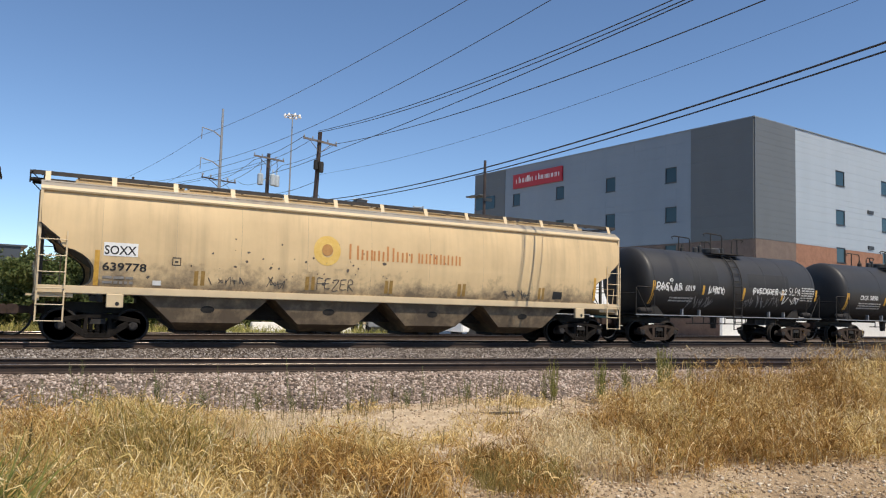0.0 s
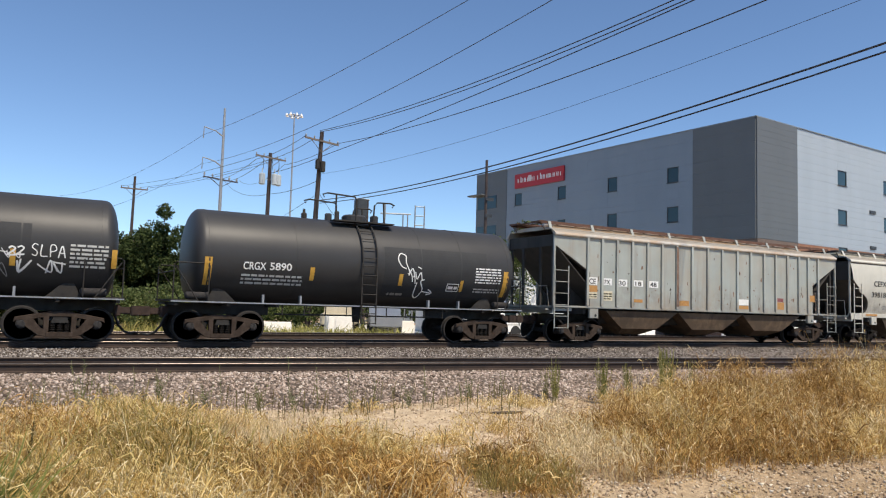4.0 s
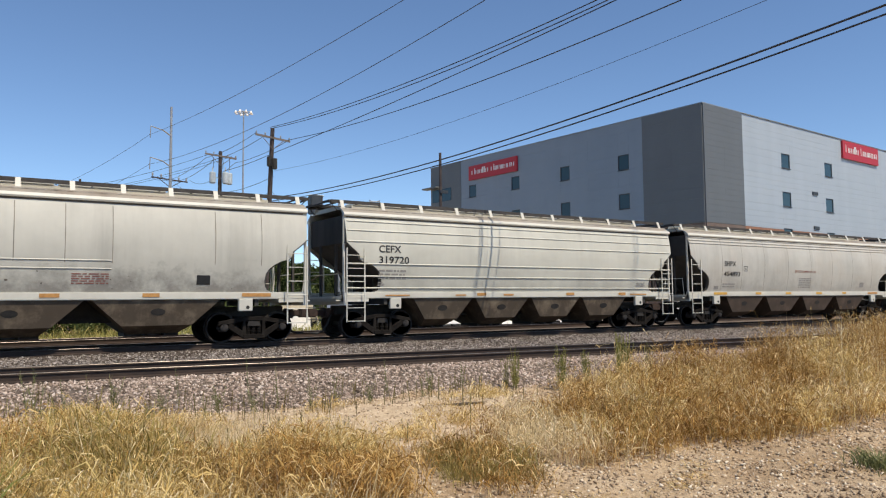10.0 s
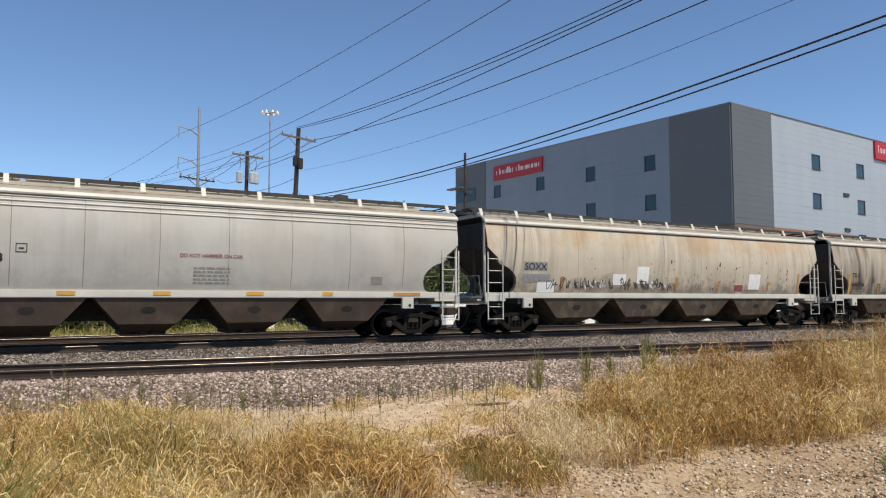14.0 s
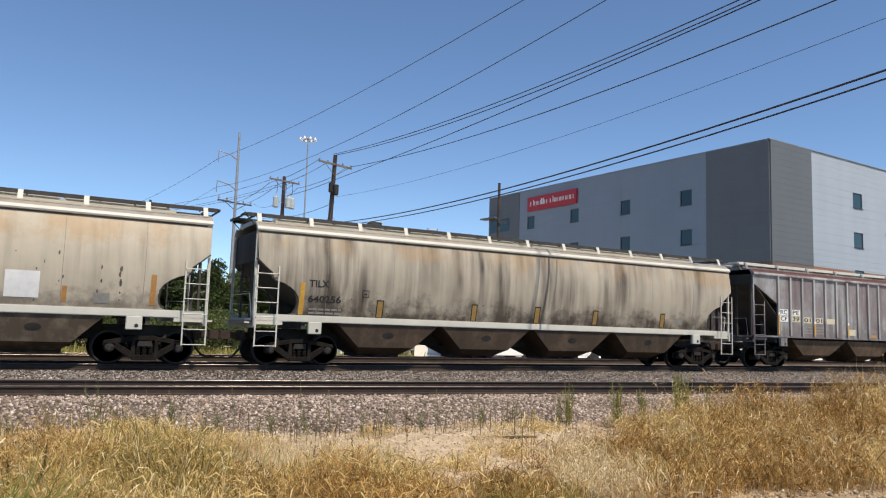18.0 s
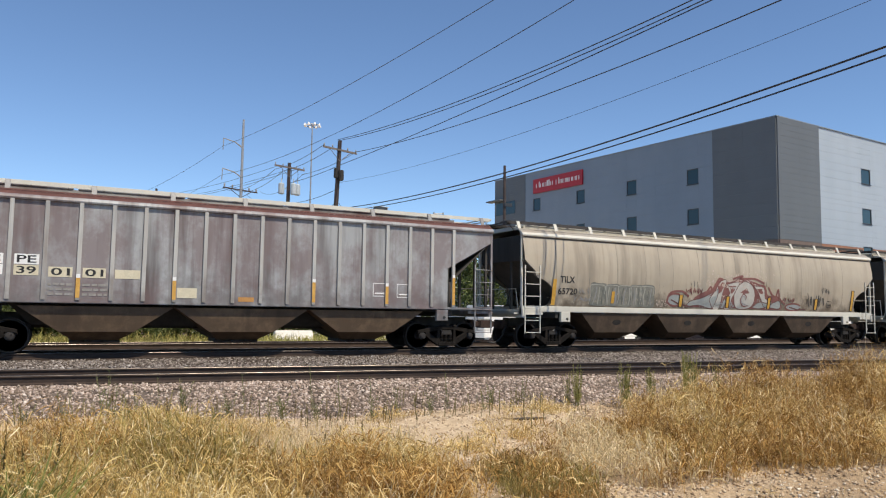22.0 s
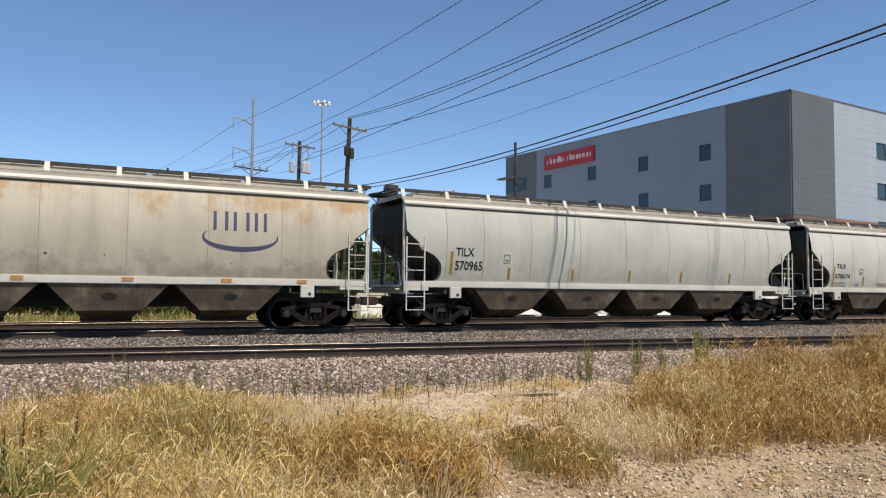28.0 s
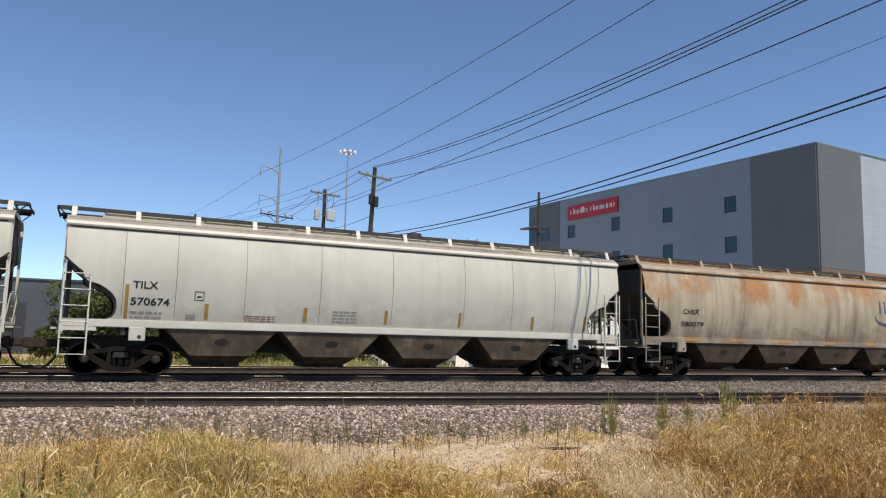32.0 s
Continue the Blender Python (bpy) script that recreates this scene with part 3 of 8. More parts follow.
def sand_sheet(name, poly, label, seed):
    """A thin drift of pale sand that follows the ground, with a ragged rim."""
    step = 0.14
    P = np.array(poly)
    gx, gy = np.meshgrid(np.arange(P[:, 0].min(), P[:, 0].max(), step), np.arange(P[:, 1].min(), P[:, 1].max(), step))
    keep = np.zeros(gx.shape, bool)
    wob = 0.16 * np.sin(gx * 5.3 + 2 * np.sin(gy * 4.1)) + 0.12 * np.sin(gy * 9.7 + gx * 3.3)
    for (xa, ya), (xb, yb) in zip(P, np.roll(P, -1, 0)):
        qy = gy + wob
        hit = ((ya > qy) != (yb > qy)) & (gx < (xb - xa) * (qy - ya) / (yb - ya + 1e-12) + xa)
        keep ^= hit
    V = np.stack([gx, gy, ground_z(gx, gy) + 0.007], -1).reshape(-1, 3)
    w_ = gx.shape[1]
    cell = keep[:-1, :-1] & keep[1:, :-1] & keep[:-1, 1:] & keep[1:, 1:]
    r_, c_ = np.nonzero(cell)
    a_ = r_ * w_ + c_
    me = joined(name, V, np.stack([a_, a_ + 1, a_ + w_ + 1, a_ + w_], -1), M["sand"])
    me.shade_smooth()
    tagged(new(name, me), label, "sand", kind="stuff")


sand_sheet("sand_drift", SAND, "pale dry sand between the grass and the ballast", 1)
A_, B_ = "thick knee-high amber dry grass beside the tracks", "tangled dry straw-coloured grass beside the tracks"
curly("dry_grass", patchy(inside(rng, LEFT, 900), 0.68, 1), 17, 0.10, 0.42, M["golden"], B_, 21)
curly("dry_grass", patchy(inside(rng, LEFT, 420), 0.4, 3), 22, 0.12, 0.58, M["brown"], "rusty brown grass clumps in the dry grass", 26)
blades("dry_grass", inside(rng, LEFT, 620), 20, 0.13, 0.24, 0.008, 1.0, M["straw"], "low matted straw under the taller grass", 30, 1.0)
blades("dry_grass", patchy(inside(rng, LEFT, 900), 0.5, 1), 22, 0.10, 0.46, 0.006, 0.95, M["straw"], B_, 36, 1.4)
blades("dry_grass", patchy(inside(rng, GREEN, 150), 0.75, 2), 26, 0.11, 0.64, 0.007, 0.5, M["greenish"], "fading green blades among the dry grass", 22, 0.7)
blades("dry_grass", patchy(inside(rng, BACK, 900), 0.3, 4), 12, 0.10, 0.17, 0.007, 0.9, M["straw"], "short sparse straw along the ballast edge", 27, 0.8)
curly("dry_grass", patchy(inside(rng, BACK, 420), 0.22, 14), 12, 0.11, 0.26, M["golden"], "sparse tufts of bleached grass on sandy soil", 37)
curly("dry_grass", patchy(inside(rng, RIGHT, 1250), 0.78, 5), 17, 0.13, 0.6, M["brown"], A_, 23)
curly("dry_grass", patchy(inside(rng, RIGHT, 600), 0.5, 15), 17, 0.12, 0.5, M["golden"], "bleached straw stems in the amber grass", 28)
blades("dry_grass", patchy(inside(rng, RIGHT, 900), 0.6, 7), 20, 0.13, 0.38, 0.009, 0.9, M["amber"], "low amber undergrowth of the dry grass", 33, 1.2)
blades("dry_grass", patchy(inside(rng, RIGHT, 600), 0.45, 6), 20, 0.13, 0.48, 0.008, 0.5, M["greenish"], "olive blades among the amber grass", 24, 0.7)
curly("dry_grass", patchy(inside(rng, TALL, 620), 0.7, 8), 19, 0.15, 1.18, M["brown"], "waist-high amber dry grass beside the tracks", 25, 5, 0.5, 0.2)
curly("dry_grass", patchy(inside(rng, TALL, 300), 0.6, 9), 16, 0.15, 1.2, M["golden"], "bleached tall stems in the amber grass", 31, 5, 0.5, 0.2)
curly("dry_grass", patchy(inside(rng, MIDDLE, 420), 0.42, 61), 16, 0.13, 0.88, M["brown"], "thigh-high amber grass in loose tufts", 62, 5, 0.5, 0.2)
curly("dry_grass", patchy(inside(rng, MIDDLE, 260), 0.4, 63), 14, 0.13, 0.84, M["golden"], "pale seed-headed stems above the amber grass", 64, 5, 0.5, 0.2)
blades("dry_grass", inside(rng, TALL, 320), 20, 0.16, 0.6, 0.010, 0.8, M["amber"], "dense amber undergrowth of the tall grass", 34, 1.2)
blades("dry_grass", patchy(inside(rng, OLIVE, 190), 0.75, 12), 34, 0.10, 0.36, 0.0045, 0.5, M["olive_soft"], "soft olive-green tuft of fading grass", 38, 0.6)
curly("dry_grass", inside(rng, OLIVE, 46), 12, 0.10, 0.34, M["brown"], "brown stems in a soft olive tuft", 39, 3)
curly("dry_grass", patchy(inside(rng, SPARSE, 330), 0.5, 81), 11, 0.12, 0.46, M["brown"], "sparse thin amber stalks on sandy soil", 82, 3, 0.4, 0.15)
curly("dry_grass", patchy(inside(rng, SPARSE, 200), 0.45, 83), 9, 0.12, 0.5, M["bleached"], "sparse bleached stalks on sandy soil", 84, 3, 0.4, 0.15)
blades("dry_grass", patchy(inside(rng, FUZZ, 520), 0.55, 85), 24, 0.11, 0.34, 0.004, 0.45, M["bleached"], "fine bleached feathery grass at the ballast's edge", 86, 0.6)
blades("dry_grass", patchy(inside(rng, LEFT, 620), 0.6, 87), 24, 0.10, 0.62, 0.005, 0.7, M["bleached"], "long fine bleached blades arching over the straw", 88, 1.1)
curly("dry_grass", patchy(inside(rng, RIGHT, 420), 0.5, 91), 9, 0.12, 0.74, M["bleached"], "pale dry stems standing above the amber grass", 92, 4, 0.5, 0.22)
curly("dry_grass", patchy(inside(rng, TALL, 240), 0.5, 93), 9, 0.14, 1.3, M["bleached"], "pale seed-headed stems above the waist-high grass", 94, 5, 0.5, 0.2)
blades("dry_grass", patchy(inside(rng, HOLLOW, 160), 0.8, 95), 26, 0.10, 0.42, 0.005, 0.6, M["olive_soft"], "soft olive tufts behind the amber clump", 96, 0.7)
curly("dry_grass", inside(rng, HOLLOW, 70), 12, 0.10, 0.45, M["golden"], "thin golden stems behind the amber clump", 97, 4)
LITTER = [(2.0, 2.5), (6, 2.2), (12, 4.5), (9.5, 5.5), (6, 6.2), (2.9, 5)]
blades("straw_litter", patchy(inside(rng, LITTER, 1300), 0.45, 10), 7, 0.16, 0.06, 0.006, 3.0, M["straw"], "flattened straw litter on the gravel", 32, 1.0)
trail = np.linspace(0, 1, 70)
blades("straw_litter", np.stack([4.3 + 2.3 * trail, 4.75 + 0.5 * trail + 0.15 * np.sin(trail * 7)], -1), 22, 0.07, 0.06, 0.007, 3.5, M["straw"], "loose trail of yellow cut straw on gravel", 40, 0.8)
blades("straw_litter", np.stack([7.9 + 1.6 * trail, 5.9 - 0.2 * trail], -1), 30, 0.12, 0.12, 0.006, 3.0, M["straw"], "bleached lodged straw beside the tall grass", 41, 0.8)
curly("dry_grass", inside(rng, GREEN, 55), 14, 0.11, 0.66, M["golden"], "golden stems among green blades", 99, 5)
curly("dry_grass", np.array([[0.35, 8.7]]) + rng.normal(0, 0.3, (34, 2)), 24, 0.10, 0.68, M["amber"], "rust-orange patch of dry grass", 98, 5)
for cx_, cy_, hh in ((2.75, 5.85, 0.86), (2.95, 5.7, 0.82), (2.5, 6.3, 0.8), (8.2, 7.2, 0.75), (9.6, 7.0, 0.8), (11.2, 7.8, 1.0), (12.6, 8.4, 1.2), (10.4, 8.6, 0.9)):
    curly("dry_grass", np.array([[cx_, cy_]]) + rng.normal(0, 0.15, (12, 2)), 28, 0.09, hh, M["amber"] if cx_ < 3 else M["brown"], "dense rounded clump of amber grass", int(cx_ * 100), 6, 0.7, 0.22)
blades("sagebrush", np.array([[7.75, 4.0], [7.95, 4.15], [7.9, 3.8]]), 260, 0.11, 0.26, 0.008, 0.9, M["sage"], "small grey-green weed on the gravel", 42, 0.6, 0.7)
blades("dry_grass", np.array([[-0.42, 8.0], [-0.36, 7.5], [-0.4, 7.0], [-0.32, 6.5], [-0.3, 6.1], [-0.18, 6.8]]), 230, 0.12, 0.85, 0.012, 0.7, M["fresh"], "leafy green weed clump in the dry grass", 43, 0.7, 0.7)
blades("dry_grass", np.array([[1.55, 8.3], [1.75, 8.1], [1.4, 8.6], [0.5, 9.2], [1.2, 8.0], [1.5, 7.6], [1.35, 7.9], [0.95, 8.3], [1.9, 7.9]]), 100, 0.17, 0.66, 0.007, 0.7, M["greenish"], "upright green stems in the dry grass", 44, 0.5, 0.7)
TUFTS = [(-3.5, 11.0), (-2.5, 5.5), (1.2, 5.8), (1.8, 7.2), (1.4, 8.6), (0.7, 9.7), (-0.3, 10.3)]
curly("dry_grass", patchy(inside(rng, TUFTS, 460), 0.3, 22), 18, 0.12, 0.66, M["golden"], "taller straw-coloured tufts in the dry grass", 45, 5)
blades("dry_grass", patchy(inside(rng, TUFTS, 420), 0.5, 23), 20, 0.12, 0.74, 0.008, 0.5, M["greenish"], "olive stems among taller straw tufts", 46, 0.7)
BEYOND = [(-14, 32), (16, 32), (22, 46), (-16, 46)]
blades("grass", inside(rng, BEYOND, 1500), 10, 0.3, 0.75, 0.035, 0.7, M["olive_far"], "rough yellow-green grass beyond the tracks", 29, 0.7)


# ---------------------------------------------------------------- the train
S_HALF = [0, 3.87, 7.68, 11.45, 15.19, 18.93, 22.68, 26.44, 30.21, 33.99, 37.77, 41.54, 45.3, 49.07, 52.84, 56.64, 60.44, 64.23, 68, 71.75, 75.49, 79.24, 83, 86.77, 90.55, 94.33, 98.09, 101.83, 105.53, 109.21, 112.89, 116.56, 120.24, 123.92, 127.63, 131.35, 135.09, 138.84, 142.59, 146.34, 150.09, 153.84, 157.59, 161.33, 165.05, 168.76, 172.48, 176.19, 179.91, 183.63, 187.36, 191.1, 194.86, 198.62, 202.38, 206.13, 209.87, 213.58, 217.28, 220.97, 224.64, 228.31, 231.98, 235.7, 239.49]
S_T = np.arange(len(S_HALF)) * 0.5
S_V = np.gradient(np.array(S_HALF), 0.5)


def travelled(t):
    """Metres that the train has gone at t seconds."""
    i = min(int(t / 0.5), len(S_HALF) - 2)
    u = (t - S_T[i]) / 0.5
    p0, p1, v0, v1 = S_HALF[i], S_HALF[i + 1], S_V[i] * 0.5, S_V[i + 1] * 0.5
    return float(p0 * (2 * u ** 3 - 3 * u * u + 1) + v0 * (u ** 3 - 2 * u * u + u) + p1 * (3 * u * u - 2 * u ** 3) + v1 * (u ** 3 - u * u))


WHEEL_R = 0.457
MOVING, WHEELS = [], []


def wheelset_mesh():
    bm = bmesh.new()
    for s_ in (-1, 1):
        k = s_ * 0.753
        prof = [(k + s_ * 0.068, 0.40), (k + s_ * 0.068, WHEEL_R - 0.01), (k - s_ * 0.045, WHEEL_R), (k - s_ * 0.05, WHEEL_R + 0.026), (k - s_ * 0.075, WHEEL_R + 0.022),
                (k - s_ * 0.075, 0.38), (k - s_ * 0.01, 0.33), (k + s_ * 0.0, 0.15), (k - s_ * 0.05, 0.13)]
        lathe(bm, prof, "y", 28)
        lathe(bm, [(k - s_ * 0.05, 0.13), (k + s_ * 0.075, 0.13), (k + s_ * 0.09, 0.1)], "y", 14)
        prof = [(k + s_ * 0.068, 0.40), (k + s_ * 0.03, 0.37), (k + s_ * 0.02, 0.17), (k + s_ * 0.09, 0.12)]
        lathe(bm, prof, "y", 28)
    lathe(bm, [(-1.0, 0.085), (1.0, 0.085)], "y", 12)
    return finish(bm, "wheelset", M["wheel"], 40)


def cap_mesh():
    bm = bmesh.new()
    for s_ in (-1,):
        lathe(bm, [(s_ * 0.98, 0.12), (s_ * 1.19, 0.12), (s_ * 1.21, 0.10), (s_ * 1.225, 0.05)], "y", 14)
        for k in range(3):
            q = 2 * math.pi * k / 3
            box(bm, 0.07 * math.cos(q) - 0.018, 0.07 * math.cos(q) + 0.018, min(s_ * 1.2, s_ * 1.235), max(s_ * 1.2, s_ * 1.235), 0.07 * math.sin(q) - 0.018, 0.07 * math.sin(q) + 0.018)
    return finish(bm, "bearing_cap", M["hub"], 40)


def side_frame_mesh(heavy):
    """One cast side frame in x and z, seen from the side, at y = 0."""
    bm = bmesh.new()
    y0, y1 = -0.09, 0.09
    for s_ in (-1, 1):
        def P(pts):
            prism(bm, [(s_ * x, z) for x, z in pts], y0, y1)
        P([(1.07, 0.50), (1.05, 0.64), (0.74, 0.70), (0.70, 0.50), (0.78, 0.58), (0.99, 0.58)])
        P([(0.76, 0.56), (0.76, 0.70), (0.25, 0.78), (0.25, 0.66)])
        if heavy:
            P([(0.88, 0.46), (0.80, 0.64), (0.64, 0.62), (0.46, 0.36), (0.26, 0.30), (0.26, 0.12), (0.50, 0.17)])
            P([(0.38, 0.30), (0.40, 0.70), (0.26, 0.72), (0.26, 0.24)])
        else:
            P([(0.80, 0.46), (0.72, 0.60), (0.22, 0.28), (0.25, 0.14), (0.36, 0.16)])
            P([(0.36, 0.30), (0.33, 0.70), (0.25, 0.72), (0.24, 0.24)])
    prism(bm, [(-0.32, 0.13), (0.32, 0.13), (0.32, 0.25), (-0.32, 0.25)], y0 - 0.03, y1 + 0.03)
    prism(bm, [(-0.27, 0.66), (0.27, 0.66), (0.27, 0.79), (-0.27, 0.79)], y0, y1)
    bmesh.ops.bevel(bm, geom=bm.edges[:], offset=0.012, segments=1, affect="EDGES")
    return finish(bm, "side_frame", M["truck_brown"] if heavy else M["truck"])


def springs_mesh():
    bm = bmesh.new()
    for x in (-0.17, 0.0, 0.17):
        for k in range(6):
            lathe(bm, [(0.25 + 0.05 * k, 0.062), (0.262 + 0.05 * k, 0.075), (0.275 + 0.05 * k, 0.062)], "z", 10, (x, 0, 0))
        tube(bm, [(x, 0, 0.25), (x, 0, 0.56)], 0.05, 8)
    return finish(bm, "spring_group", M["truck"], 40)


def bolster_mesh():
    bm = bmesh.new()
    hexa(bm, [(-0.2, -1.2, 0.5), (0.2, -1.2, 0.5), (0.2, 1.2, 0.5), (-0.2, 1.2, 0.5), (-0.17, -1.2, 0.64), (0.17, -1.2, 0.64), (0.17, 1.2, 0.64), (-0.17, 1.2, 0.64)])
    lathe(bm, [(0.6, 0.3), (0.78, 0.28)], "z", 16)
    for s_ in (-1, 1):
        box(bm, s_ * 0.42 - 0.05, s_ * 0.42 + 0.05, -0.85, 0.85, 0.33, 0.43)
        for y in (-0.77, 0.77):
            hexa(bm, [(s_ * 0.40 - 0.04, y - 0.07, 0.25), (s_ * 0.40 + 0.04, y - 0.07, 0.25), (s_ * 0.40 + 0.04, y + 0.07, 0.25), (s_ * 0.40 - 0.04, y + 0.07, 0.25),
                      (s_ * 0.43 - 0.04, y - 0.07, 0.55), (s_ * 0.43 + 0.04, y - 0.07, 0.55), (s_ * 0.43 + 0.04, y + 0.07, 0.55), (s_ * 0.43 - 0.04, y + 0.07, 0.55)])
    return finish(bm, "truck", M["steel_dark"])


MESH = {"wheelset": wheelset_mesh(), "cap": cap_mesh(), "light": side_frame_mesh(False), "heavy": side_frame_mesh(True), "springs": springs_mesh(), "bolster": bolster_mesh()}


def truck(car, x, style):
    t_ = part("truck", MESH["bolster"], None, car, "cast steel two-axle truck", at=pose(x, 0, 0))
    for y in (-1.12, 1.12):
        part("side_frame", MESH[style], None, t_, at=pose(0, y, 0))
        part("coil_spring", MESH["springs"], None, t_, at=pose(0, y, 0))
    for dx in (-0.889, 0.889):
        w = part("wheelset", MESH["wheelset"], None, t_, at=pose(dx, 0, WHEEL_R))
        WHEELS.append((w, dx, 0))
        for rz in (0, 180):
            c = part("bearing_cap", MESH["cap"], None, t_, "grimy dark bearing end cap", at=pose(dx, 0, WHEEL_R, 0, 0, rz))
            WHEELS.append((c, dx, rz))


def coupler_mesh():
    bm = bmesh.new()
    box(bm, -0.35, 0.9, -0.1, 0.1, 0.74, 0.94)
    hexa(bm, [(-0.62, -0.13, 0.70), (-0.33, -0.16, 0.70), (-0.33, 0.16, 0.70), (-0.62, 0.2, 0.70), (-0.62, -0.13, 0.98), (-0.33, -0.16, 0.98), (-0.33, 0.16, 0.98), (-0.62, 0.2, 0.98)])
    box(bm, -0.05, 0.12, -0.28, 0.28, 0.68, 1.0)
    bmesh.ops.bevel(bm, geom=bm.edges[:], offset=0.03, segments=2, affect="EDGES")
    return finish(bm, "coupler", M["rusty"])


def hose_mesh():
    bm = bmesh.new()
    tube(bm, [(0.1, -0.35, 0.78), (0.02, -0.36, 0.66), (-0.06, -0.34, 0.44), (-0.22, -0.31, 0.24), (-0.4, -0.28, 0.17), (-0.6, -0.26, 0.2)], 0.034, 8)
    return finish(bm, "air_hose", M["black"], True)


MESH["coupler"], MESH["hose"] = coupler_mesh(), hose_mesh()


def ends(car, L):
    """Coupler and air hose at both ends."""
    for k, at in ((0, pose(0, 0, 0)), (1, pose(L, 0, 0, 0, 0, 180))):
        part("coupler", MESH["coupler"], None, car, "rusty knuckle coupler", at=at)
        part("air_hose", MESH["hose"], None, car, "black rubber brake hose", at=at)


ROUND = [(1.51, 1.50), (1.58, 1.52), (1.77, 1.56), (2.07, 1.595), (2.25, 1.61), (2.43, 1.62), (2.5, 1.62), (2.74, 1.622), (2.92, 1.62), (3.11, 1.61), (3.35, 1.59),
         (3.6, 1.555), (3.8, 1.515), (3.97, 1.47)]
BULGED = [(1.51, 1.43), (1.58, 1.446), (1.77, 1.488), (2.07, 1.543), (2.25, 1.570), (2.43, 1.592), (2.5, 1.6), (2.74, 1.617), (2.92, 1.621), (3.11, 1.616), (3.35, 1.594),
          (3.6, 1.552), (3.8, 1.508), (3.97, 1.46)]
FLAT = [(1.40, 1.52), (2.0, 1.52), (2.68, 1.52), (2.75, 1.52), (3.2, 1.52), (3.6, 1.52), (3.97, 1.52)]
CUT_ROUND = [(1.51, 1.12), (1.57, 1.26), (1.68, 1.33), (1.85, 1.36), (2.05, 1.33), (2.2, 1.23), (2.33, 1.07), (2.44, 0.86), (2.5, 0.62), (2.58, 0.54), (2.74, 0.50), (2.92, 0.27), (3.11, 0.06), (3.97, 0.03)]
CUT_FLAT = [(1.40, 1.72), (2.68, 1.72), (3.6, 0.06), (3.97, 0.03)]


def lerp(table, z):
    return float(np.interp(z, [p[0] for p in table], [p[1] for p in table]))


def side_mesh(L, prof, cut, mat, ribs=()):
    """Both side sheets between the sill and the top chord, with their cut-outs at the ends, 15 mm thick."""
    meshes = []
    prof = [(z, lerp(prof, z)) for z in sorted({p[0] for p in prof} | {c[0] for c in cut})]
    cols = np.linspace(2.1, L - 2.1, 14)
    for s_ in (-1, 1):
        bm = bmesh.new()
        layers = []
        for inset in (0, 0.015):
            rows = []
            for z, hw in prof:
                x0 = lerp(cut, z)
                rows.append([bm.verts.new((x, s_ * (hw - inset), z)) for x in (x0, *cols, L - x0)])
            for r0, r1 in zip(rows, rows[1:]):
                for i in range(len(r0) - 1):
                    bm.faces.new((r0[i], r0[i + 1], r1[i + 1], r1[i]))
            layers.append(rows)
        for r0, r1, q0, q1 in zip(layers[0], layers[0][1:], layers[1], layers[1][1:]):
            for i in (0, -1):
                bm.faces.new((r0[i], r1[i], q1[i], q0[i]))
        meshes.append(finish(bm, "side_sheet", mat, 30))
    return meshes


def flange_mesh(L, prof, cut, s_, right):
    """Dark bent rim of the cut-out at one end of a side sheet."""
    bm = bmesh.new()
    rows = []
    for z, x in cut[:-1]:
        y = s_ * (lerp(prof, z) - 0.004)
        rows.append([bm.verts.new((L - q if right else q, yy, z)) for q, yy in ((x + 0.004, y - s_ * 0.016), (x - 0.055, y - s_ * 0.02), (x - 0.055, y - s_ * 0.12))])
    for r0, r1 in zip(rows, rows[1:]):
        for i in range(2):
            bm.faces.new((r0[i], r0[i + 1], r1[i + 1], r1[i]))
    return bm


def outline(car, name, loops, mat, y_of, off, parent=None, label=""):
    """Flat paint on the near side: loops of (vertices, faces) in x and z laid over the side's curve."""
    V, F = [], []
    for vs, fs in loops:
        k = len(V)
        V += [(x, -(y_of(z) + off), z) for x, z in vs]
        F += [tuple(i + k for i in f) for f in fs]
    me = bpy.data.meshes.new(name)
    me.from_pydata(V, [], F)
    me.materials.append(mat)
    return part(name, me, None, parent or car, label)


def quad(x0, x1, z0, z1, rows=4, slant=0.0):
    vs, fs = [], []
    for i in range(rows + 1):
        z = z0 + (z1 - z0) * i / rows
        d = slant * (z - z0)
        vs += [(x0 + d, z), (x1 + d, z)]
    for i in range(rows):
        fs.append((2 * i, 2 * i + 1, 2 * i + 3, 2 * i + 2))
    return vs, fs


def writing(x, z, text, size, squeeze=1.0):
    vs, fs = letters(text, size, squeeze)
    return [(x + a_, z + b_) for a_, b_ in vs], fs


def stroke(pts, w):
    """A sprayed line: a ribbon of width w through points in x and z."""
    vs, fs = [], []
    for i, (x, z) in enumerate(pts):
        xa, za = pts[max(i - 1, 0)]
        xb, zb = pts[min(i + 1, len(pts) - 1)]
        dx, dz = xb - xa, zb - za
        q = math.hypot(dx, dz) or 1
        vs += [(x - dz / q * w / 2, z + dx / q * w / 2), (x + dz / q * w / 2, z - dx / q * w / 2)]
    for i in range(len(pts) - 1):
        fs.append((2 * i, 2 * i + 1, 2 * i + 3, 2 * i + 2))
    return vs, fs


def ladder(x0, x1, z0, z1, y, step=0.42, r=0.015):
    bm = bmesh.new()
    for x in (x0, x1):
        box(bm, x - 0.02, x + 0.02, y - 0.012, y + 0.012, z0, z1)
    z = z0 + 0.03
    while z < z1:
        tube(bm, [(x0, y - 0.03, z), (x1, y - 0.03, z)], r, 6)
        z += step
    return bm


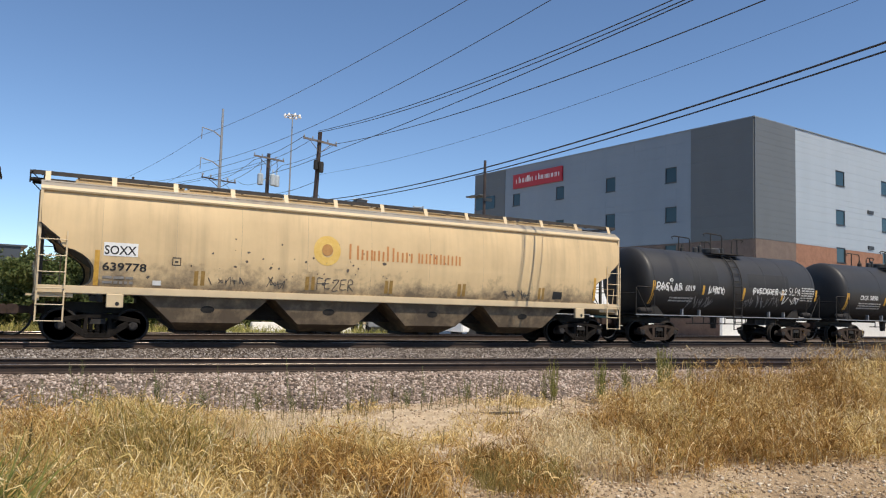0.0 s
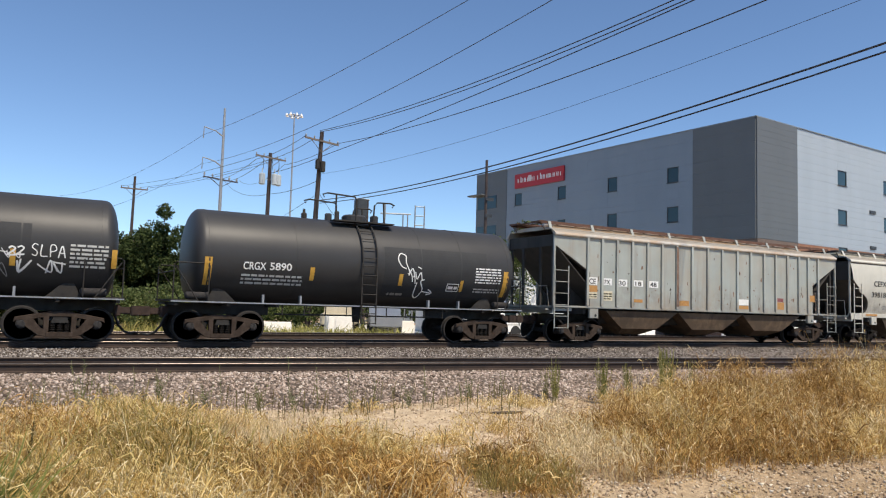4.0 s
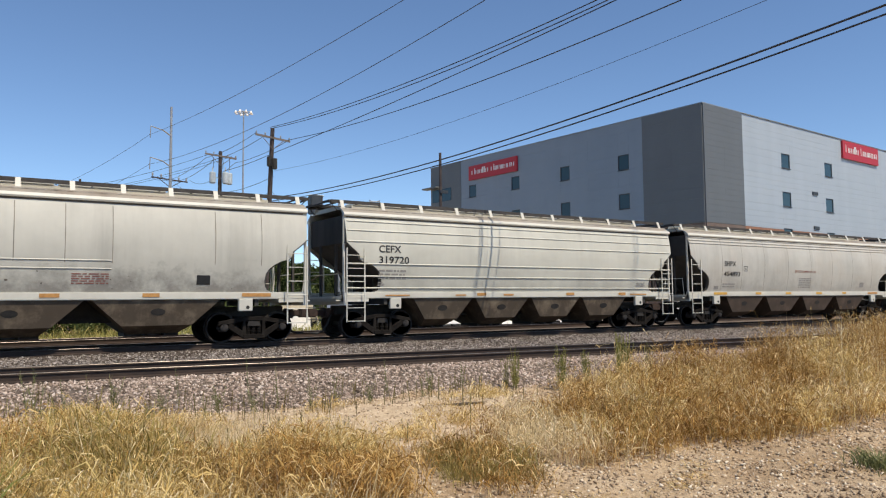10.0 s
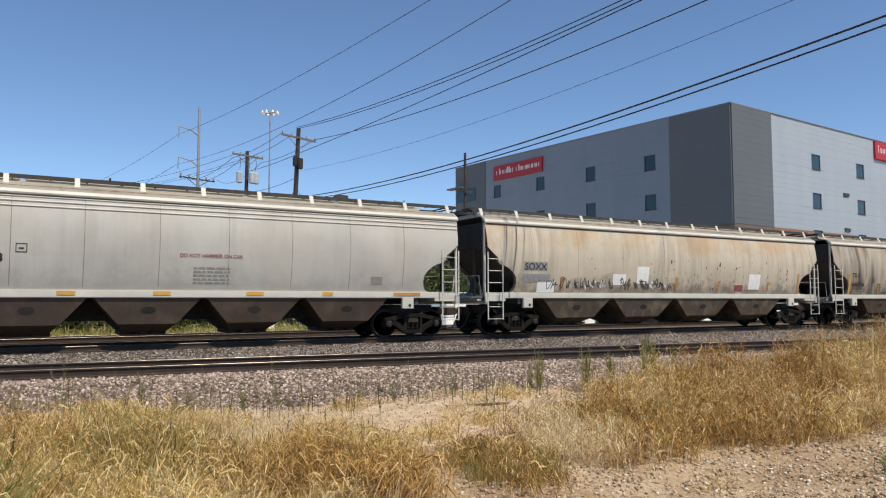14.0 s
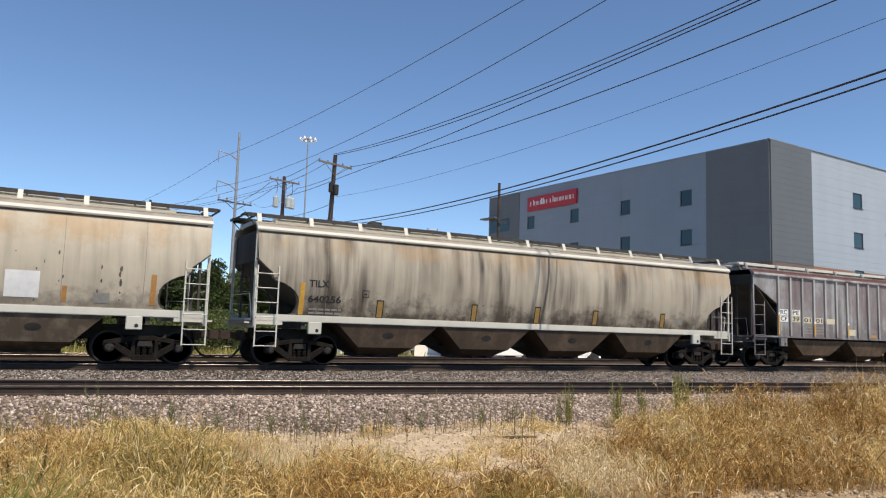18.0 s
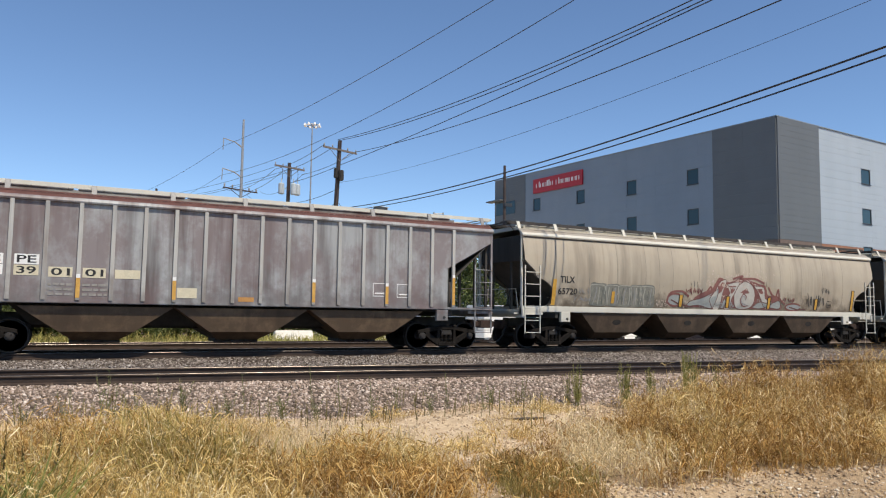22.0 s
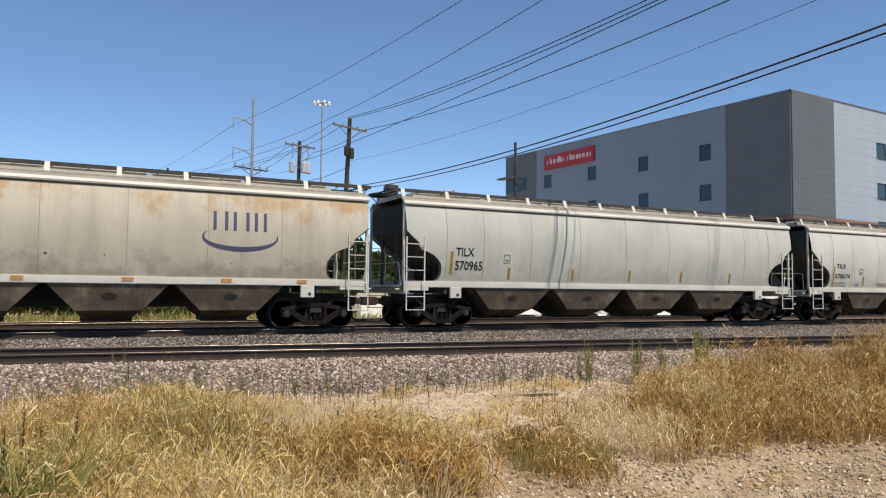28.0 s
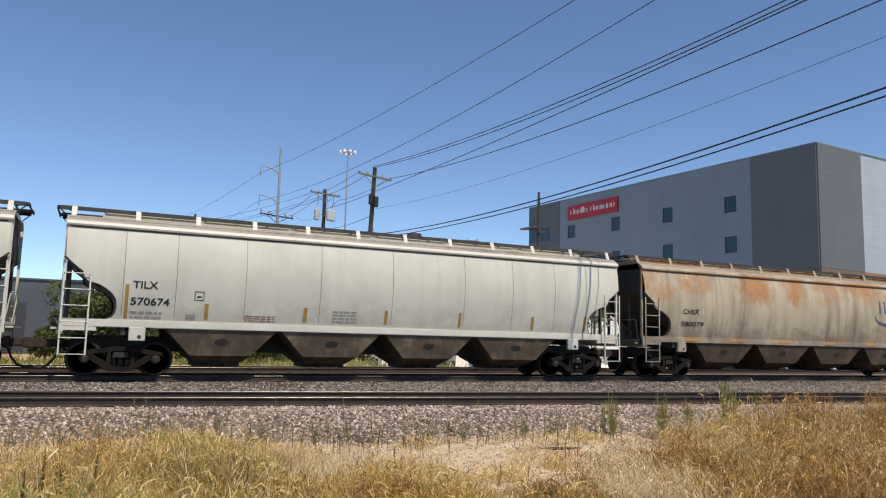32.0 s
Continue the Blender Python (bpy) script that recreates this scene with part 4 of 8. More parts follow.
RIBS_A = (1.57, 2.27, 3.02, 3.8, 4.6, 5.39, 6.2, 7.07, 7.99, 8.86, 9.79, 10.64, 11.52, 12.3, 13.1, 13.89, 14.56, 15.28)


RIBS_B = tuple(1.55 + 0.797 * i for i in range(18))


def hopper(name, L, paint, label, prof=None, bays=4, style="light", trim=None, posts=13, ribs=(), rib_mat=None, chute=None, top=None, dark_top=None, eave=None):
    """A covered hopper car; its left end at x = 0, rails' top at z = 0. Returns the car and its side's half width by height."""
    prof = prof or BULGED
    trim, chute, top, dark_top = trim or paint, chute or paint, top or trim or paint, dark_top or M["walk"]
    cut = CUT_ROUND if prof is not FLAT else CUT_FLAT
    z_low, half = prof[0][0], 1.39 if prof is not FLAT else 1.49
    car = thing(name, label, "freight car", "cars of the freight train")
    for me in side_mesh(L, prof, cut, paint):
        part("side_sheet", me, None, car)
    for s_ in (-1, 1):
        for right in (False, True):
            part("cutout_flange", flange_mesh(L, prof, cut, s_, right), SHADED_END, car, "dark rim of the end opening")
    # ends: upper end wall and the slope sheet below it
    for k in (0, 1):
        f = (lambda x: x) if k == 0 else (lambda x: L - x)
        bm = bmesh.new()
        xe, ze, xl, zl = (0.10, 3.1, 2.45, 1.32) if prof is not FLAT else (0.10, 3.58, 2.6, 1.3)
        prism(bm, [(f(xe), 4.0), (f(xe), ze), (f(xe + 0.03), ze), (f(xe + 0.03), 4.0)], -half, half)
        prism(bm, [(f(xe), ze), (f(xl), zl), (f(xl + 0.04), zl), (f(xe + 0.04), ze)], -half, half)
        part("end_sheet", bm, SHADED_END, car, "grimy end sheet with its shade in the dark colour")
        bm = bmesh.new()
        for y in (-0.75, 0.75):
            prism(bm, [(f(1.42), 1.25), (f(2.3), 1.25), (f(2.3), 1.42), (f(1.42), 2.05)], y - 0.02, y + 0.02)
        box(bm, min(f(1.5), f(1.62)), max(f(1.5), f(1.62)), -1.4, 1.4, 1.1, 1.3)
        for y in (-0.62, 0.62) if prof is not FLAT else (-1.3, -0.55, 0.55, 1.3):
            box(bm, *sorted((f(0.09), f(0.17))), y - 0.045, y + 0.045, 1.25, ze)
        part("bolster_web", bm, SHADED_END, car)
        bm = bmesh.new()
        box(bm, min(f(0.0), f(0.9)), max(f(0.0), f(0.9)), -1.48, 1.48, 1.2, 1.3)
        box(bm, min(f(0.0), f(0.12)), max(f(0.0), f(0.12)), -1.5, 1.5, 1.1, 1.38)
        part("end_platform", bm, trim, car)
        for s_ in (-1, 1):
            hw = lerp(prof, 1.6)
            zt = 2.92 if prof is not FLAT else 2.85
            bm = ladder(*sorted((f(0.05), f(0.68))), 0.55, zt, s_ * (max(p[1] for p in prof) + 0.02))
            part("ladder", bm, trim, car)
            bm = bmesh.new()
            box(bm, *sorted((f(0.0), f(0.07))), *sorted((s_ * (hw - 0.06), s_ * (hw + 0.01))), 1.3, 4.0)
            part("corner_post", bm, trim, car)
            bm = bmesh.new()
            x0, x1 = sorted((f(1.70), f(2.12)))
            box(bm, x0, x1, *sorted((s_ * (hw - 0.1), s_ * (hw + 0.035))), 0.95, 1.32)
            bmesh.ops.bevel(bm, geom=bm.edges[:], offset=0.02, segments=1, affect="EDGES")
            part("bolster_pad", bm, trim, car)
            # no opening: a black disc paints the dark inside of the hole
            bm = bmesh.new()
            lathe(bm, [(s_ * (hw + 0.02), 0.055), (s_ * (hw + 0.04), 0.055)], "y", 10, (x1 - 0.15, 0, 1.06))
            part("jacking_hole", bm, M["black"], car)
        # crossover platform, brake rigging under the end
        bm = bmesh.new()
        x0, x1 = sorted((f(-0.18), f(0.0)))
        box(bm, x0, x1, -1.3, 1.3, 1.22, 1.27)
        tube(bm, [(f(0.05), -1.2, 1.3), (f(-0.05), -1.2, 2.1), (f(-0.05), 1.2, 2.1), (f(0.05), 1.2, 1.3)], 0.016, 6)
        part("end_handrail", bm, trim, car)
    for s_ in (-1, 1):
        hw = prof[0][1]
        bm = bmesh.new()
        lo = z_low - 0.21 if prof is not FLAT else z_low - 0.08
        box(bm, 0, L, *sorted((s_ * (hw - 0.10), s_ * (hw + 0.045))), lo, z_low)
        bmesh.ops.bevel(bm, geom=bm.edges[:], offset=0.02, segments=2, affect="EDGES")
        part("side_sill", bm, trim, car)
        hw = prof[-1][1]
        bm = bmesh.new()
        pts = [(hw - 0.02, 3.945), (hw + 0.07, 3.96), (hw + 0.085, 4.0), (hw + 0.07, 4.05), (hw + 0.02, 4.09), (hw - 0.22, 4.25)]
        a_ = [bm.verts.new((0.0, s_ * y, z)) for y, z in pts]
        b_ = [bm.verts.new((L, s_ * y, z)) for y, z in pts]
        for i in range(len(pts)):
            bm.faces.new((a_[i], b_[i], b_[(i + 1) % len(pts)], a_[(i + 1) % len(pts)])).material_index = 1 if i == 4 else 0
        bm.faces.new(a_)
        bm.faces.new(b_)
        part("top_chord", bm, [top, eave or top], car, "", 35)
    bm = bmesh.new()
    hw = prof[-1][1] - 0.12
    a_ = [bm.verts.new((0.05, y, z)) for y, z in ((-hw, 4.2), (-0.6, 4.34), (0.6, 4.34), (hw, 4.2))]
    b_ = [bm.verts.new((L - 0.05, y, z)) for y, z in ((-hw, 4.2), (-0.6, 4.34), (0.6, 4.34), (hw, 4.2))]
    for i in range(3):
        bm.faces.new((a_[i], a_[i + 1], b_[i + 1], b_[i]))
    bm.faces.new(a_), bm.faces.new(b_)
    part("roof", bm, top, car)
    k = max(4, round(L / 3.2))
    for i in range(k):
        x = 0.9 + (L - 1.8) * i / k
        bm = bmesh.new()
        box(bm, x, x + (L - 1.8) / k - 0.12, -0.34, 0.34, 4.46, 4.57)
        bmesh.ops.bevel(bm, geom=bm.edges[:], offset=0.03, segments=1, affect="EDGES")
        part("hatch_cover", bm, top, car)
    bm = bmesh.new()
    for y in (-0.31, 0.27):
        box(bm, 0.85, L - 0.85, y, y + 0.04, 4.33, 4.47)
    part("hatch_coaming", bm, top, car)
    # running boards on posts
    for s_ in (-1, 1):
        bm = bmesh.new()
        for y in np.linspace(0.46, 0.88, 4):
            box(bm, -0.2, L + 0.2, *sorted((s_ * y, s_ * (y + 0.10))), 4.50, 4.535)
        for x in np.arange(0, L, 0.9):
            box(bm, x, x + 0.04, *sorted((s_ * 0.46, s_ * 0.98)), 4.47, 4.50)
        box(bm, -0.2, L + 0.2, *sorted((s_ * 0.975, s_ * 0.99)), 4.42, 4.53)
        part("running_board", bm, dark_top, car, "weathered steel grating walkway")
    for k in (0, 1):
        bm_end = bmesh.new()
        x0, x1 = sorted(((-0.28, 0.1), (L - 0.1, L + 0.28))[k])
        for y in (-0.98, -0.8, -0.62, 0.46, 0.64, 0.82):
            box(bm_end, x0, x1, y, y + 0.16, 4.49, 4.525)
        for x in (x0, x1 - 0.04):
            box(bm_end, x, x + 0.04, -0.98, 0.98, 4.45, 4.49)
        for y in (-0.9, 0.9):
            xa, xb = (0.05, -0.2) if k == 0 else (L - 0.05, L + 0.2)
            tube(bm_end, [(xa, y, 4.2), (xb, y, 4.45)], 0.016, 5)
        part("end_walkway", bm_end, dark_top, car, "grated walkway over the car's end")
    
    pm = bmesh.new()
    box(pm, -0.065, 0.065, -0.012, 0.012, -0.02, 0.31)
    me = finish(pm, "walkway_post", trim)
    for s_ in (-1, 1):
        for i in range(posts):
            part("walkway_post", me, None, car, at=pose(0.15 + (L - 0.3) * i / (posts - 1), s_ * 1.125, 4.24, 24 * s_))
    if prof is FLAT:
        bm = bmesh.new()
        hexa(bm, [(2.9, -0.7, 0.74), (L - 2.9, -0.7, 0.74), (L - 2.9, 0.7, 0.74), (2.9, 0.7, 0.74), (2.3, -1.0, 1.36), (L - 2.3, -1.0, 1.36), (L - 2.3, 1.0, 1.36), (2.3, 1.0, 1.36)])
        part("centre_trough", bm, M["steel_dark"], car, "dark inner hopper slope")
    # discharge chutes
    x0, x1 = (2.55, L - 2.55)
    w = (x1 - x0) / bays
    zt, zb = z_low - 0.15, 0.34
    for i in range(bays):
        c = x0 + w * (i + 0.5)
        a_ = w * 0.5 - 0.02
        bm = bmesh.new()
        ym, yh, q = 1.25, 1.44, w * (0.15 if prof is FLAT else 0.19)
        yl, zm = 0.66, 0.58
        hm = q + (a_ - q) * (zm - zb) / (zt - zb)
        rings = [[bm.verts.new((c + sx * hx, sy * hy, z)) for sx, sy in ((-1, -1), (1, -1), (1, 1), (-1, 1))] for hx, hy, z in ((q, yl, zb), (hm, ym, zm), (a_, yh, zt))]
        for r0, r1 in zip(rings, rings[1:]):
            for k in range(4):
                bm.faces.new((r0[k], r0[(k + 1) % 4], r1[(k + 1) % 4], r1[k]))
        bm.faces.new(rings[0][::-1])
        bm.faces.new(rings[-1])
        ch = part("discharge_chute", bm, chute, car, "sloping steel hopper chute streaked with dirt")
        bm = bmesh.new()
        box(bm, c - q - 0.05, c + q + 0.05, -yl * 0.8, yl * 0.8, 0.26, 0.36)
        box(bm, c - 0.12, c + 0.12, -yl, -yl * 0.8, 0.27, 0.35)
        for dx in (-0.4, 0.4):
            tube(bm, [(c + dx * q, -0.95, 0.31), (c + dx * q, 0.95, 0.31)], 0.03, 6)
        part("outlet_gate", bm, M["steel_dark"], ch, "dark steel slide gate")
        if prof is FLAT:
            continue
        # added oval plate, stands for the dark oval stain on the chute
        bm = bmesh.new()
        yv = -1.40
        ring_ = [(0.2 * math.cos(q), 0.1 * math.sin(q)) for q in np.linspace(0, 2 * math.pi, 13)[:-1]]
        a_ = [bm.verts.new((c + dx, yv + 0.05 - 0.25 * dz, 0.96 + dz)) for dx, dz in ring_]
        b_ = [bm.verts.new((v_.co.x, v_.co.y + 0.08, v_.co.z)) for v_ in a_]
        bm.faces.new(a_)
        for i_ in range(12):
            bm.faces.new((a_[i_], b_[i_], b_[(i_ + 1) % 12], a_[(i_ + 1) % 12]))
        part("vibrator_bracket", bm, M["steel_dark"], ch)
    bm = bmesh.new()
    box(bm, 0.3, L - 0.3, -0.2, 0.2, 0.78, 1.08)
    box(bm, 2.6, L - 2.6, -0.26, 0.26, 0.66, 0.78)
    box(bm, 2.6, L - 2.6, -0.2, 0.2, 1.08, 1.36)
    part("centre_sill", bm, M["steel_dark"], car)
    for x in ribs:
        for s_ in (-1, 1):
            bm = bmesh.new()
            y = s_ * prof[0][1]
            box(bm, x - 0.05, x + 0.05, *sorted((y, y + s_ * 0.075)), z_low + 0.01, 3.96)
            part("side_stake", bm, rib_mat or paint, car)
    truck(car, 1.56, style)
    truck(car, L - 1.56, style)
    ends(car, L)
    return car, (lambda z: lerp(prof, z))


def tank_car(name, L, paint, label):
    """A black tank car; its left end sill at x = 0."""
    car = thing(name, label, "tank car", "cars of the freight train")
    R_, zc = 1.42, 2.53
    x0, x1 = 0.5, L - 0.12
    bm = bmesh.new()
    prof = [(x0 + 0.40 * (1 - math.cos(q) ** 0.9), R_ * math.sin(q) ** 0.8) for q in np.linspace(0.06, math.pi / 2 - 0.001, 12)]
    prof += [(x0 + 2.6, R_), (L / 2, R_), (x1 - 2.6, R_)]
    prof += [(x1 - 0.40 * (1 - math.cos(q) ** 0.9), R_ * math.sin(q) ** 0.8) for q in np.linspace(math.pi / 2 - 0.001, 0.06, 12)]
    lathe(bm, prof, "x", 64, (0, 0, zc))
    part("tank", bm, paint, car, "", 30)
    for x in (x0 + 0.5, x0 + 3.1, L / 2 + 1.9, x1 - 2.4, x1 - 0.5):
        bm = bmesh.new()
        lathe(bm, [(x - 0.02, R_ + 0.001), (x - 0.02, R_ + 0.007), (x + 0.02, R_ + 0.007), (x + 0.02, R_ + 0.001)], "x", 64, (0, 0, zc))
        part("weld_band", bm, paint, car, "", 30)
    bm = bmesh.new()
    box(bm, 0.1, 3.1, -0.22, 0.22, 0.8, 1.12)
    part("stub_sill", bm, M["steel_dark"], car)
    bm = bmesh.new()
    box(bm, L - 3.1, L - 0.1, -0.22, 0.22, 0.8, 1.12)
    part("stub_sill", bm, M["steel_dark"], car)
    for x in (0.15, 1.6, 3.05, L - 3.05, L - 1.6, L - 0.15):
        bm = bmesh.new()
        box(bm, x - 0.05, x + 0.05, -1.4, 1.4, 1.05, 1.13)
        part("crossbearer", bm, M["steel_dark"], car)
    for s_ in (-1, 1):
        bm = bmesh.new()
        box(bm, 0, L, *sorted((s_ * 1.36, s_ * 1.44)), 1.14, 1.175)
        part("grab_rail", bm, M["galv"], car, "thin pale steel rail along the tank's foot")
        for x in (2.6, L / 2 - 2.2, L / 2 + 2.2, L - 2.6):
            bm = bmesh.new()
            box(bm, x - 0.03, x + 0.03, *sorted((s_ * 1.28, s_ * 1.40)), 1.14, 1.42)
            part("rail_bracket", bm, M["galv"], car)
    for k in (0, 1):
        f = (lambda x: x) if k == 0 else (lambda x: L - x)
        for y in (-1.0, -0.4, 0.4, 1.0):
            bm = bmesh.new()
            prism(bm, [(f(1.0), 1.12), (f(1.95), 1.12), (f(1.55), 1.5), (f(1.25), 1.62)], y - 0.03, y + 0.03)
            part("tank_saddle", bm, M["steel_dark"], car)
        bm = bmesh.new()
        lathe(bm, [(-0.34, 0.06), (-0.3, 0.11), (0.3, 0.11), (0.34, 0.06)], "x", 14, (f(0.75), -1.12, 1.33))
        part("air_reservoir", bm, M["hub"], car, "grey air reservoir cylinder", 40)
        bm = bmesh.new()
        box(bm, *sorted((f(0.0), f(0.75))), -1.42, 1.42, 1.16, 1.21)
        part("end_platform", bm, M["steel_dark"], car)
        bm = bmesh.new()
        for s_ in (-1, 1):
            tube(bm, [(f(0.05), s_ * 1.38, 1.2), (f(0.05), s_ * 1.38, 2.2), (f(0.12), s_ * 1.38, 2.26), (f(0.95), s_ * 1.38, 2.26), (f(1.02), s_ * 1.38, 2.2), (f(1.02), s_ * 1.38, 1.2)], 0.02, 6)
            tube(bm, [(f(0.1), s_ * 1.38, 2.15), (f(0.72), s_ * 1.38, 1.2)], 0.018, 6)
        tube(bm, [(f(0.05), -1.38, 2.0), (f(0.05), 1.38, 2.0)], 0.02, 6)
        part("end_handrail", bm, M["steel_dark"], car)
    bm = ladder(L / 2 - 0.25, L / 2 + 0.25, 0.6, 2.5, -1.5, 0.3, 0.016)
    for x in (L / 2 - 0.25, L / 2 + 0.25):
        tube(bm, [(x, -1.5 * math.cos(q), zc + 1.5 * math.sin(q)) for q in np.linspace(0, 1.2, 8)], 0.025, 6)
    for q in np.linspace(0.1, 1.2, 6):
        tube(bm, [(L / 2 - 0.25, -1.5 * math.cos(q), zc + 1.5 * math.sin(q)), (L / 2 + 0.25, -1.5 * math.cos(q), zc + 1.5 * math.sin(q))], 0.016, 6)
    part("ladder", bm, M["steel_dark"], car)
    bm = bmesh.new()
    lathe(bm, [(3.85, 0.42), (4.12, 0.42), (4.18, 0.36)], "z", 20, (L / 2, 0, 0))
    for dx, r, h in ((-0.9, 0.12, 4.15), (-0.6, 0.08, 4.25), (0.75, 0.14, 4.2)):
        lathe(bm, [(3.8, r), (h, r), (h + 0.04, r * 0.6)], "z", 12, (L / 2 + dx, 0.05, 0))
    part("manway", bm, paint, car, "black manway dome and valves")
    bm = bmesh.new()
    for y in (-0.75, 0.75):
        box(bm, L / 2 - 1.05, L / 2 + 1.05, y - 0.22, y + 0.22, 3.86, 3.90)
        for pts in (((-0.3, 3.85), (-0.3, 4.58), (-0.36, 4.68), (-1.3, 4.72), (-1.46, 4.66), (-1.4, 4.58)), ((-1.0, 3.85), (-1.0, 4.70)),
                    ((0.3, 3.85), (0.34, 4.46), (0.44, 4.56), (0.92, 4.58), (1.05, 4.52), (0.98, 4.45)), ((0.7, 3.85), (0.66, 4.57))):
            tube(bm, [(L / 2 + dx, y * 1.2, z) for dx, z in pts], 0.028, 6)
    lathe(bm, [(3.9, 0.1), (4.1, 0.1), (4.14, 0.05), (4.26, 0.04)], "z", 10, (L / 2 - 1.75, 0, 0))
    part("manway_platform", bm, M["steel_dark"], car, "black railed platform round the manway")
    bm = bmesh.new()
    for x in np.linspace(3.2, L - 3.2, 9):
        tube(bm, [(x, -1.36, 1.12), (x, -1.36, 0.82)], 0.02, 5)
    tube(bm, [(3.0, -1.2, 0.85), (L - 3.0, -1.2, 0.85)], 0.025, 6)
    lathe(bm, [(0.62, 0.12), (1.15, 0.16)], "z", 12, (L / 2 + 0.2, 0, 0))
    part("under_piping", bm, M["steel_dark"], car)
    truck(car, 1.5, "heavy")
    truck(car, L - 1.5, "heavy")
    ends(car, L)

    def y_of(z):
        return math.sqrt(max(0.04, R_ * R_ - (z - zc) ** 2))
    return car, y_of


def place(car, a0):
    MOVING.append((car, a0))


# grime streaks over a base colour darkened for the shade between cars
SHADED_END = car_paint("grimy shade-darkened end paint", (0.07, 0.064, 0.058), (0.025, 0.026, 0.022), 0.5, 0.5, 0, 19, 0.8)
# chute base tones are set darker than the side sheets, streaks over them
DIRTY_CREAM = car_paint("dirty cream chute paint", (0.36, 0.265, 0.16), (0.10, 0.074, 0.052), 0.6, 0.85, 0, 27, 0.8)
TAN = car_paint("tan chute paint", (0.24, 0.186, 0.127), (0.06, 0.044, 0.031), 0.55, 0.85, 0, 29, 0.8)
CHUTE_BROWN = car_paint("brown chute paint", (0.15, 0.105, 0.07), (0.045, 0.031, 0.021), 0.6, 0.75, 0, 15, 0.8)
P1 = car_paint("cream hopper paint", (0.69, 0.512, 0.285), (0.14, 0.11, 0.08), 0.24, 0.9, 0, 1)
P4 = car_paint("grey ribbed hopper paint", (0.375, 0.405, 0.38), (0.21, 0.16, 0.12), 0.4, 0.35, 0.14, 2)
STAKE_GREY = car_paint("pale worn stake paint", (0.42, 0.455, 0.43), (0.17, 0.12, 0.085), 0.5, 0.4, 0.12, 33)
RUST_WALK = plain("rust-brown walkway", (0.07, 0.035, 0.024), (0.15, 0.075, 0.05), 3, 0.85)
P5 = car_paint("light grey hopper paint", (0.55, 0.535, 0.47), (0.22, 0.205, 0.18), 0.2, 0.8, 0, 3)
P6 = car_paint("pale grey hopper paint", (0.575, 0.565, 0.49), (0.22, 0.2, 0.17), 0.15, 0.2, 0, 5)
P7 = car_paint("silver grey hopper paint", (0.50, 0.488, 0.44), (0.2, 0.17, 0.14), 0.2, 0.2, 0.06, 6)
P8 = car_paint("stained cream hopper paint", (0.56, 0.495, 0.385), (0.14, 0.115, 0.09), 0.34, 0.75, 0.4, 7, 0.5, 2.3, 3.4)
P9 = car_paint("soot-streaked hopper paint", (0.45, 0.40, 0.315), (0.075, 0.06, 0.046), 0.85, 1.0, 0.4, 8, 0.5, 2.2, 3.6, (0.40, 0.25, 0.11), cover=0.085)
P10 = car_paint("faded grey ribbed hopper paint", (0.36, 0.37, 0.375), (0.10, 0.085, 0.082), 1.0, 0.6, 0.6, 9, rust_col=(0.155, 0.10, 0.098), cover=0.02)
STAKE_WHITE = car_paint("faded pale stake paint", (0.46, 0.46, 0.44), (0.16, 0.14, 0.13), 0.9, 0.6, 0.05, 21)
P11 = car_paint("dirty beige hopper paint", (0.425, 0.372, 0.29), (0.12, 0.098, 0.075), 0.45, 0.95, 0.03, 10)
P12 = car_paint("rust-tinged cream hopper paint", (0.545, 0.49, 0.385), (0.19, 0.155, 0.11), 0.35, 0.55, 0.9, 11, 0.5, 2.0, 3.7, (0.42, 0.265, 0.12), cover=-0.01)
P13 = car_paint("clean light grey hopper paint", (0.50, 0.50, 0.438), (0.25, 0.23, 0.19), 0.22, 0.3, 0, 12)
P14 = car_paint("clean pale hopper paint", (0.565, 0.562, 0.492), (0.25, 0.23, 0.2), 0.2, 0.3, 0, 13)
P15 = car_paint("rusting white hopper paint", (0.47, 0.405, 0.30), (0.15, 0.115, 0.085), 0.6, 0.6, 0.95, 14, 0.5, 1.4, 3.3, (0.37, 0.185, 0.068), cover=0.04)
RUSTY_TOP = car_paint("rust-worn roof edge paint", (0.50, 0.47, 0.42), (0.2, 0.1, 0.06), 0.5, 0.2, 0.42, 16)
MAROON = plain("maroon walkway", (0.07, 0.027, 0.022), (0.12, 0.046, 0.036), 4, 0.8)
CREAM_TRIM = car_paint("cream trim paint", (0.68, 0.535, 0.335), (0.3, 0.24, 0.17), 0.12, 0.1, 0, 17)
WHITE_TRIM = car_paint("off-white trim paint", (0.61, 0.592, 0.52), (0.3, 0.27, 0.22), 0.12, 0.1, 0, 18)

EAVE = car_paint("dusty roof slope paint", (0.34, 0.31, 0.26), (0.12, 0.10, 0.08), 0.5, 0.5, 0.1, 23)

DUSKY = car_paint("dark brown chute paint", (0.13, 0.09, 0.064), (0.04, 0.029, 0.022), 0.5, 0.6, 0, 35, 0.8)
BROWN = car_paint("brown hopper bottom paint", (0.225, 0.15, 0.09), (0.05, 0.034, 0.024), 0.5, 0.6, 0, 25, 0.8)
CARS = {}


def hopper_at(key, a0, a1, paint, label, **kw):
    kw.setdefault("eave", EAVE)
    CARS[key] = hopper("hopper_car", a1 - a0, paint, label, **kw)
    place(CARS[key][0], a0)


def tank_at(key, a0, a1, label):
    CARS[key] = tank_car("tank_car", a1 - a0, M["tank"], label)
    place(CARS[key][0], a0)


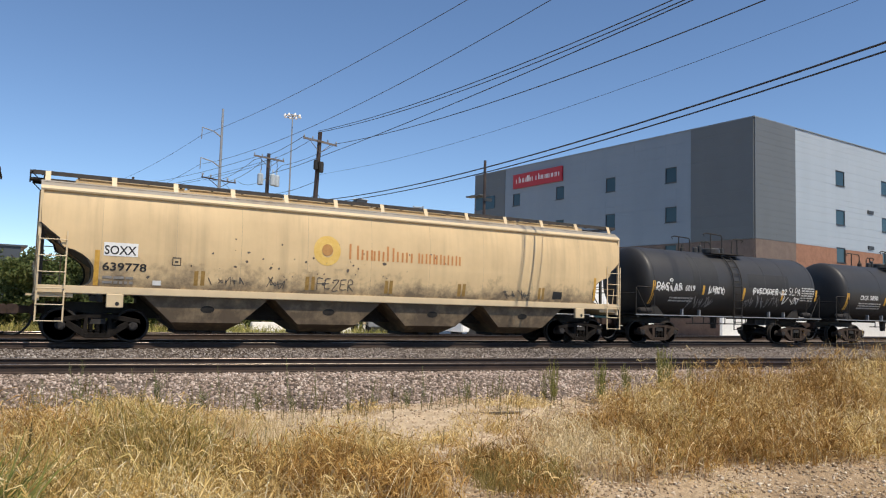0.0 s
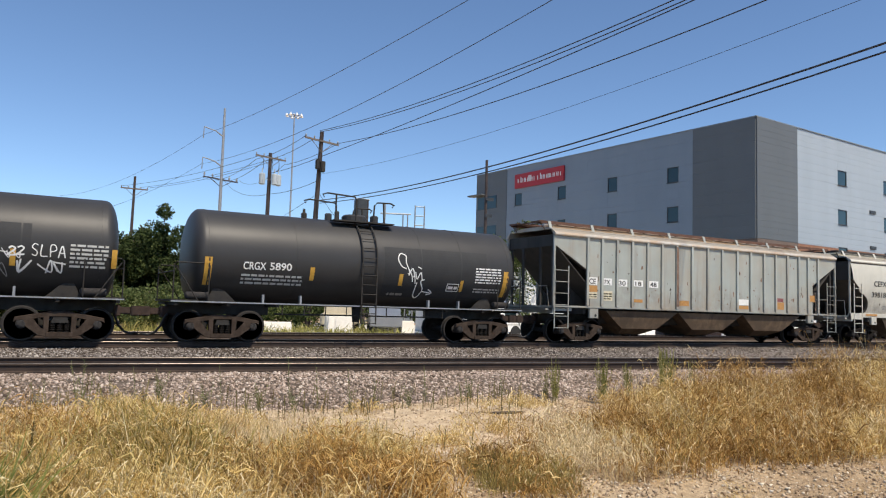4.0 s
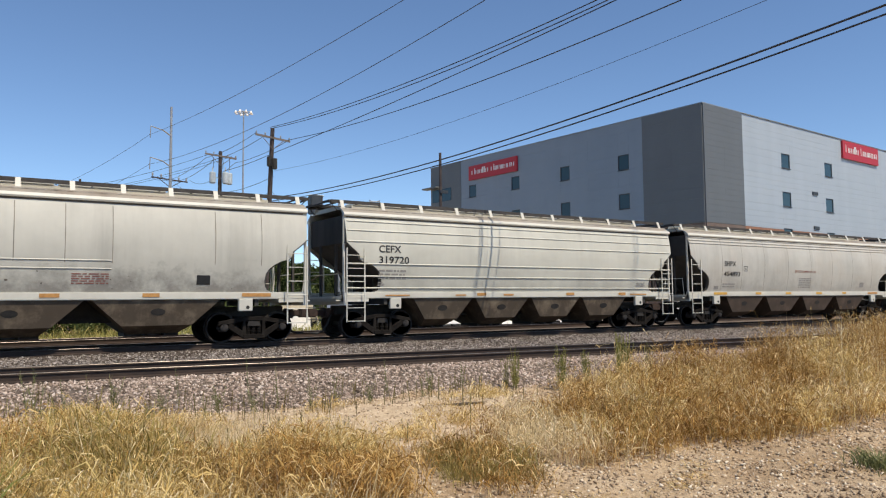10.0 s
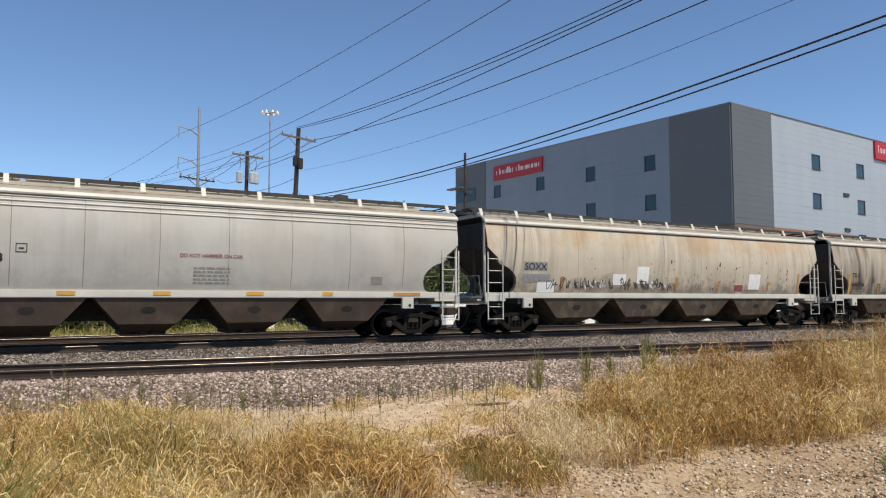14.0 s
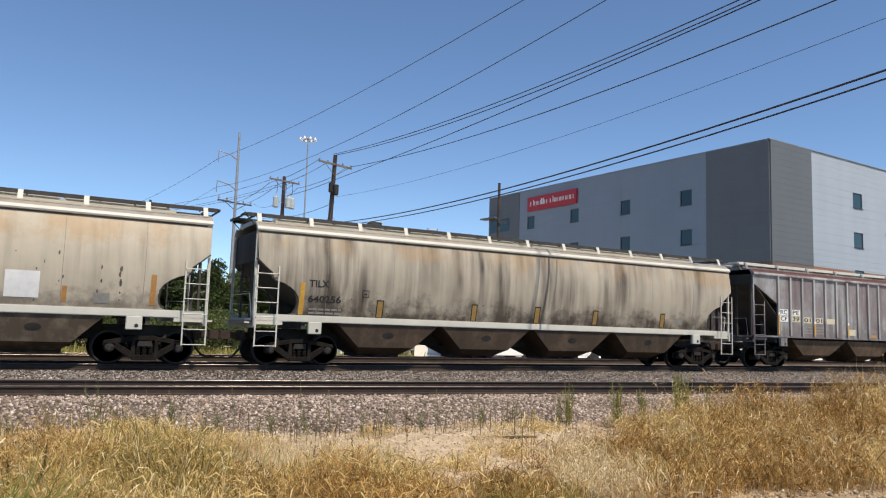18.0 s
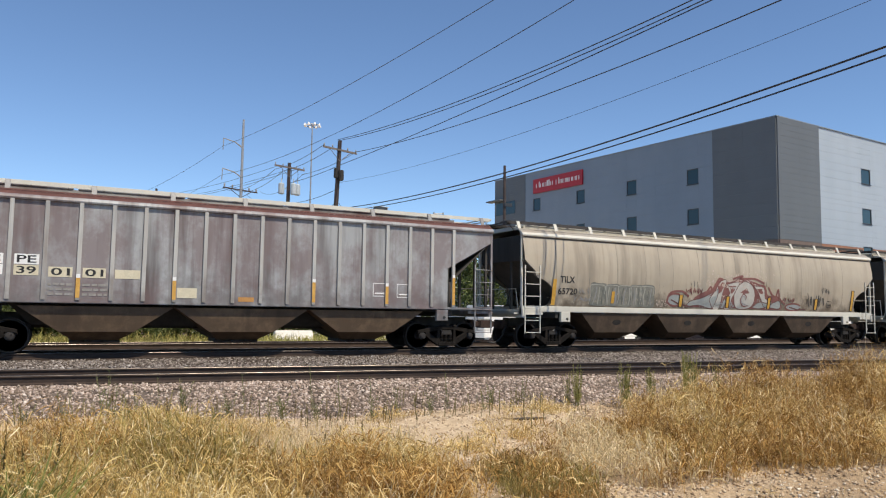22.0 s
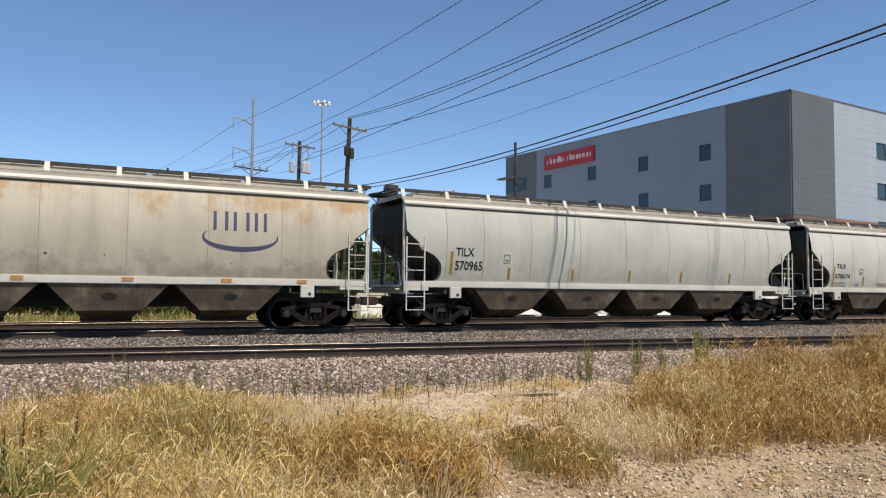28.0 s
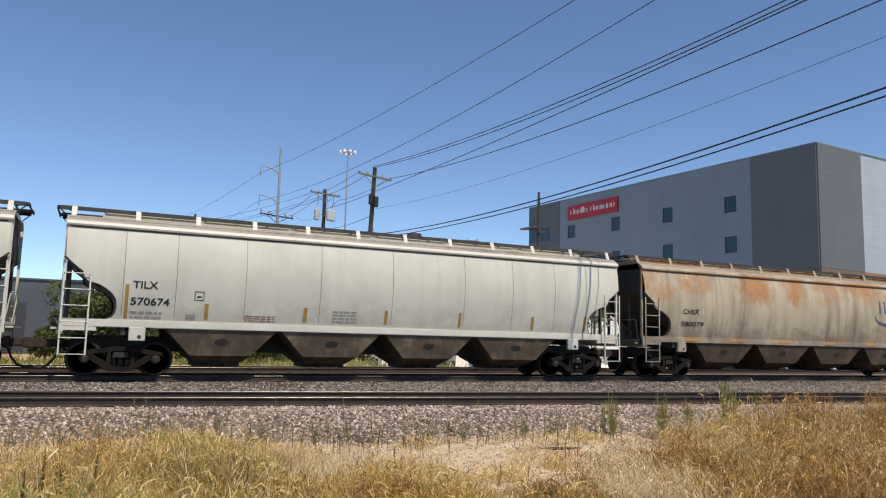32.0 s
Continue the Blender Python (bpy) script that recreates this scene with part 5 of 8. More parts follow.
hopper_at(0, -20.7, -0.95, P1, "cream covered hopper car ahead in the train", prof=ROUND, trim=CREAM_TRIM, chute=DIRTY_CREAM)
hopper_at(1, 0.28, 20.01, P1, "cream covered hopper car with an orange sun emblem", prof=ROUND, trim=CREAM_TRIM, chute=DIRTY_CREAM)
tank_at(2, 21.0, 32.6, "black tank car with white graffiti on its side")
tank_at(3, 33.8, 45.7, "black tank car with one thin white graffiti tag")
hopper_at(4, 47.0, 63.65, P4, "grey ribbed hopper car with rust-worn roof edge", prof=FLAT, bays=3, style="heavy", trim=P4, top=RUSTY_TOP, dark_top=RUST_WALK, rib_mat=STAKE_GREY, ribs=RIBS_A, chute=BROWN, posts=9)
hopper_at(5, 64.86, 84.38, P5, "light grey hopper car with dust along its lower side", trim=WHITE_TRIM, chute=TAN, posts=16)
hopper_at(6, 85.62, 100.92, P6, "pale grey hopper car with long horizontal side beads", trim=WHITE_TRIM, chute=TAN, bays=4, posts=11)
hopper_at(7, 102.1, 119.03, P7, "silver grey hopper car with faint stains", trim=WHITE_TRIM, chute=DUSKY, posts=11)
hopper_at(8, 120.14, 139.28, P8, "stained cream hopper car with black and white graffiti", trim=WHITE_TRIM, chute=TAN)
hopper_at(9, 140.55, 160.36, P9, "soot-streaked beige hopper car with yellow marks", trim=WHITE_TRIM, chute=CHUTE_BROWN)
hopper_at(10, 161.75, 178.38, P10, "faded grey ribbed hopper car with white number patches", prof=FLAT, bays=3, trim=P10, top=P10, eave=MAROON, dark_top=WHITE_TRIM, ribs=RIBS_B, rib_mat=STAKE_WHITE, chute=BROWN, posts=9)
hopper_at(11, 179.6, 199.27, P11, "dirty beige hopper car with red and white graffiti", trim=WHITE_TRIM, chute=CHUTE_BROWN)
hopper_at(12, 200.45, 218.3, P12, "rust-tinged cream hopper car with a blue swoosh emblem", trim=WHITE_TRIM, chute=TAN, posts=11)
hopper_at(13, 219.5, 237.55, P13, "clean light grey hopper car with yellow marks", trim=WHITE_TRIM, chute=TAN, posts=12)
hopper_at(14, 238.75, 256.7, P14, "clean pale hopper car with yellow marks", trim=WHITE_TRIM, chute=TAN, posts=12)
hopper_at(15, 257.8, 275.7, P15, "white hopper car with broad orange rust stains", trim=P15, chute=CHUTE_BROWN, posts=12)


# ---------------------------------------------------------------- paint marks on the cars
PAINT = {k: M[k] for k in ("black", "white", "yellow", "orange", "faint")}
PAINT["grey"] = plain("grey patch paint", (0.22, 0.22, 0.22), (0.30, 0.30, 0.30), 6, 0.6, 0, 0.05)
PAINT["pale"] = plain("pale stencil paint", (0.42, 0.42, 0.40), (0.55, 0.55, 0.52), 6, 0.6, 0, 0.05)
PAINT["cream"] = plain("cream label paint", (0.55, 0.50, 0.36), (0.64, 0.58, 0.43), 6, 0.6, 0, 0.05)
PAINT["rust"] = plain("brown red stencil", (0.22, 0.09, 0.07), (0.30, 0.13, 0.10), 6, 0.6, 0, 0.05)
PAINT["maroon"] = plain("maroon label paint", (0.20, 0.06, 0.06), (0.27, 0.09, 0.09), 6, 0.6, 0, 0.05)
PAINT["seam"] = plain("dirt in a seam", (0.17, 0.155, 0.13), (0.33, 0.30, 0.25), 2, 0.8, 0, 0)
PAINT["teal"] = plain("grey green spray paint", (0.135, 0.145, 0.128), (0.26, 0.25, 0.205), 4, 0.7, 0, 0.05)
PAINT["pale_spray"] = plain("worn pale spray line", (0.30, 0.30, 0.27), (0.38, 0.37, 0.32), 5, 0.7, 0, 0.05)
PAINT["dark_spray"] = plain("worn dark spray line", (0.09, 0.10, 0.09), (0.18, 0.18, 0.155), 5, 0.7, 0, 0.05)
PAINT["crimson"] = plain("dull red spray paint", (0.16, 0.062, 0.055), (0.25, 0.11, 0.095), 4, 0.7, 0, 0.05)
PAINT["dark_red"] = plain("dark red spray line", (0.10, 0.045, 0.042), (0.17, 0.075, 0.065), 5, 0.7, 0, 0.05)
PAINT["sky"] = plain("pale blue spray paint", (0.26, 0.285, 0.28), (0.34, 0.36, 0.345), 4, 0.7, 0, 0.05)
PAINT["fade"] = plain("faded white spray paint", (0.40, 0.385, 0.35), (0.50, 0.485, 0.44), 3, 0.7, 0, 0.05)
PAINT["pink"] = plain("pink overspray", (0.46, 0.375, 0.315), (0.50, 0.41, 0.345), 5, 0.7, 0, 0.05)
PAINT["haze"] = plain("thin grey overspray", (0.27, 0.245, 0.20), (0.33, 0.30, 0.24), 5, 0.7, 0, 0.05)
PAINT["amber"] = plain("amber stake paint", (0.50, 0.27, 0.05), (0.62, 0.36, 0.09), 9, 0.6, 0, 0.05)
PAINT["ochre"] = plain("dulled yellow tape", (0.26, 0.155, 0.04), (0.36, 0.22, 0.06), 9, 0.6, 0, 0.05)
PAINT["ember"] = plain("faded orange lettering", (0.47, 0.19, 0.055), (0.55, 0.25, 0.08), 9, 0.6, 0, 0.05)
# dark brown for flakes and scratches, and for shade painted below the top chords
PAINT["soot"] = plain("dark brown mark paint", (0.06, 0.05, 0.042), (0.18, 0.15, 0.12), 1.2, 0.85, 0, 0.05, 9)
PAINT["rust_brown"] = plain("dull brown rust", (0.13, 0.065, 0.04), (0.28, 0.19, 0.14), 5, 0.85, 0, 0.05)
PAINT["flat_black"] = plain("flat black repaint", (0.020, 0.021, 0.023), (0.028, 0.029, 0.031), 2, 0.75, 0, 0.05)
PAINT["tag_black"] = plain("thin black spray", (0.045, 0.042, 0.04), (0.13, 0.12, 0.105), 9, 0.8, 0, 0)
PAINT["sun"] = plain("faded sun yellow", (0.66, 0.42, 0.09), (0.72, 0.50, 0.15), 6, 0.6, 0, 0.05)


def car_len(key):
    """Length of a car from its sheets or tank."""
    return max(v.co.x for ob in CARS[key][0].children if ob.name.startswith(("side_sheet", "tank")) for v in ob.data.vertices)


def say(key, text, x0, x1, z, h, mat):
    """Stencilled characters from x0 to x1, h high."""
    car, y_of = CARS[key]
    vs, fs = letters(text, 1.0)
    xa, xb = min(v[0] for v in vs), max(v[0] for v in vs)
    za, zb = min(v[1] for v in vs), max(v[1] for v in vs)
    vs = [(x0 + (vx - xa) / (xb - xa) * (x1 - x0), z + (vz - za) / (zb - za) * h) for vx, vz in vs]
    outline(car, "reporting_mark", [(vs, fs)], PAINT[mat], y_of, 0.011)


def tape(key, name, x0, x1, z0, z1, mat):
    car, y_of = CARS[key]
    if key == 1 and mat == "yellow" and z1 - z0 < 0.6:
        mat = "ochre"
    low = 1.52 if key not in (4, 10) else 1.41
    if key in (2, 3):
        off = 0.007
    elif (z0 + z1) / 2 < low:
        off, z0, z1 = 0.062, max(z0, low - 0.145), min(z1, low - 0.04)
    else:
        off, z0 = 0.008, max(z0, low)
    if key == 10 and x1 - x0 < 0.2:
        off = 0.081
    if key == 9 and name == "reflector_tape" and z1 - z0 < 0.6:
        outline(car, "tape_backing", [quad(x0 - 0.035, x1 + 0.035, z0 - 0.03, z1 + 0.04, 5)], PAINT["black"], y_of, off - 0.003)
        mat = "ochre"
    outline(car, name, [quad(x0, x1, z0, z1, 5)], PAINT[mat], y_of, off)


def square(key, x0, x1, z0, z1):
    """A small outlined stencil box with a bar in it."""
    car, y_of = CARS[key]
    t_ = 0.02
    loops = [quad(x0, x1, z0, z0 + t_), quad(x0, x1, z1 - t_, z1), quad(x0, x0 + t_, z0 + t_, z1 - t_), quad(x1 - t_, x1, z0 + t_, z1 - t_),
             quad(x0 + 0.07, x1 - 0.07, z0 + 0.08, z0 + 0.12)]
    outline(car, "stencil_box", loops, PAINT["black" if key != 10 else "white"], y_of, 0.008)


def square_white(key, x0, x1, z0, z1):
    """A thin white frame round a data panel."""
    car, y_of = CARS[key]
    t_ = 0.022
    outline(car, "panel_frame", [quad(x0, x1, z0, z0 + t_), quad(x0, x1, z1 - t_, z1), quad(x0, x0 + t_, z0 + t_, z1 - t_, 6), quad(x1 - t_, x1, z0 + t_, z1 - t_, 6)], PAINT["white"], y_of, 0.008)


def lines(key, x0, x1, z0, z1, count, mat):
    """Unreadable small stencilling: rows of short bars."""
    car, y_of = CARS[key]
    rg = random.Random(int(key * 100 + x0 * 10))
    h = (z1 - z0) / count
    loops = []
    for i in range(count):
        x = x0
        while x < x1 - 0.04:
            w = min(rg.uniform(0.06, 0.26), x1 - x)
            loops.append(quad(x, x + w, z0 + h * i + h * 0.2, z0 + h * i + h * 0.72, 1))
            x += w + 0.04
    outline(car, "small_stencil", loops, PAINT[mat], y_of, 0.008)["kind"] = "stuff"


def curve_through(pts, per=6):
    out = []
    P = [pts[0]] + list(pts) + [pts[-1]]
    for a_, b_, c_, d_ in zip(P, P[1:], P[2:], P[3:]):
        for i in range(per):
            t_ = i / per
            out.append(tuple(0.5 * (2 * b_[k] + (c_[k] - a_[k]) * t_ + (2 * a_[k] - 5 * b_[k] + 4 * c_[k] - d_[k]) * t_ * t_ + (3 * b_[k] - a_[k] - 3 * c_[k] + d_[k]) * t_ ** 3) for k in (0, 1)))
    return out + [pts[-1]]


GLYPHS = {"O": [[(0.5, 1), (0.1, 0.75), (0.1, 0.25), (0.5, 0), (0.9, 0.3), (0.85, 0.8), (0.5, 1)]], "V": [[(0.05, 1), (0.25, 0.5), (0.45, 0), (0.65, 0.5), (0.95, 1)]],
          "E": [[(0.9, 0.95), (0.2, 0.9), (0.1, 0.5), (0.15, 0.05), (0.9, 0.05)], [(0.15, 0.5), (0.7, 0.52)]], "C": [[(0.9, 0.85), (0.5, 1), (0.1, 0.6), (0.15, 0.15), (0.55, 0), (0.9, 0.15)]],
          "K": [[(0.15, 1), (0.18, 0)], [(0.9, 1), (0.25, 0.5), (0.95, 0)]], "R": [[(0.15, 0), (0.15, 0.95), (0.7, 1), (0.85, 0.7), (0.25, 0.5), (0.95, 0)]],
          "2": [[(0.1, 0.8), (0.5, 1), (0.85, 0.75), (0.3, 0.25), (0.05, 0.03), (0.95, 0.05)]], "L": [[(0.15, 1), (0.12, 0.1), (0.9, 0.05)]], "H": [[(0.15, 1), (0.15, 0)], [(0.85, 1), (0.85, 0)], [(0.15, 0.5), (0.85, 0.55)]],
          "Y": [[(0.1, 1), (0.5, 0.5), (0.9, 1)], [(0.5, 0.5), (0.4, 0)]], "P": [[(0.15, 0), (0.15, 0.95), (0.75, 1), (0.85, 0.6), (0.2, 0.45)]], "A": [[(0.05, 0), (0.5, 1), (0.9, 0)], [(0.25, 0.4), (0.75, 0.4)]],
          "F": [[(0.15, 0), (0.15, 1), (0.9, 0.98)], [(0.15, 0.55), (0.7, 0.55)]], "Z": [[(0.1, 0.95), (0.9, 0.95), (0.1, 0.05), (0.9, 0.05)]],
          "S": [[(0.85, 0.9), (0.4, 1), (0.15, 0.7), (0.8, 0.35), (0.6, 0.02), (0.1, 0.1)]], "I": [[(0.5, 0.7), (0.45, 0.0)], [(0.5, 0.95), (0.55, 1.05)]]}


def scrawl(key, text, x0, x1, z0, z1, w, mat, seed):
    """Sprayed signs drawn in rounded strokes, a little uneven in size and height."""
    car, y_of = CARS[key]
    rg = random.Random(seed)
    step = (x1 - x0) / len(text)
    n_ = 0
    for i, ch in enumerate(text):
        if ch == " ":
            continue
        cx, s_, dz = x0 + step * i, step * rg.uniform(0.82, 1.0), rg.uniform(-0.08, 0.08) * (z1 - z0)
        for line in GLYPHS[ch]:
            pts = [(cx + s_ * px_ + rg.uniform(-0.04, 0.04) * step, z0 + dz + (z1 - z0) * pz_) for px_, pz_ in line]
            outline(car, "graffiti_stroke", [stroke(curve_through(pts), w * rg.uniform(0.85, 1.1))], PAINT[mat], y_of, 0.010 + 0.0012 * (n_ % 4))
            n_ += 1


def tag(key, x0, x1, z0, z1, count, w, mat, seed):
    """An illegible sprayed tag: looping strokes, one group for each sign."""
    car, y_of = CARS[key]
    rg = random.Random(seed)
    if key not in (2, 3):
        z0 = max(z0, 1.56)
    step = (x1 - x0) / count
    loops = []
    for i in range(count):
        cx = x0 + step * i
        pts = [(cx + step * rg.uniform(0, 0.35), z0 + (z1 - z0) * rg.uniform(0.6, 1.0))]
        for k in range(rg.choice((3, 4, 5))):
            pts.append((cx + step * rg.uniform(0.0, 1.05), z0 + (z1 - z0) * (rg.uniform(0, 0.35) if k % 2 == 0 else rg.uniform(0.5, 1))))
        loops.append(stroke(curve_through(pts), w * rg.uniform(0.8, 1.15)))
        if rg.random() < 0.5:
            zz = z0 + (z1 - z0) * rg.uniform(0.3, 0.8)
            loops.append(stroke([(cx, zz), (cx + step * 0.8, zz + rg.uniform(-0.05, 0.05))], w))
    for i, lp in enumerate(loops):
        outline(car, "graffiti_stroke", [lp], PAINT[mat], y_of, 0.010 + 0.0012 * (i % 5))


def seams(key, xs_, z0=1.6, z1=3.9, w=0.016):
    """Upright weld seams in the side sheets."""
    car, y_of = CARS[key]
    for x in xs_:
        outline(car, "weld_seam", [quad(x - w / 2, x + w / 2, z0, z1, 12)], PAINT["seam"], y_of, 0.005)


def beads(key, zs_, x0, x1, mat, r=0.028):
    """Long horizontal stiffening beads."""
    car, y_of = CARS[key]
    for z in zs_:
        bm = bmesh.new()
        y = -y_of(z)
        pts = [(y + 0.01, z - r), (y - r * 0.8, z - r * 0.5), (y - r, z), (y - r * 0.6, z + r * 0.7), (y + 0.01, z + r)]
        a_ = [bm.verts.new((x0, p, q)) for p, q in pts]
        b_ = [bm.verts.new((x1, p, q)) for p, q in pts]
        for i in range(4):
            bm.faces.new((a_[i], b_[i], b_[i + 1], a_[i + 1]))
        bm.faces.new(a_)
        bm.faces.new(b_)
        part("side_bead", bm, mat, car)


def ring(cx, cz, rx, rz, w0, w1, a0=0.0, a1=2 * math.pi, k=40):
    """A band round an ellipse whose width runs from w0 to w1 and back."""
    vs, fs = [], []
    for i in range(k + 1):
        q = a0 + (a1 - a0) * i / k
        w = w0 + (w1 - w0) * math.sin(math.pi * i / k)
        for d in (-w / 2, w / 2):
            vs.append((cx + (rx + d) * math.cos(q), cz + (rz + d) * math.sin(q)))
    for i in range(k):
        fs.append((2 * i, 2 * i + 1, 2 * i + 3, 2 * i + 2))
    return vs, fs


# cream car with the sun emblem
tape(1, "white_patch", 1.56, 2.41, 2.33, 2.69, "white")
say(1, "SOXX", 1.58, 2.37, 2.37, 0.24, "black")
say(1, "639778", 1.55, 2.65, 1.94, 0.22, "black")
lines(1, 1.57, 2.33, 1.57, 1.83, 2, "faint")
tape(1, "reflector_tape", 1.35, 1.47, 1.53, 2.47, "yellow")
square(1, 3.31, 3.54, 2.16, 2.38)
tape(1, "label", 2.83, 3.05, 1.59, 1.72, "white")
tape(1, "reflector_tape", 3.92, 4.03, 1.62, 2.03, "yellow")
tape(1, "reflector_tape", 4.10, 4.21, 1.63, 2.04, "yellow")
tape(1, "reflector_tape", 7.17, 7.29, 1.61, 2.02, "yellow")
tape(1, "reflector_tape", 7.36, 7.47, 1.62, 2.03, "yellow")
tape(1, "reflector_tape", 9.81, 9.93, 1.60, 2.01, "yellow")
tape(1, "reflector_tape", 9.97, 10.09, 1.60, 2.02, "yellow")
tape(1, "reflector_tape", 12.51, 12.64, 1.59, 2.01, "yellow")
tape(1, "reflector_tape", 12.70, 12.82, 1.60, 2.02, "yellow")
tape(1, "reflector_tape", 15.87, 15.97, 1.60, 2.00, "yellow")
tape(1, "reflector_tape", 16.04, 16.14, 1.60, 2.01, "yellow")
tape(1, "reflector_tape", 18.41, 18.52, 1.61, 2.46, "yellow")
tape(1, "placard", 16.52, 16.94, 1.62, 1.89, "black")
scrawl(1, "FEZER", 7.52, 8.78, 1.64, 1.98, 0.026, "tag_black", 3)
tag(1, 4.3, 5.4, 1.66, 1.92, 5, 0.02, "tag_black", 4)
tag(1, 5.96, 6.55, 1.60, 1.99, 2, 0.024, "tag_black", 5)
tag(1, 14.33, 15.54, 1.55, 1.90, 4, 0.02, "tag_black", 6)
# first tank car
scrawl(2, "PACIAS", 1.12, 2.58, 2.17, 2.45, 0.05, "white", 11)
tag(2, 1.1, 2.6, 2.1, 2.42, 6, 0.026, "white", 15)
scrawl(2, "O", 1.85, 2.05, 2.53, 2.63, 0.03, "white", 12)
say(2, "6019", 2.75, 3.30, 2.17, 0.24, "white")
scrawl(2, "LHKY", 4.13, 5.06, 2.15, 2.41, 0.055, "white", 12)
tag(2, 4.1, 5.1, 2.08, 2.4, 4, 0.026, "white", 16)
scrawl(2, "OVECKOER 22", 6.90, 9.21, 2.22, 2.44, 0.046, "white", 13)
tag(2, 6.9, 9.1, 2.14, 2.4, 9, 0.024, "white", 17)
scrawl(2, "SLPA", 9.32, 10.15, 2.21, 2.52, 0.03, "white", 14)
tag(2, 6.51, 8.84, 1.55, 2.16, 7, 0.025, "grey", 15)
tag(2, 3.10, 4.58, 1.44, 2.01, 5, 0.03, "grey", 17)
tag(2, 8.97, 10.22, 1.78, 2.16, 3, 0.04, "white", 16)
lines(2, 1.97, 3.32, 1.70, 1.94, 2, "pale")
lines(2, 10.22, 11.14, 1.94, 2.60, 6, "pale")
tape(2, "reflector_tape", 0.92, 1.06, 1.58, 2.52, "yellow")
tape(2, "reflector_tape", 3.77, 3.89, 2.05, 2.43, "yellow")
tape(2, "reflector_tape", 6.27, 6.41, 1.85, 2.41, "yellow")
tape(2, "reflector_tape", 8.85, 8.98, 1.94, 2.37, "yellow")
tape(2, "reflector_tape", 11.23, 11.36, 1.98, 2.48, "yellow")
# second tank car
say(3, "CRGX", 1.97, 2.65, 2.14, 0.23, "white")
say(3, "5890", 2.76, 3.43, 2.15, 0.23, "white")
lines(3, 1.94, 3.80, 1.70, 2.04, 3, "pale")
tape(3, "reflector_tape", 0.87, 1.08, 1.65, 2.45, "yellow")
tape(3, "reflector_tape", 4.02, 4.16, 1.90, 2.30, "yellow")
tape(3, "reflector_tape", 7.05, 7.19, 1.86, 2.24, "yellow")
tape(3, "reflector_tape", 9.38, 9.5, 1.74, 2.12, "yellow")
square_white(3, 8.88, 9.34, 1.74, 2.0)
lines(3, 8.93, 9.29, 1.78, 1.96, 1, "white")
tape(3, "reflector_tape", 11.10, 11.31, 1.61, 2.50, "yellow")
car, y_of = CARS[3]
for k, pts in enumerate((((7.28, 2.42), (7.1, 2.5), (6.98, 2.72), (7.06, 2.9), (7.25, 2.84), (7.26, 2.62), (7.4, 2.32), (7.34, 2.25)), ((7.36, 2.42), (7.5, 2.2), (7.55, 2.0)), ((7.38, 2.2), (7.5, 2.44), (7.6, 2.2), (7.66, 1.95)),
                         ((7.5, 2.15), (7.62, 2.2)), ((7.62, 2.34), (7.7, 2.1), (7.82, 2.32), (7.9, 2.05)), ((7.7, 2.5), (7.84, 2.44)), ((8.0, 2.1), (7.86, 2.02), (7.98, 1.75), (7.85, 1.5), (7.7, 1.6), (7.72, 2.0)), ((8.0, 1.7), (8.35, 1.66)), ((8.2, 1.78), (8.36, 1.67), (8.18, 1.6)))):
    outline(car, "graffiti_stroke", [stroke(curve_through(pts), 0.035)], PAINT["white"], y_of, 0.010 + 0.0012 * (k % 4))
lines(3, 6.75, 7.3, 1.52, 1.66, 1, "faint")
lines(3, 9.95, 11.0, 1.72, 1.9, 2, "pale")
lines(3, 9.95, 11.0, 2.04, 2.6, 6, "white")
# grey ribbed car
tape(4, "white_patch", 1.60, 2.07, 2.21, 2.49, "white")
say(4, "CE", 1.67, 1.98, 2.24, 0.20, "black")
tape(4, "white_patch", 2.35, 2.79, 2.22, 2.48, "white")
say(4, "FX", 2.42, 2.70, 2.25, 0.17, "black")
tape(4, "white_patch", 3.05, 3.57, 2.20, 2.47, "white")
say(4, "30", 3.13, 3.48, 2.23, 0.19, "black")
tape(4, "white_patch", 3.90, 4.39, 2.23, 2.47, "white")
say(4, "18", 3.98, 4.30, 2.26, 0.16, "black")
tape(4, "white_patch", 4.67, 5.21, 2.21, 2.47, "white")
say(4, "48", 4.76, 5.11, 2.24, 0.18, "black")
tape(4, "orange_patch", 1.59, 2.07, 1.94, 2.18, "orange")
tape(4, "label", 1.59, 2.07, 1.69, 1.93, "cream")
tape(4, "label", 2.35, 2.82, 1.63, 2.00, "cream")
lines(4, 2.39, 2.79, 1.66, 1.94, 3, "black")
lines(4, 1.63, 2.04, 1.72, 1.89, 2, "black")
tape(4, "orange_patch", 3.91, 4.37, 1.61, 1.73, "orange")
tape(4, "orange_patch", 6.38, 6.92, 1.54, 1.75, "orange")
tape(4, "white_patch", 9.91, 10.53, 1.66, 1.91, "white")
tape(4, "orange_patch", 9.91, 10.53, 1.49, 1.64, "orange")
tape(4, "orange_patch", 12.41, 12.89, 1.53, 1.85, "orange")
tape(4, "placard", 12.44, 12.85, 1.87, 2.03, "maroon")
tape(4, "orange_patch", 14.69, 15.07, 1.94, 2.23, "orange")
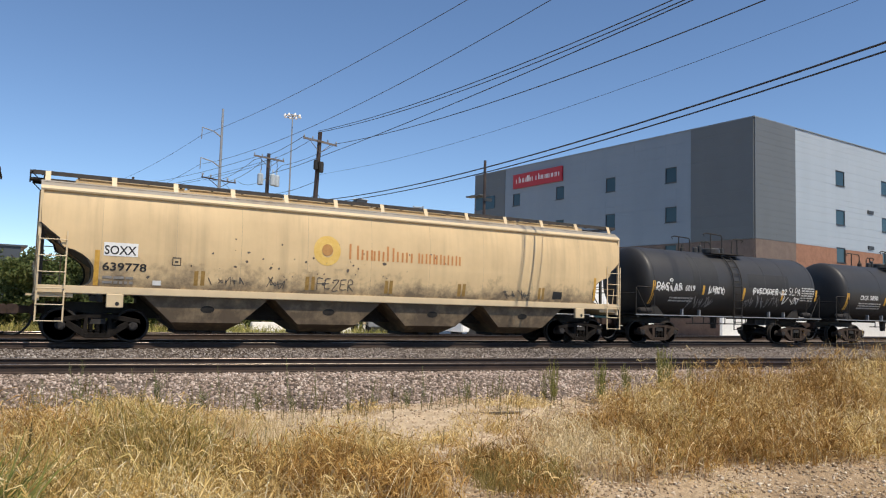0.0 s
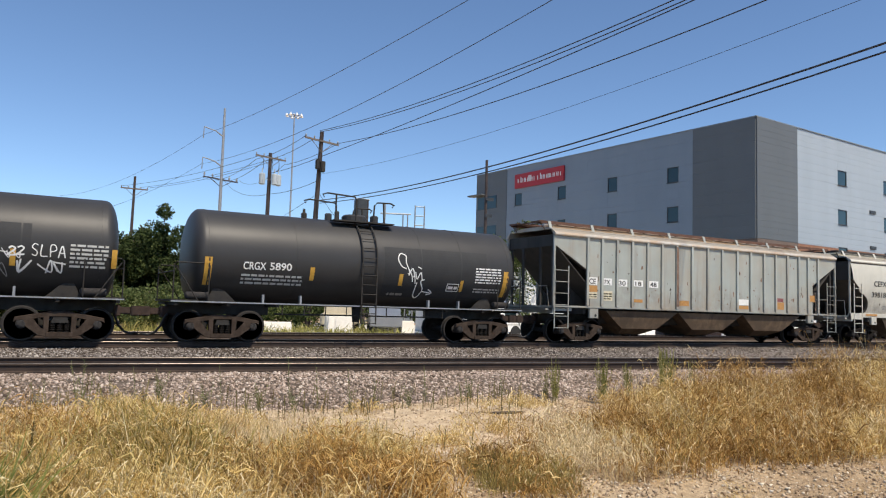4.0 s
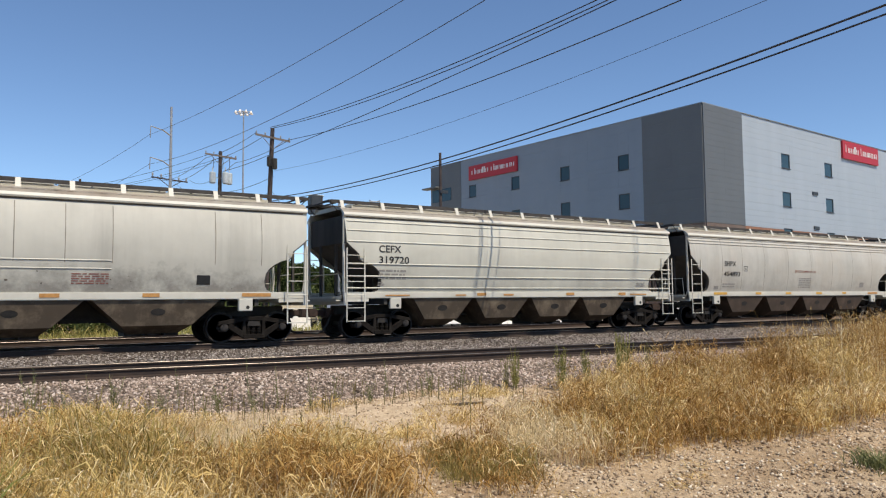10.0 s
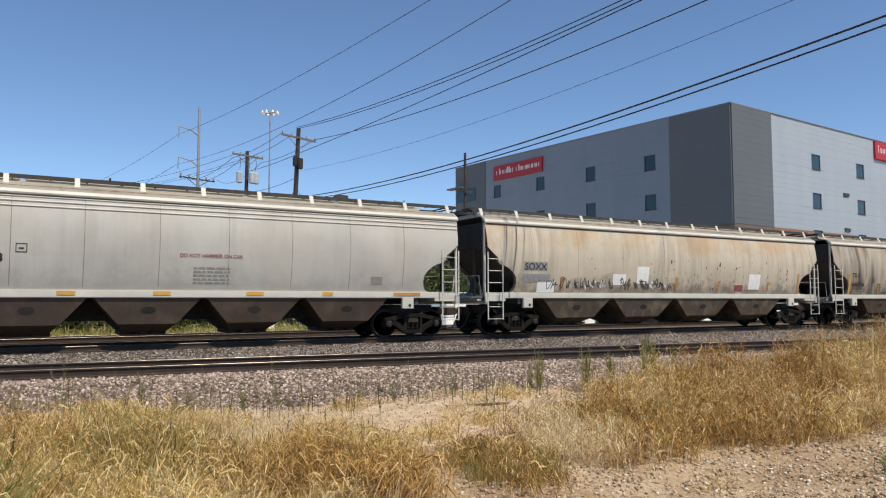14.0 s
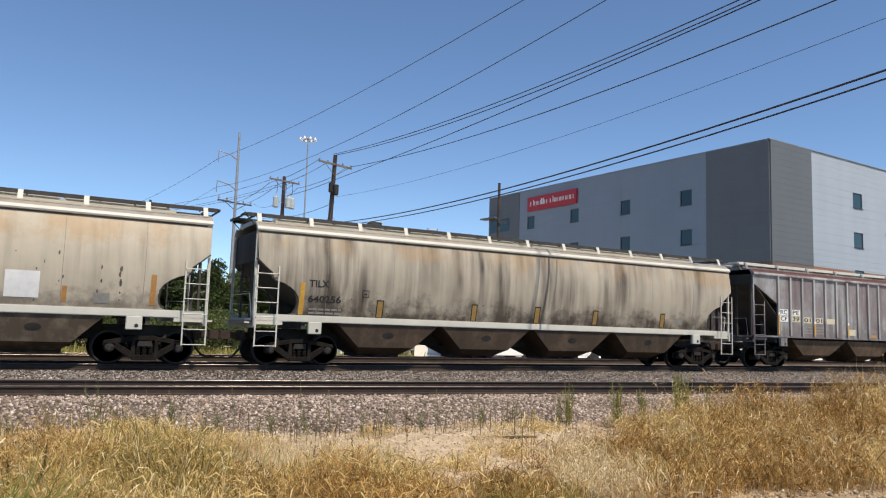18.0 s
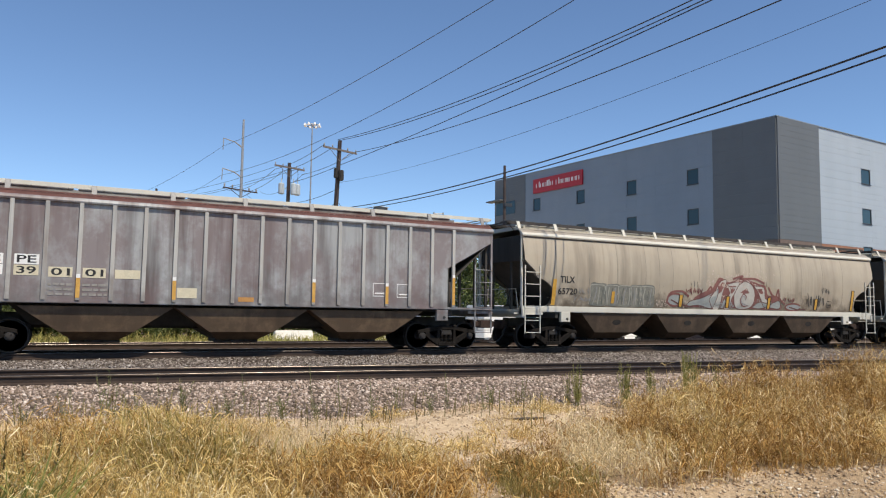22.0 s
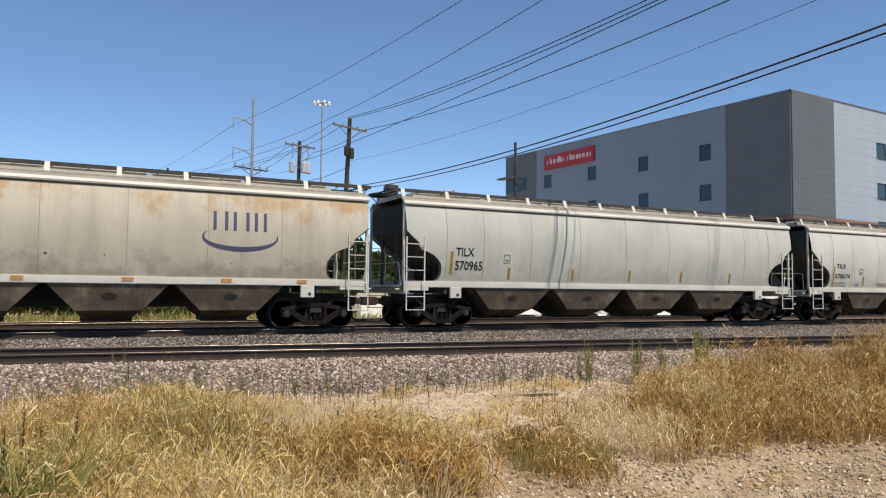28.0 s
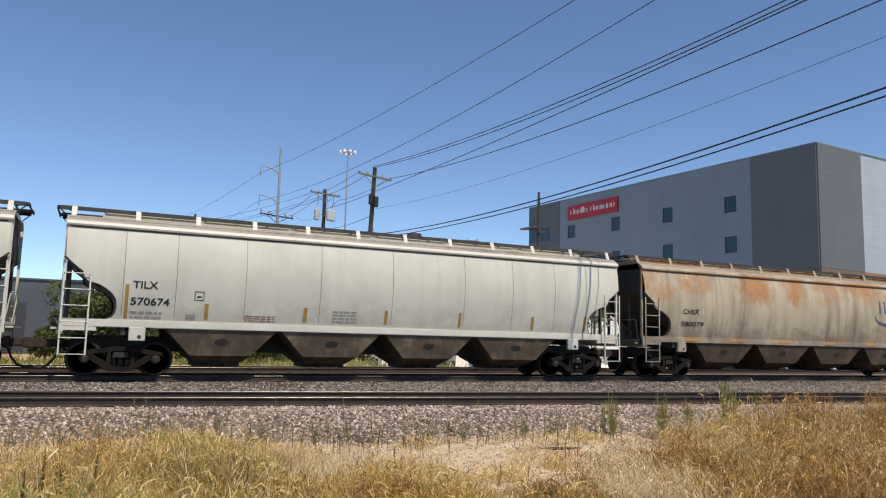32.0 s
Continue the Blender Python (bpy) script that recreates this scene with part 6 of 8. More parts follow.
# light grey car
say(5, "CEFX", 1.71, 2.75, 2.83, 0.27, "black")
say(5, "398180", 1.54, 2.95, 2.29, 0.27, "black")
lines(5, 2.56, 3.45, 1.70, 1.93, 2, "faint")
tape(5, "label", 3.62, 4.13, 1.67, 2.01, "white")
square(5, 4.97, 5.23, 2.54, 2.79)
lines(5, 5.93, 6.62, 1.74, 2.03, 4, "rust")
tape(5, "reflector_tape", 1.20, 2.15, 1.38, 1.51, "orange")
tape(5, "reflector_tape", 4.52, 4.98, 1.39, 1.50, "orange")
tape(5, "reflector_tape", 7.10, 7.56, 1.36, 1.48, "orange")
tape(5, "placard", 16.17, 16.55, 1.72, 1.99, "black")
lines(5, 9.38, 10.21, 1.71, 2.00, 5, "rust")
lines(5, 12.94, 13.85, 1.72, 2.03, 5, "rust")
tape(5, "reflector_tape", 9.68, 10.13, 1.39, 1.51, "orange")
tape(5, "reflector_tape", 12.21, 12.68, 1.37, 1.49, "orange")
tape(5, "reflector_tape", 14.72, 15.17, 1.35, 1.48, "orange")
tape(5, "reflector_tape", 17.49, 18.37, 1.35, 1.50, "orange")
# beaded car
say(6, "CEFX", 1.21, 2.04, 2.80, 0.24, "black")
say(6, "319720", 1.22, 2.35, 2.44, 0.24, "black")
lines(6, 1.23, 2.27, 1.91, 2.27, 3, "faint")
lines(6, 1.22, 1.47, 1.70, 1.84, 3, "faint")
tape(6, "reflector_tape", 1.51, 2.43, 1.32, 1.42, "orange")
tape(6, "reflector_tape", 4.28, 4.73, 1.31, 1.42, "orange")
tape(6, "reflector_tape", 6.37, 6.83, 1.32, 1.44, "orange")
tape(6, "reflector_tape", 12.86, 13.81, 1.32, 1.43, "orange")
lines(6, 13.19, 13.72, 1.70, 1.90, 4, "faint")
# silver grey car
say(7, "SHPX", 2.32, 3.15, 2.66, 0.23, "black")
say(7, "454893", 2.30, 3.47, 2.20, 0.22, "black")
lines(7, 2.28, 3.14, 1.69, 1.91, 2, "faint")
square(7, 3.74, 4.00, 2.45, 2.68)
tape(7, "label", 1.70, 2.01, 1.62, 1.76, "faint")
tape(7, "reflector_tape", 1.69, 2.62, 1.36, 1.48, "yellow")
tape(7, "reflector_tape", 4.70, 5.14, 1.36, 1.48, "yellow")
say(7, "DO NOT HAMMER ON CAR", 7.74, 9.51, 2.44, 0.11, "rust")
lines(7, 8.12, 9.15, 1.68, 2.20, 5, "faint")
tape(7, "label", 13.65, 14.06, 1.73, 1.98, "faint")
tape(7, "reflector_tape", 7.08, 7.53, 1.37, 1.48, "yellow")
tape(7, "reflector_tape", 9.65, 10.17, 1.37, 1.49, "yellow")
tape(7, "reflector_tape", 12.02, 12.37, 1.36, 1.48, "yellow")
tape(7, "reflector_tape", 14.48, 15.47, 1.36, 1.49, "orange")
# stained cream car
tape(8, "grey_patch", 1.63, 2.73, 2.32, 2.63, "grey")
say(8, "SOXX", 1.69, 2.70, 2.33, 0.25, "black")
tape(8, "grey_patch", 1.60, 2.85, 1.89, 2.18, "grey")
lines(8, 1.67, 2.79, 1.92, 2.13, 1, "black")
tape(8, "white_patch", 2.30, 3.12, 1.50, 1.95, "white")
tag(8, 2.74, 3.90, 1.62, 2.09, 4, 0.030, "tag_black", 31)
tag(8, 4.05, 5.98, 1.62, 2.10, 7, 0.033, "tag_black", 32)
tag(8, 6.3, 8.9, 1.62, 2.12, 7, 0.05, "tag_black", 34)
tag(8, 4.3, 5.8, 1.66, 2.02, 4, 0.028, "white", 36)
tag(8, 7.9, 9.0, 1.66, 2.0, 4, 0.026, "white", 37)
tag(8, 9.03, 9.51, 1.51, 1.98, 3, 0.018, "tag_black", 35)
tape(8, "white_patch", 5.99, 6.68, 1.82, 2.25, "white")
tape(8, "white_patch", 7.27, 7.92, 1.89, 2.57, "white")
tape(8, "reflector_tape", 3.41, 3.54, 1.60, 2.12, "orange")
tape(8, "reflector_tape", 6.80, 6.95, 1.61, 2.04, "orange")
tape(8, "reflector_tape", 9.47, 9.61, 1.60, 2.14, "orange")
tape(8, "white_patch", 14.12, 14.90, 1.70, 2.38, "white")
tape(8, "label", 13.20, 13.75, 1.62, 1.89, "maroon")
tape(8, "label", 16.17, 16.57, 1.63, 1.89, "faint")
tape(8, "reflector_tape", 12.09, 12.20, 1.60, 2.05, "orange")
tape(8, "reflector_tape", 15.42, 15.54, 1.62, 2.04, "orange")
tape(8, "reflector_tape", 17.58, 17.72, 1.62, 2.45, "orange")
# soot-streaked car
say(9, "TILX", 1.63, 2.26, 2.37, 0.21, "black")
say(9, "640256", 1.63, 2.68, 1.91, 0.21, "black")
square(9, 3.36, 3.59, 2.13, 2.35)
lines(9, 1.68, 2.71, 1.54, 1.76, 2, "faint")
tape(9, "reflector_tape", 1.36, 1.51, 1.53, 2.48, "yellow")
tape(9, "reflector_tape", 3.91, 4.09, 1.53, 2.03, "yellow")
tape(9, "reflector_tape", 7.38, 7.54, 1.54, 2.05, "yellow")
tape(9, "reflector_tape", 9.96, 10.14, 1.55, 2.07, "yellow")
tape(9, "reflector_tape", 12.58, 12.76, 1.57, 2.05, "yellow")
tape(9, "reflector_tape", 15.92, 16.10, 1.56, 2.06, "yellow")
tape(9, "label", 16.71, 17.06, 1.69, 1.92, "faint")
# faded ribbed car
square(10, 12.26, 12.72, 1.70, 2.12)
square(10, 13.08, 13.55, 1.68, 2.11)
# graffiti car
say(11, "TILX", 1.58, 2.23, 2.36, 0.23, "black")
say(11, "65720", 1.52, 2.37, 1.94, 0.23, "black")
tape(11, "reflector_tape", 1.27, 1.43, 1.55, 2.48, "yellow")
# emblem car
say(12, "CHSX", 1.83, 2.66, 2.39, 0.22, "black")
say(12, "580597", 1.82, 2.88, 1.96, 0.22, "black")
square(12, 3.69, 3.95, 2.16, 2.41)
# light grey and pale cars
say(13, "TILX", 1.84, 2.53, 2.34, 0.28, "black")
say(13, "570965", 1.83, 2.87, 1.88, 0.31, "black")
tape(13, "reflector_tape", 1.64, 1.75, 1.73, 2.49, "ochre")
square(13, 3.69, 3.94, 2.15, 2.44)
say(14, "TILX", 1.72, 2.36, 2.36, 0.20, "black")
say(14, "570674", 1.69, 2.68, 1.91, 0.21, "black")
square(14, 3.32, 3.58, 2.10, 2.35)
lines(14, 1.69, 2.50, 1.53, 1.78, 2, "faint")
lines(14, 4.73, 5.60, 1.55, 1.75, 3, "rust")
lines(14, 7.31, 8.08, 1.59, 1.99, 4, "faint")
tape(14, "label", 3.12, 3.38, 1.55, 1.71, "faint")
tape(14, "reflector_tape", 1.54, 1.63, 1.54, 2.45, "ochre")
tape(14, "reflector_tape", 3.61, 3.72, 1.57, 2.02, "ochre")
tape(14, "reflector_tape", 6.42, 6.54, 1.60, 2.02, "ochre")
tape(14, "reflector_tape", 8.97, 9.08, 1.61, 2.04, "ochre")
tape(14, "reflector_tape", 11.53, 11.63, 1.59, 2.06, "ochre")
tape(14, "reflector_tape", 14.28, 14.39, 1.58, 2.03, "ochre")
tape(14, "reflector_tape", 16.43, 16.54, 1.59, 2.11, "ochre")
# rusting car
say(15, "CHSX", 1.87, 2.66, 2.37, 0.19, "black")
say(15, "580079", 1.81, 2.93, 1.91, 0.19, "black")
# emblem of the cream car: a sun and bars for its brand lettering
car, y_of = CARS[1]
outline(car, "sun_emblem", [ring(7.82, 2.84, 0.31, 0.33, 0.24, 0.26)], PAINT["sun"], y_of, 0.008, label="faded yellow sun emblem ring")
outline(car, "sun_emblem", [ring(7.82, 2.86, 0.09, 0.09, 0.175, 0.175)], PAINT["orange"], y_of, 0.011, label="orange sun emblem centre")
x = 8.53
for i, (w, h) in enumerate(((0.34, 0.48), (0.25, 0.33), (0.18, 0.33), (0.24, 0.33), (0.28, 0.48), (0.26, 0.33), (0.26, 0.33), (0, 0), (0.2, 0.33), (0.22, 0.33), (0.18, 0.33), (0.22, 0.33), (0.24, 0.33), (0.22, 0.33))):
    if w:
        # each sign of the brand name stands as a pair of plain bars
        outline(car, "brand_shape", [quad(x + 0.01, x + 0.075, 2.62, 2.62 + h), quad(x + w - 0.075, x + w - 0.01, 2.62, 2.62 + h * 0.92)], PAINT["ember"], y_of, 0.008)
    x += w + (0.07 if w else 0.12)
# flaked spots and scuffs
for key, count, mid, spread, lo_, hi_, seed in ((1, 46, 7.6, 1.9, 1.75, 3.05, 31), (8, 90, 12.5, 3.6, 1.65, 2.9, 32), (9, 40, 9.5, 5.0, 1.6, 2.1, 33), (12, 30, 8.0, 4.5, 1.65, 2.2, 34), (5, 36, 8.0, 5.0, 1.6, 2.1, 35), (15, 36, 8.0, 4.0, 1.6, 2.6, 36)):
    rg = random.Random(seed)
    car, y_of = CARS[key]
    for i in range(count):
        cx, cz, r = min(max(rg.gauss(mid, spread), 2.3), car_len(key) - 2.3), rg.uniform(lo_, hi_), rg.uniform(0.012, 0.045 if key == 1 else 0.03)
        if i % 6 == 0:
            r *= 1.8
        tall = rg.uniform(0.8, 3.2) if key == 8 else 1.0
        pts = [(cx + r * rg.uniform(0.5, 1.3) * math.cos(q), cz + r * tall * rg.uniform(0.5, 1.1) * math.sin(q)) for q in np.linspace(0, 5.4, 7)]
        outline(car, "flaked_spot", [(pts, [tuple(range(7))])], PAINT["soot"], y_of, 0.0066)
# rust scrapes between the stakes of the grey ribbed car
rg = random.Random(44)
car, y_of = CARS[4]
for i in range(64):
    k = rg.randrange(len(RIBS_A) - 1)
    x, z, w, h = rg.uniform(RIBS_A[k] + 0.12, RIBS_A[k + 1] - 0.14), rg.choice((rg.uniform(1.5, 2.5), rg.uniform(1.5, 3.6))), rg.uniform(0.015, 0.07), rg.uniform(0.03, 0.16)
    pts = [(x + w * rg.uniform(0.4, 1.1) * math.cos(q), z + h * rg.uniform(0.3, 1.0) * math.sin(q)) for q in np.linspace(0, 5.4, 7)]
    outline(car, "rust_scrape", [(pts, [tuple(range(7))])], PAINT[rg.choice(("rust_brown", "rust_brown", "soot"))], y_of, 0.0066)
for x, w in ((6.2, 0.10), (3.8, 0.04)):
    outline(car, "rust_run", [quad(x + 0.055, x + 0.055 + w, 1.5, 3.85, 8)], PAINT["rust_brown"], y_of, 0.006)
outline(car, "rust_run", [quad(6.155, 6.245, 1.5, 3.9, 8)], PAINT["rust_brown"], y_of, 0.079)
for x, z in ((13.2, 2.5), (13.95, 2.75), (14.1, 2.6), (5.85, 2.1), (9.4, 1.95), (11.2, 2.0)):
    outline(car, "scratch", [stroke([(x + 0.05, z), (x, z - 0.25), (x - 0.04, z - 0.5)], 0.022)], PAINT["soot"], y_of, 0.007)
# emblem of the cars with the blue swoosh
for key, x0, zb in ((12, 13.05, 2.85), (15, 13.0, 2.8)):
    car, y_of = CARS[key]
    for dx in (0.08, 0.4, 0.64, 1.0, 1.24, 1.5):
        outline(car, "emblem_shape", [quad(x0 + dx, x0 + dx + 0.09, zb, zb + 0.54)], M["blue"], y_of, 0.008)
    outline(car, "swoosh", [ring(x0 + 0.86, zb - 0.18, 1.05, 0.34, 0.015, 0.14, 2.7, 6.5)], M["blue"], y_of, 0.009, label="blue swoosh below the emblem")
# graffiti piece: a red cloud, silver interlocking shapes with red outlines, and a grey-green block beside it
car, y_of = CARS[11]
rg = random.Random(5)


def blot(pts, mat, off, jit=0.05, name="graffiti_fill"):
    """A sprayed patch with an uneven rim."""
    rim = [(x + rg.uniform(-jit, jit), max(1.545, z + rg.uniform(-jit, jit))) for x, z in pts]
    edge = curve_through(rim + rim[:1], 3)[:-1]
    cx, cz = sum(p[0] for p in edge) / len(edge), sum(p[1] for p in edge) / len(edge)
    vs = edge + [(cx, cz)]
    k = len(edge)
    outline(car, name, [(vs, [(i, (i + 1) % k, k) for i in range(k)])], PAINT[mat], y_of, off)
    return rim


def mist(cx, cz, rx, rz, mat, count, seed, off=0.0058):
    """Thin overspray: many small specks that thin out from the middle."""
    rq = random.Random(seed)
    loops = []
    for i in range(count):
        x, z, r = rq.gauss(cx, rx), rq.gauss(cz, rz), rq.uniform(0.012, 0.04)
        if 1.55 + r < z < 3.8:
            loops.append(([(x + r * rq.uniform(0.6, 1.2) * math.cos(q), z + r * rq.uniform(0.6, 1.2) * math.sin(q)) for q in (0, 1.05, 2.1, 3.14, 4.2, 5.25)], [tuple(range(6))]))
    outline(car, "overspray", loops, PAINT[mat], y_of, off)["kind"] = "stuff"


def sprayed(pts, w, mat, off, per=5):
    outline(car, "graffiti_stroke", [stroke(curve_through(pts, per), w)], PAINT[mat], y_of, off)


mist(9.6, 2.45, 0.5, 0.22, "pink", 260, 71)
mist(11.1, 2.75, 0.6, 0.16, "pink", 260, 72)
mist(7.0, 1.65, 0.5, 0.1, "pink", 200, 73)
mist(4.5, 1.75, 1.2, 0.25, "haze", 300, 76)
# red ground of the piece
blot([(7.95, 1.57), (8.2, 1.95), (8.75, 2.2), (9.25, 2.35), (9.55, 2.72), (10.1, 2.66), (10.75, 2.84), (11.3, 2.74), (12.0, 2.62), (12.3, 2.5), (12.45, 2.15), (12.85, 2.0), (13.1, 2.15), (13.25, 1.9), (13.3, 1.57), (11.0, 1.56)], "crimson", 0.0072, 0.03)
LETTERS = [("fade", [(9.12, 1.9), (9.35, 2.25), (9.62, 2.6), (9.86, 2.62), (9.7, 2.2), (9.62, 1.6), (9.35, 1.6)]),
           ("sky", [(7.95, 1.6), (8.15, 1.82), (8.6, 1.95), (9.1, 2.15), (9.38, 2.3), (9.3, 1.9), (9.1, 1.6), (8.5, 1.68)]),
           ("fade", [(10.05, 2.5), (10.6, 2.6), (10.42, 2.2), (10.3, 1.95), (10.25, 1.6), (9.95, 1.6), (10.1, 2.0), (10.22, 2.3)]),
           ("fade", [(10.55, 2.1), (10.7, 2.45), (11.05, 2.62), (11.4, 2.5), (11.55, 2.1), (11.45, 1.7), (11.0, 1.58), (10.65, 1.7)]),
           ("fade", [(11.68, 2.5), (12.15, 2.42), (12.3, 2.05), (12.65, 1.85), (12.3, 1.7), (12.05, 2.0), (11.9, 2.25)]),
           ("sky", [(11.75, 1.62), (12.1, 1.85), (12.6, 1.8), (13.05, 1.9), (13.12, 1.6), (12.5, 1.66), (12.1, 1.58)]),
           ("sky", [(9.75, 1.6), (9.86, 1.9), (9.95, 1.85), (9.92, 1.6)])]
for i, (fill, pts) in enumerate(LETTERS):
    mx, mz = sum(p[0] for p in pts) / len(pts), sum(p[1] for p in pts) / len(pts)
    pts = [(mx + (x - mx) * 1.22, mz + (z - mz) * 1.1) for x, z in pts]
    rim = blot(pts, fill, 0.0086 + 0.0007 * (i % 3), 0.02)
    sprayed(rim + rim[:1], 0.028, "dark_red", 0.0112 + 0.0006 * (i % 3), 4)
    cx, cz = sum(p[0] for p in pts) / len(pts), min(p[1] for p in pts) + 0.14
    mist(cx, cz, 0.16, 0.06, "sky", 50, 80 + i, 0.0108)
for k in range(2):
    sprayed([(11.3 - 0.12 * k, 1.7 + 0.06 * k), (11.0, 1.68 + 0.1 * k), (10.82 + 0.06 * k, 1.92), (10.95, 2.16 - 0.08 * k), (11.15 - 0.04 * k, 2.08 - 0.06 * k), (11.12, 1.92)], 0.045 - 0.015 * k, ("crimson", "grey")[k], 0.0135 + 0.0008 * k)
for x0, x1, z in ((10.15, 10.5, 2.46), (11.78, 12.08, 2.38)):
    sprayed([(x0, z), (x1, z + 0.02)], 0.05, "crimson", 0.0135)
    sprayed([((x0 + x1) / 2, z), ((x0 + x1) / 2 - 0.05, z - 0.2)], 0.04, "crimson", 0.0141)
# curls at both ends
for cx, cz, rx, rz, ext in ((7.17, 1.86, 0.40, 0.24, 0.6), (14.15, 1.68, 0.5, 0.15, 0.3)):
    blot([(cx + rx * math.cos(q), cz + rz * math.sin(q)) for q in np.linspace(0, 5.6, 9)], "sky", 0.008, 0.015)
    sprayed([(cx + rx * math.cos(q), cz + rz * math.sin(q)) for q in np.linspace(0.5, 6.0, 9)], 0.075, "crimson", 0.0112)
    sprayed([(cx - rx * 0.5, cz), (cx, cz - rz * 0.3), (cx + rx * 0.7, cz - rz * 0.7), (cx + rx + ext, 1.6)], 0.05, "dark_red", 0.0126)
for pts in ([(12.45, 2.5), (12.7, 2.2), (12.95, 2.12), (13.08, 2.42), (13.2, 2.05), (13.6, 1.8)], [(8.3, 1.95), (8.75, 2.12), (9.05, 2.42), (9.15, 2.3), (9.5, 2.75), (9.75, 2.72)], [(10.3, 2.78), (10.9, 2.92), (10.75, 2.8), (11.6, 2.82), (12.2, 2.64)], [(6.75, 1.72), (6.9, 2.12), (7.5, 2.2), (7.9, 2.0)]):
    sprayed(pts, 0.085, "crimson", 0.0145)
tag(11, 7.72, 8.6, 2.08, 2.36, 5, 0.034, "crimson", 51)
tag(11, 13.4, 14.2, 1.88, 2.1, 5, 0.03, "crimson", 52)
for x, z in ((7.95, 2.58), (8.12, 2.62), (8.3, 2.6), (12.15, 2.75), (12.3, 2.72), (13.2, 2.3)):
    sprayed([(x, z), (x + 0.03, z - 0.12), (x + 0.02, z - 0.22)], 0.02, "tag_black", 0.0112)
# grey block beside it
for i, (x, w) in enumerate(((2.98, 0.72), (3.72, 0.6), (4.32, 0.62), (4.92, 0.5), (5.4, 0.68))):
    rim = blot([(x, 1.57), (x + w, 1.57), (x + w * 0.96, 1.95), (x + w, 2.32), (x + w * 0.5, 2.36), (x - 0.02, 2.34), (x + 0.05, 1.9)], "teal", 0.0075 + 0.0007 * (i % 2), 0.035)
    sprayed(rim + rim[:1], 0.02, "dark_spray", 0.0100, 4)
    sprayed([(x + (0.05 if i % 2 else -0.03), 1.62), (x + 0.02, 2.0), (x - 0.02, 2.3), (x + w * 0.55, 2.33), (x + w * 0.92, 2.28), (x + w * 0.9, 1.98)], 0.03, "pale_spray", 0.0108 + 0.0006 * (i % 2), 4)
    for k in range(3):
        q = x + w * (0.25 + 0.25 * k)
        sprayed([(q + rg.uniform(-0.05, 0.05), 1.62), (q + rg.uniform(-0.08, 0.08), 1.9), (q + rg.uniform(-0.1, 0.1), 2.25)], rg.uniform(0.03, 0.07), ("grey", "pale_spray", "dark_spray")[(i + k) % 3], 0.012 + 0.0007 * k)
tag(11, 2.4, 2.95, 1.95, 2.22, 3, 0.024, "faint", 53)
tag(11, 2.2, 3.0, 1.7, 1.95, 3, 0.02, "grey", 54)
tag(11, 15.0, 16.2, 1.62, 2.35, 6, 0.03, "tag_black", 55)
tag(11, 15.95, 16.5, 2.25, 2.6, 3, 0.022, "tag_black", 57)
square(11, 16.35, 16.68, 1.72, 1.98)
outline(car, "tape_backing", [quad(18.02, 18.24, 1.56, 2.5, 7)], PAINT["black"], y_of, 0.0150)
outline(car, "reflector_tape", [quad(18.06, 18.2, 1.58, 2.48, 7)], PAINT["yellow"], y_of, 0.0165)
outline(car, "reflector_tape", [quad(3.98, 4.12, 1.66, 2.1, 5)], PAINT["yellow"], y_of, 0.0165)
for x in (7.42, 10.02, 12.5, 15.55):
    outline(car, "tape_backing", [quad(x - 0.05, x + 0.19, 1.58, 2.07, 5)], PAINT["black"], y_of, 0.0150)
    outline(car, "reflector_tape", [quad(x, x + 0.14, 1.6, 2.05, 5)], PAINT["yellow"], y_of, 0.0165)
# numbers of the faded ribbed car
for x, z, s_, p_ in ((1.66, 2.3, "RC", "white"), (2.46, 2.3, "PE", "white"), (1.66, 2.02, "CF", "white"), (2.46, 2.02, "39", "cream"), (3.24, 2.0, "01", "cream"), (4.04, 2.0, "01", "cream")):
    tape(10, "number_patch", x, x + 0.56, z, z + 0.26, p_)
    say(10, s_, x + 0.06, x + 0.5, z + 0.04, 0.19, "black")
tape(10, "number_patch", 4.82, 5.45, 2.0, 2.24, "cream")
tape(10, "number_patch", 6.42, 6.95, 1.52, 1.8, "cream")
lines(10, 3.25, 3.85, 1.5, 1.88, 3, "faint")
lines(10, 4.05, 4.65, 1.5, 1.88, 3, "faint")
tape(10, "orange_patch", 8.1, 8.55, 1.45, 1.58, "orange")
for x, h in ((1.50, 0.85), (3.89, 0.52), (6.28, 0.52), (10.27, 0.6), (12.66, 0.55), (15.05, 0.9)):
    tape(10, "orange_patch", x, x + 0.1, 1.47, 1.47 + h, "amber")
    tape(10, "white_patch", x, x + 0.1, 1.47 + h, 1.57 + h, "white")
seams(1, (1.5, 3.4, 5.2, 7.2, 9.3, 11.4, 13.5, 15.6, 17.7), 1.7, 3.9, 0.005)
# shade of the top chords painted as a dark line below them, and the repainted panels of the tanks
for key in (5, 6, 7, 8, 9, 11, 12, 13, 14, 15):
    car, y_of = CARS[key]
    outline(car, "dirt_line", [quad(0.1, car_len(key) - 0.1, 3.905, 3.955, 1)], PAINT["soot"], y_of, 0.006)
car, y_of = CARS[2]
outline(car, "repainted_panel", [quad(3.2, 4.7, 2.15, 3.6, 16)], PAINT["flat_black"], y_of, 0.004)
outline(car, "repainted_panel", [quad(6.6, 9.3, 2.45, 3.05, 10)], PAINT["flat_black"], y_of, 0.004)
car, y_of = CARS[3]
outline(car, "repainted_panel", [quad(6.5, 10.4, 1.5, 3.1, 18)], PAINT["flat_black"], y_of, 0.004)
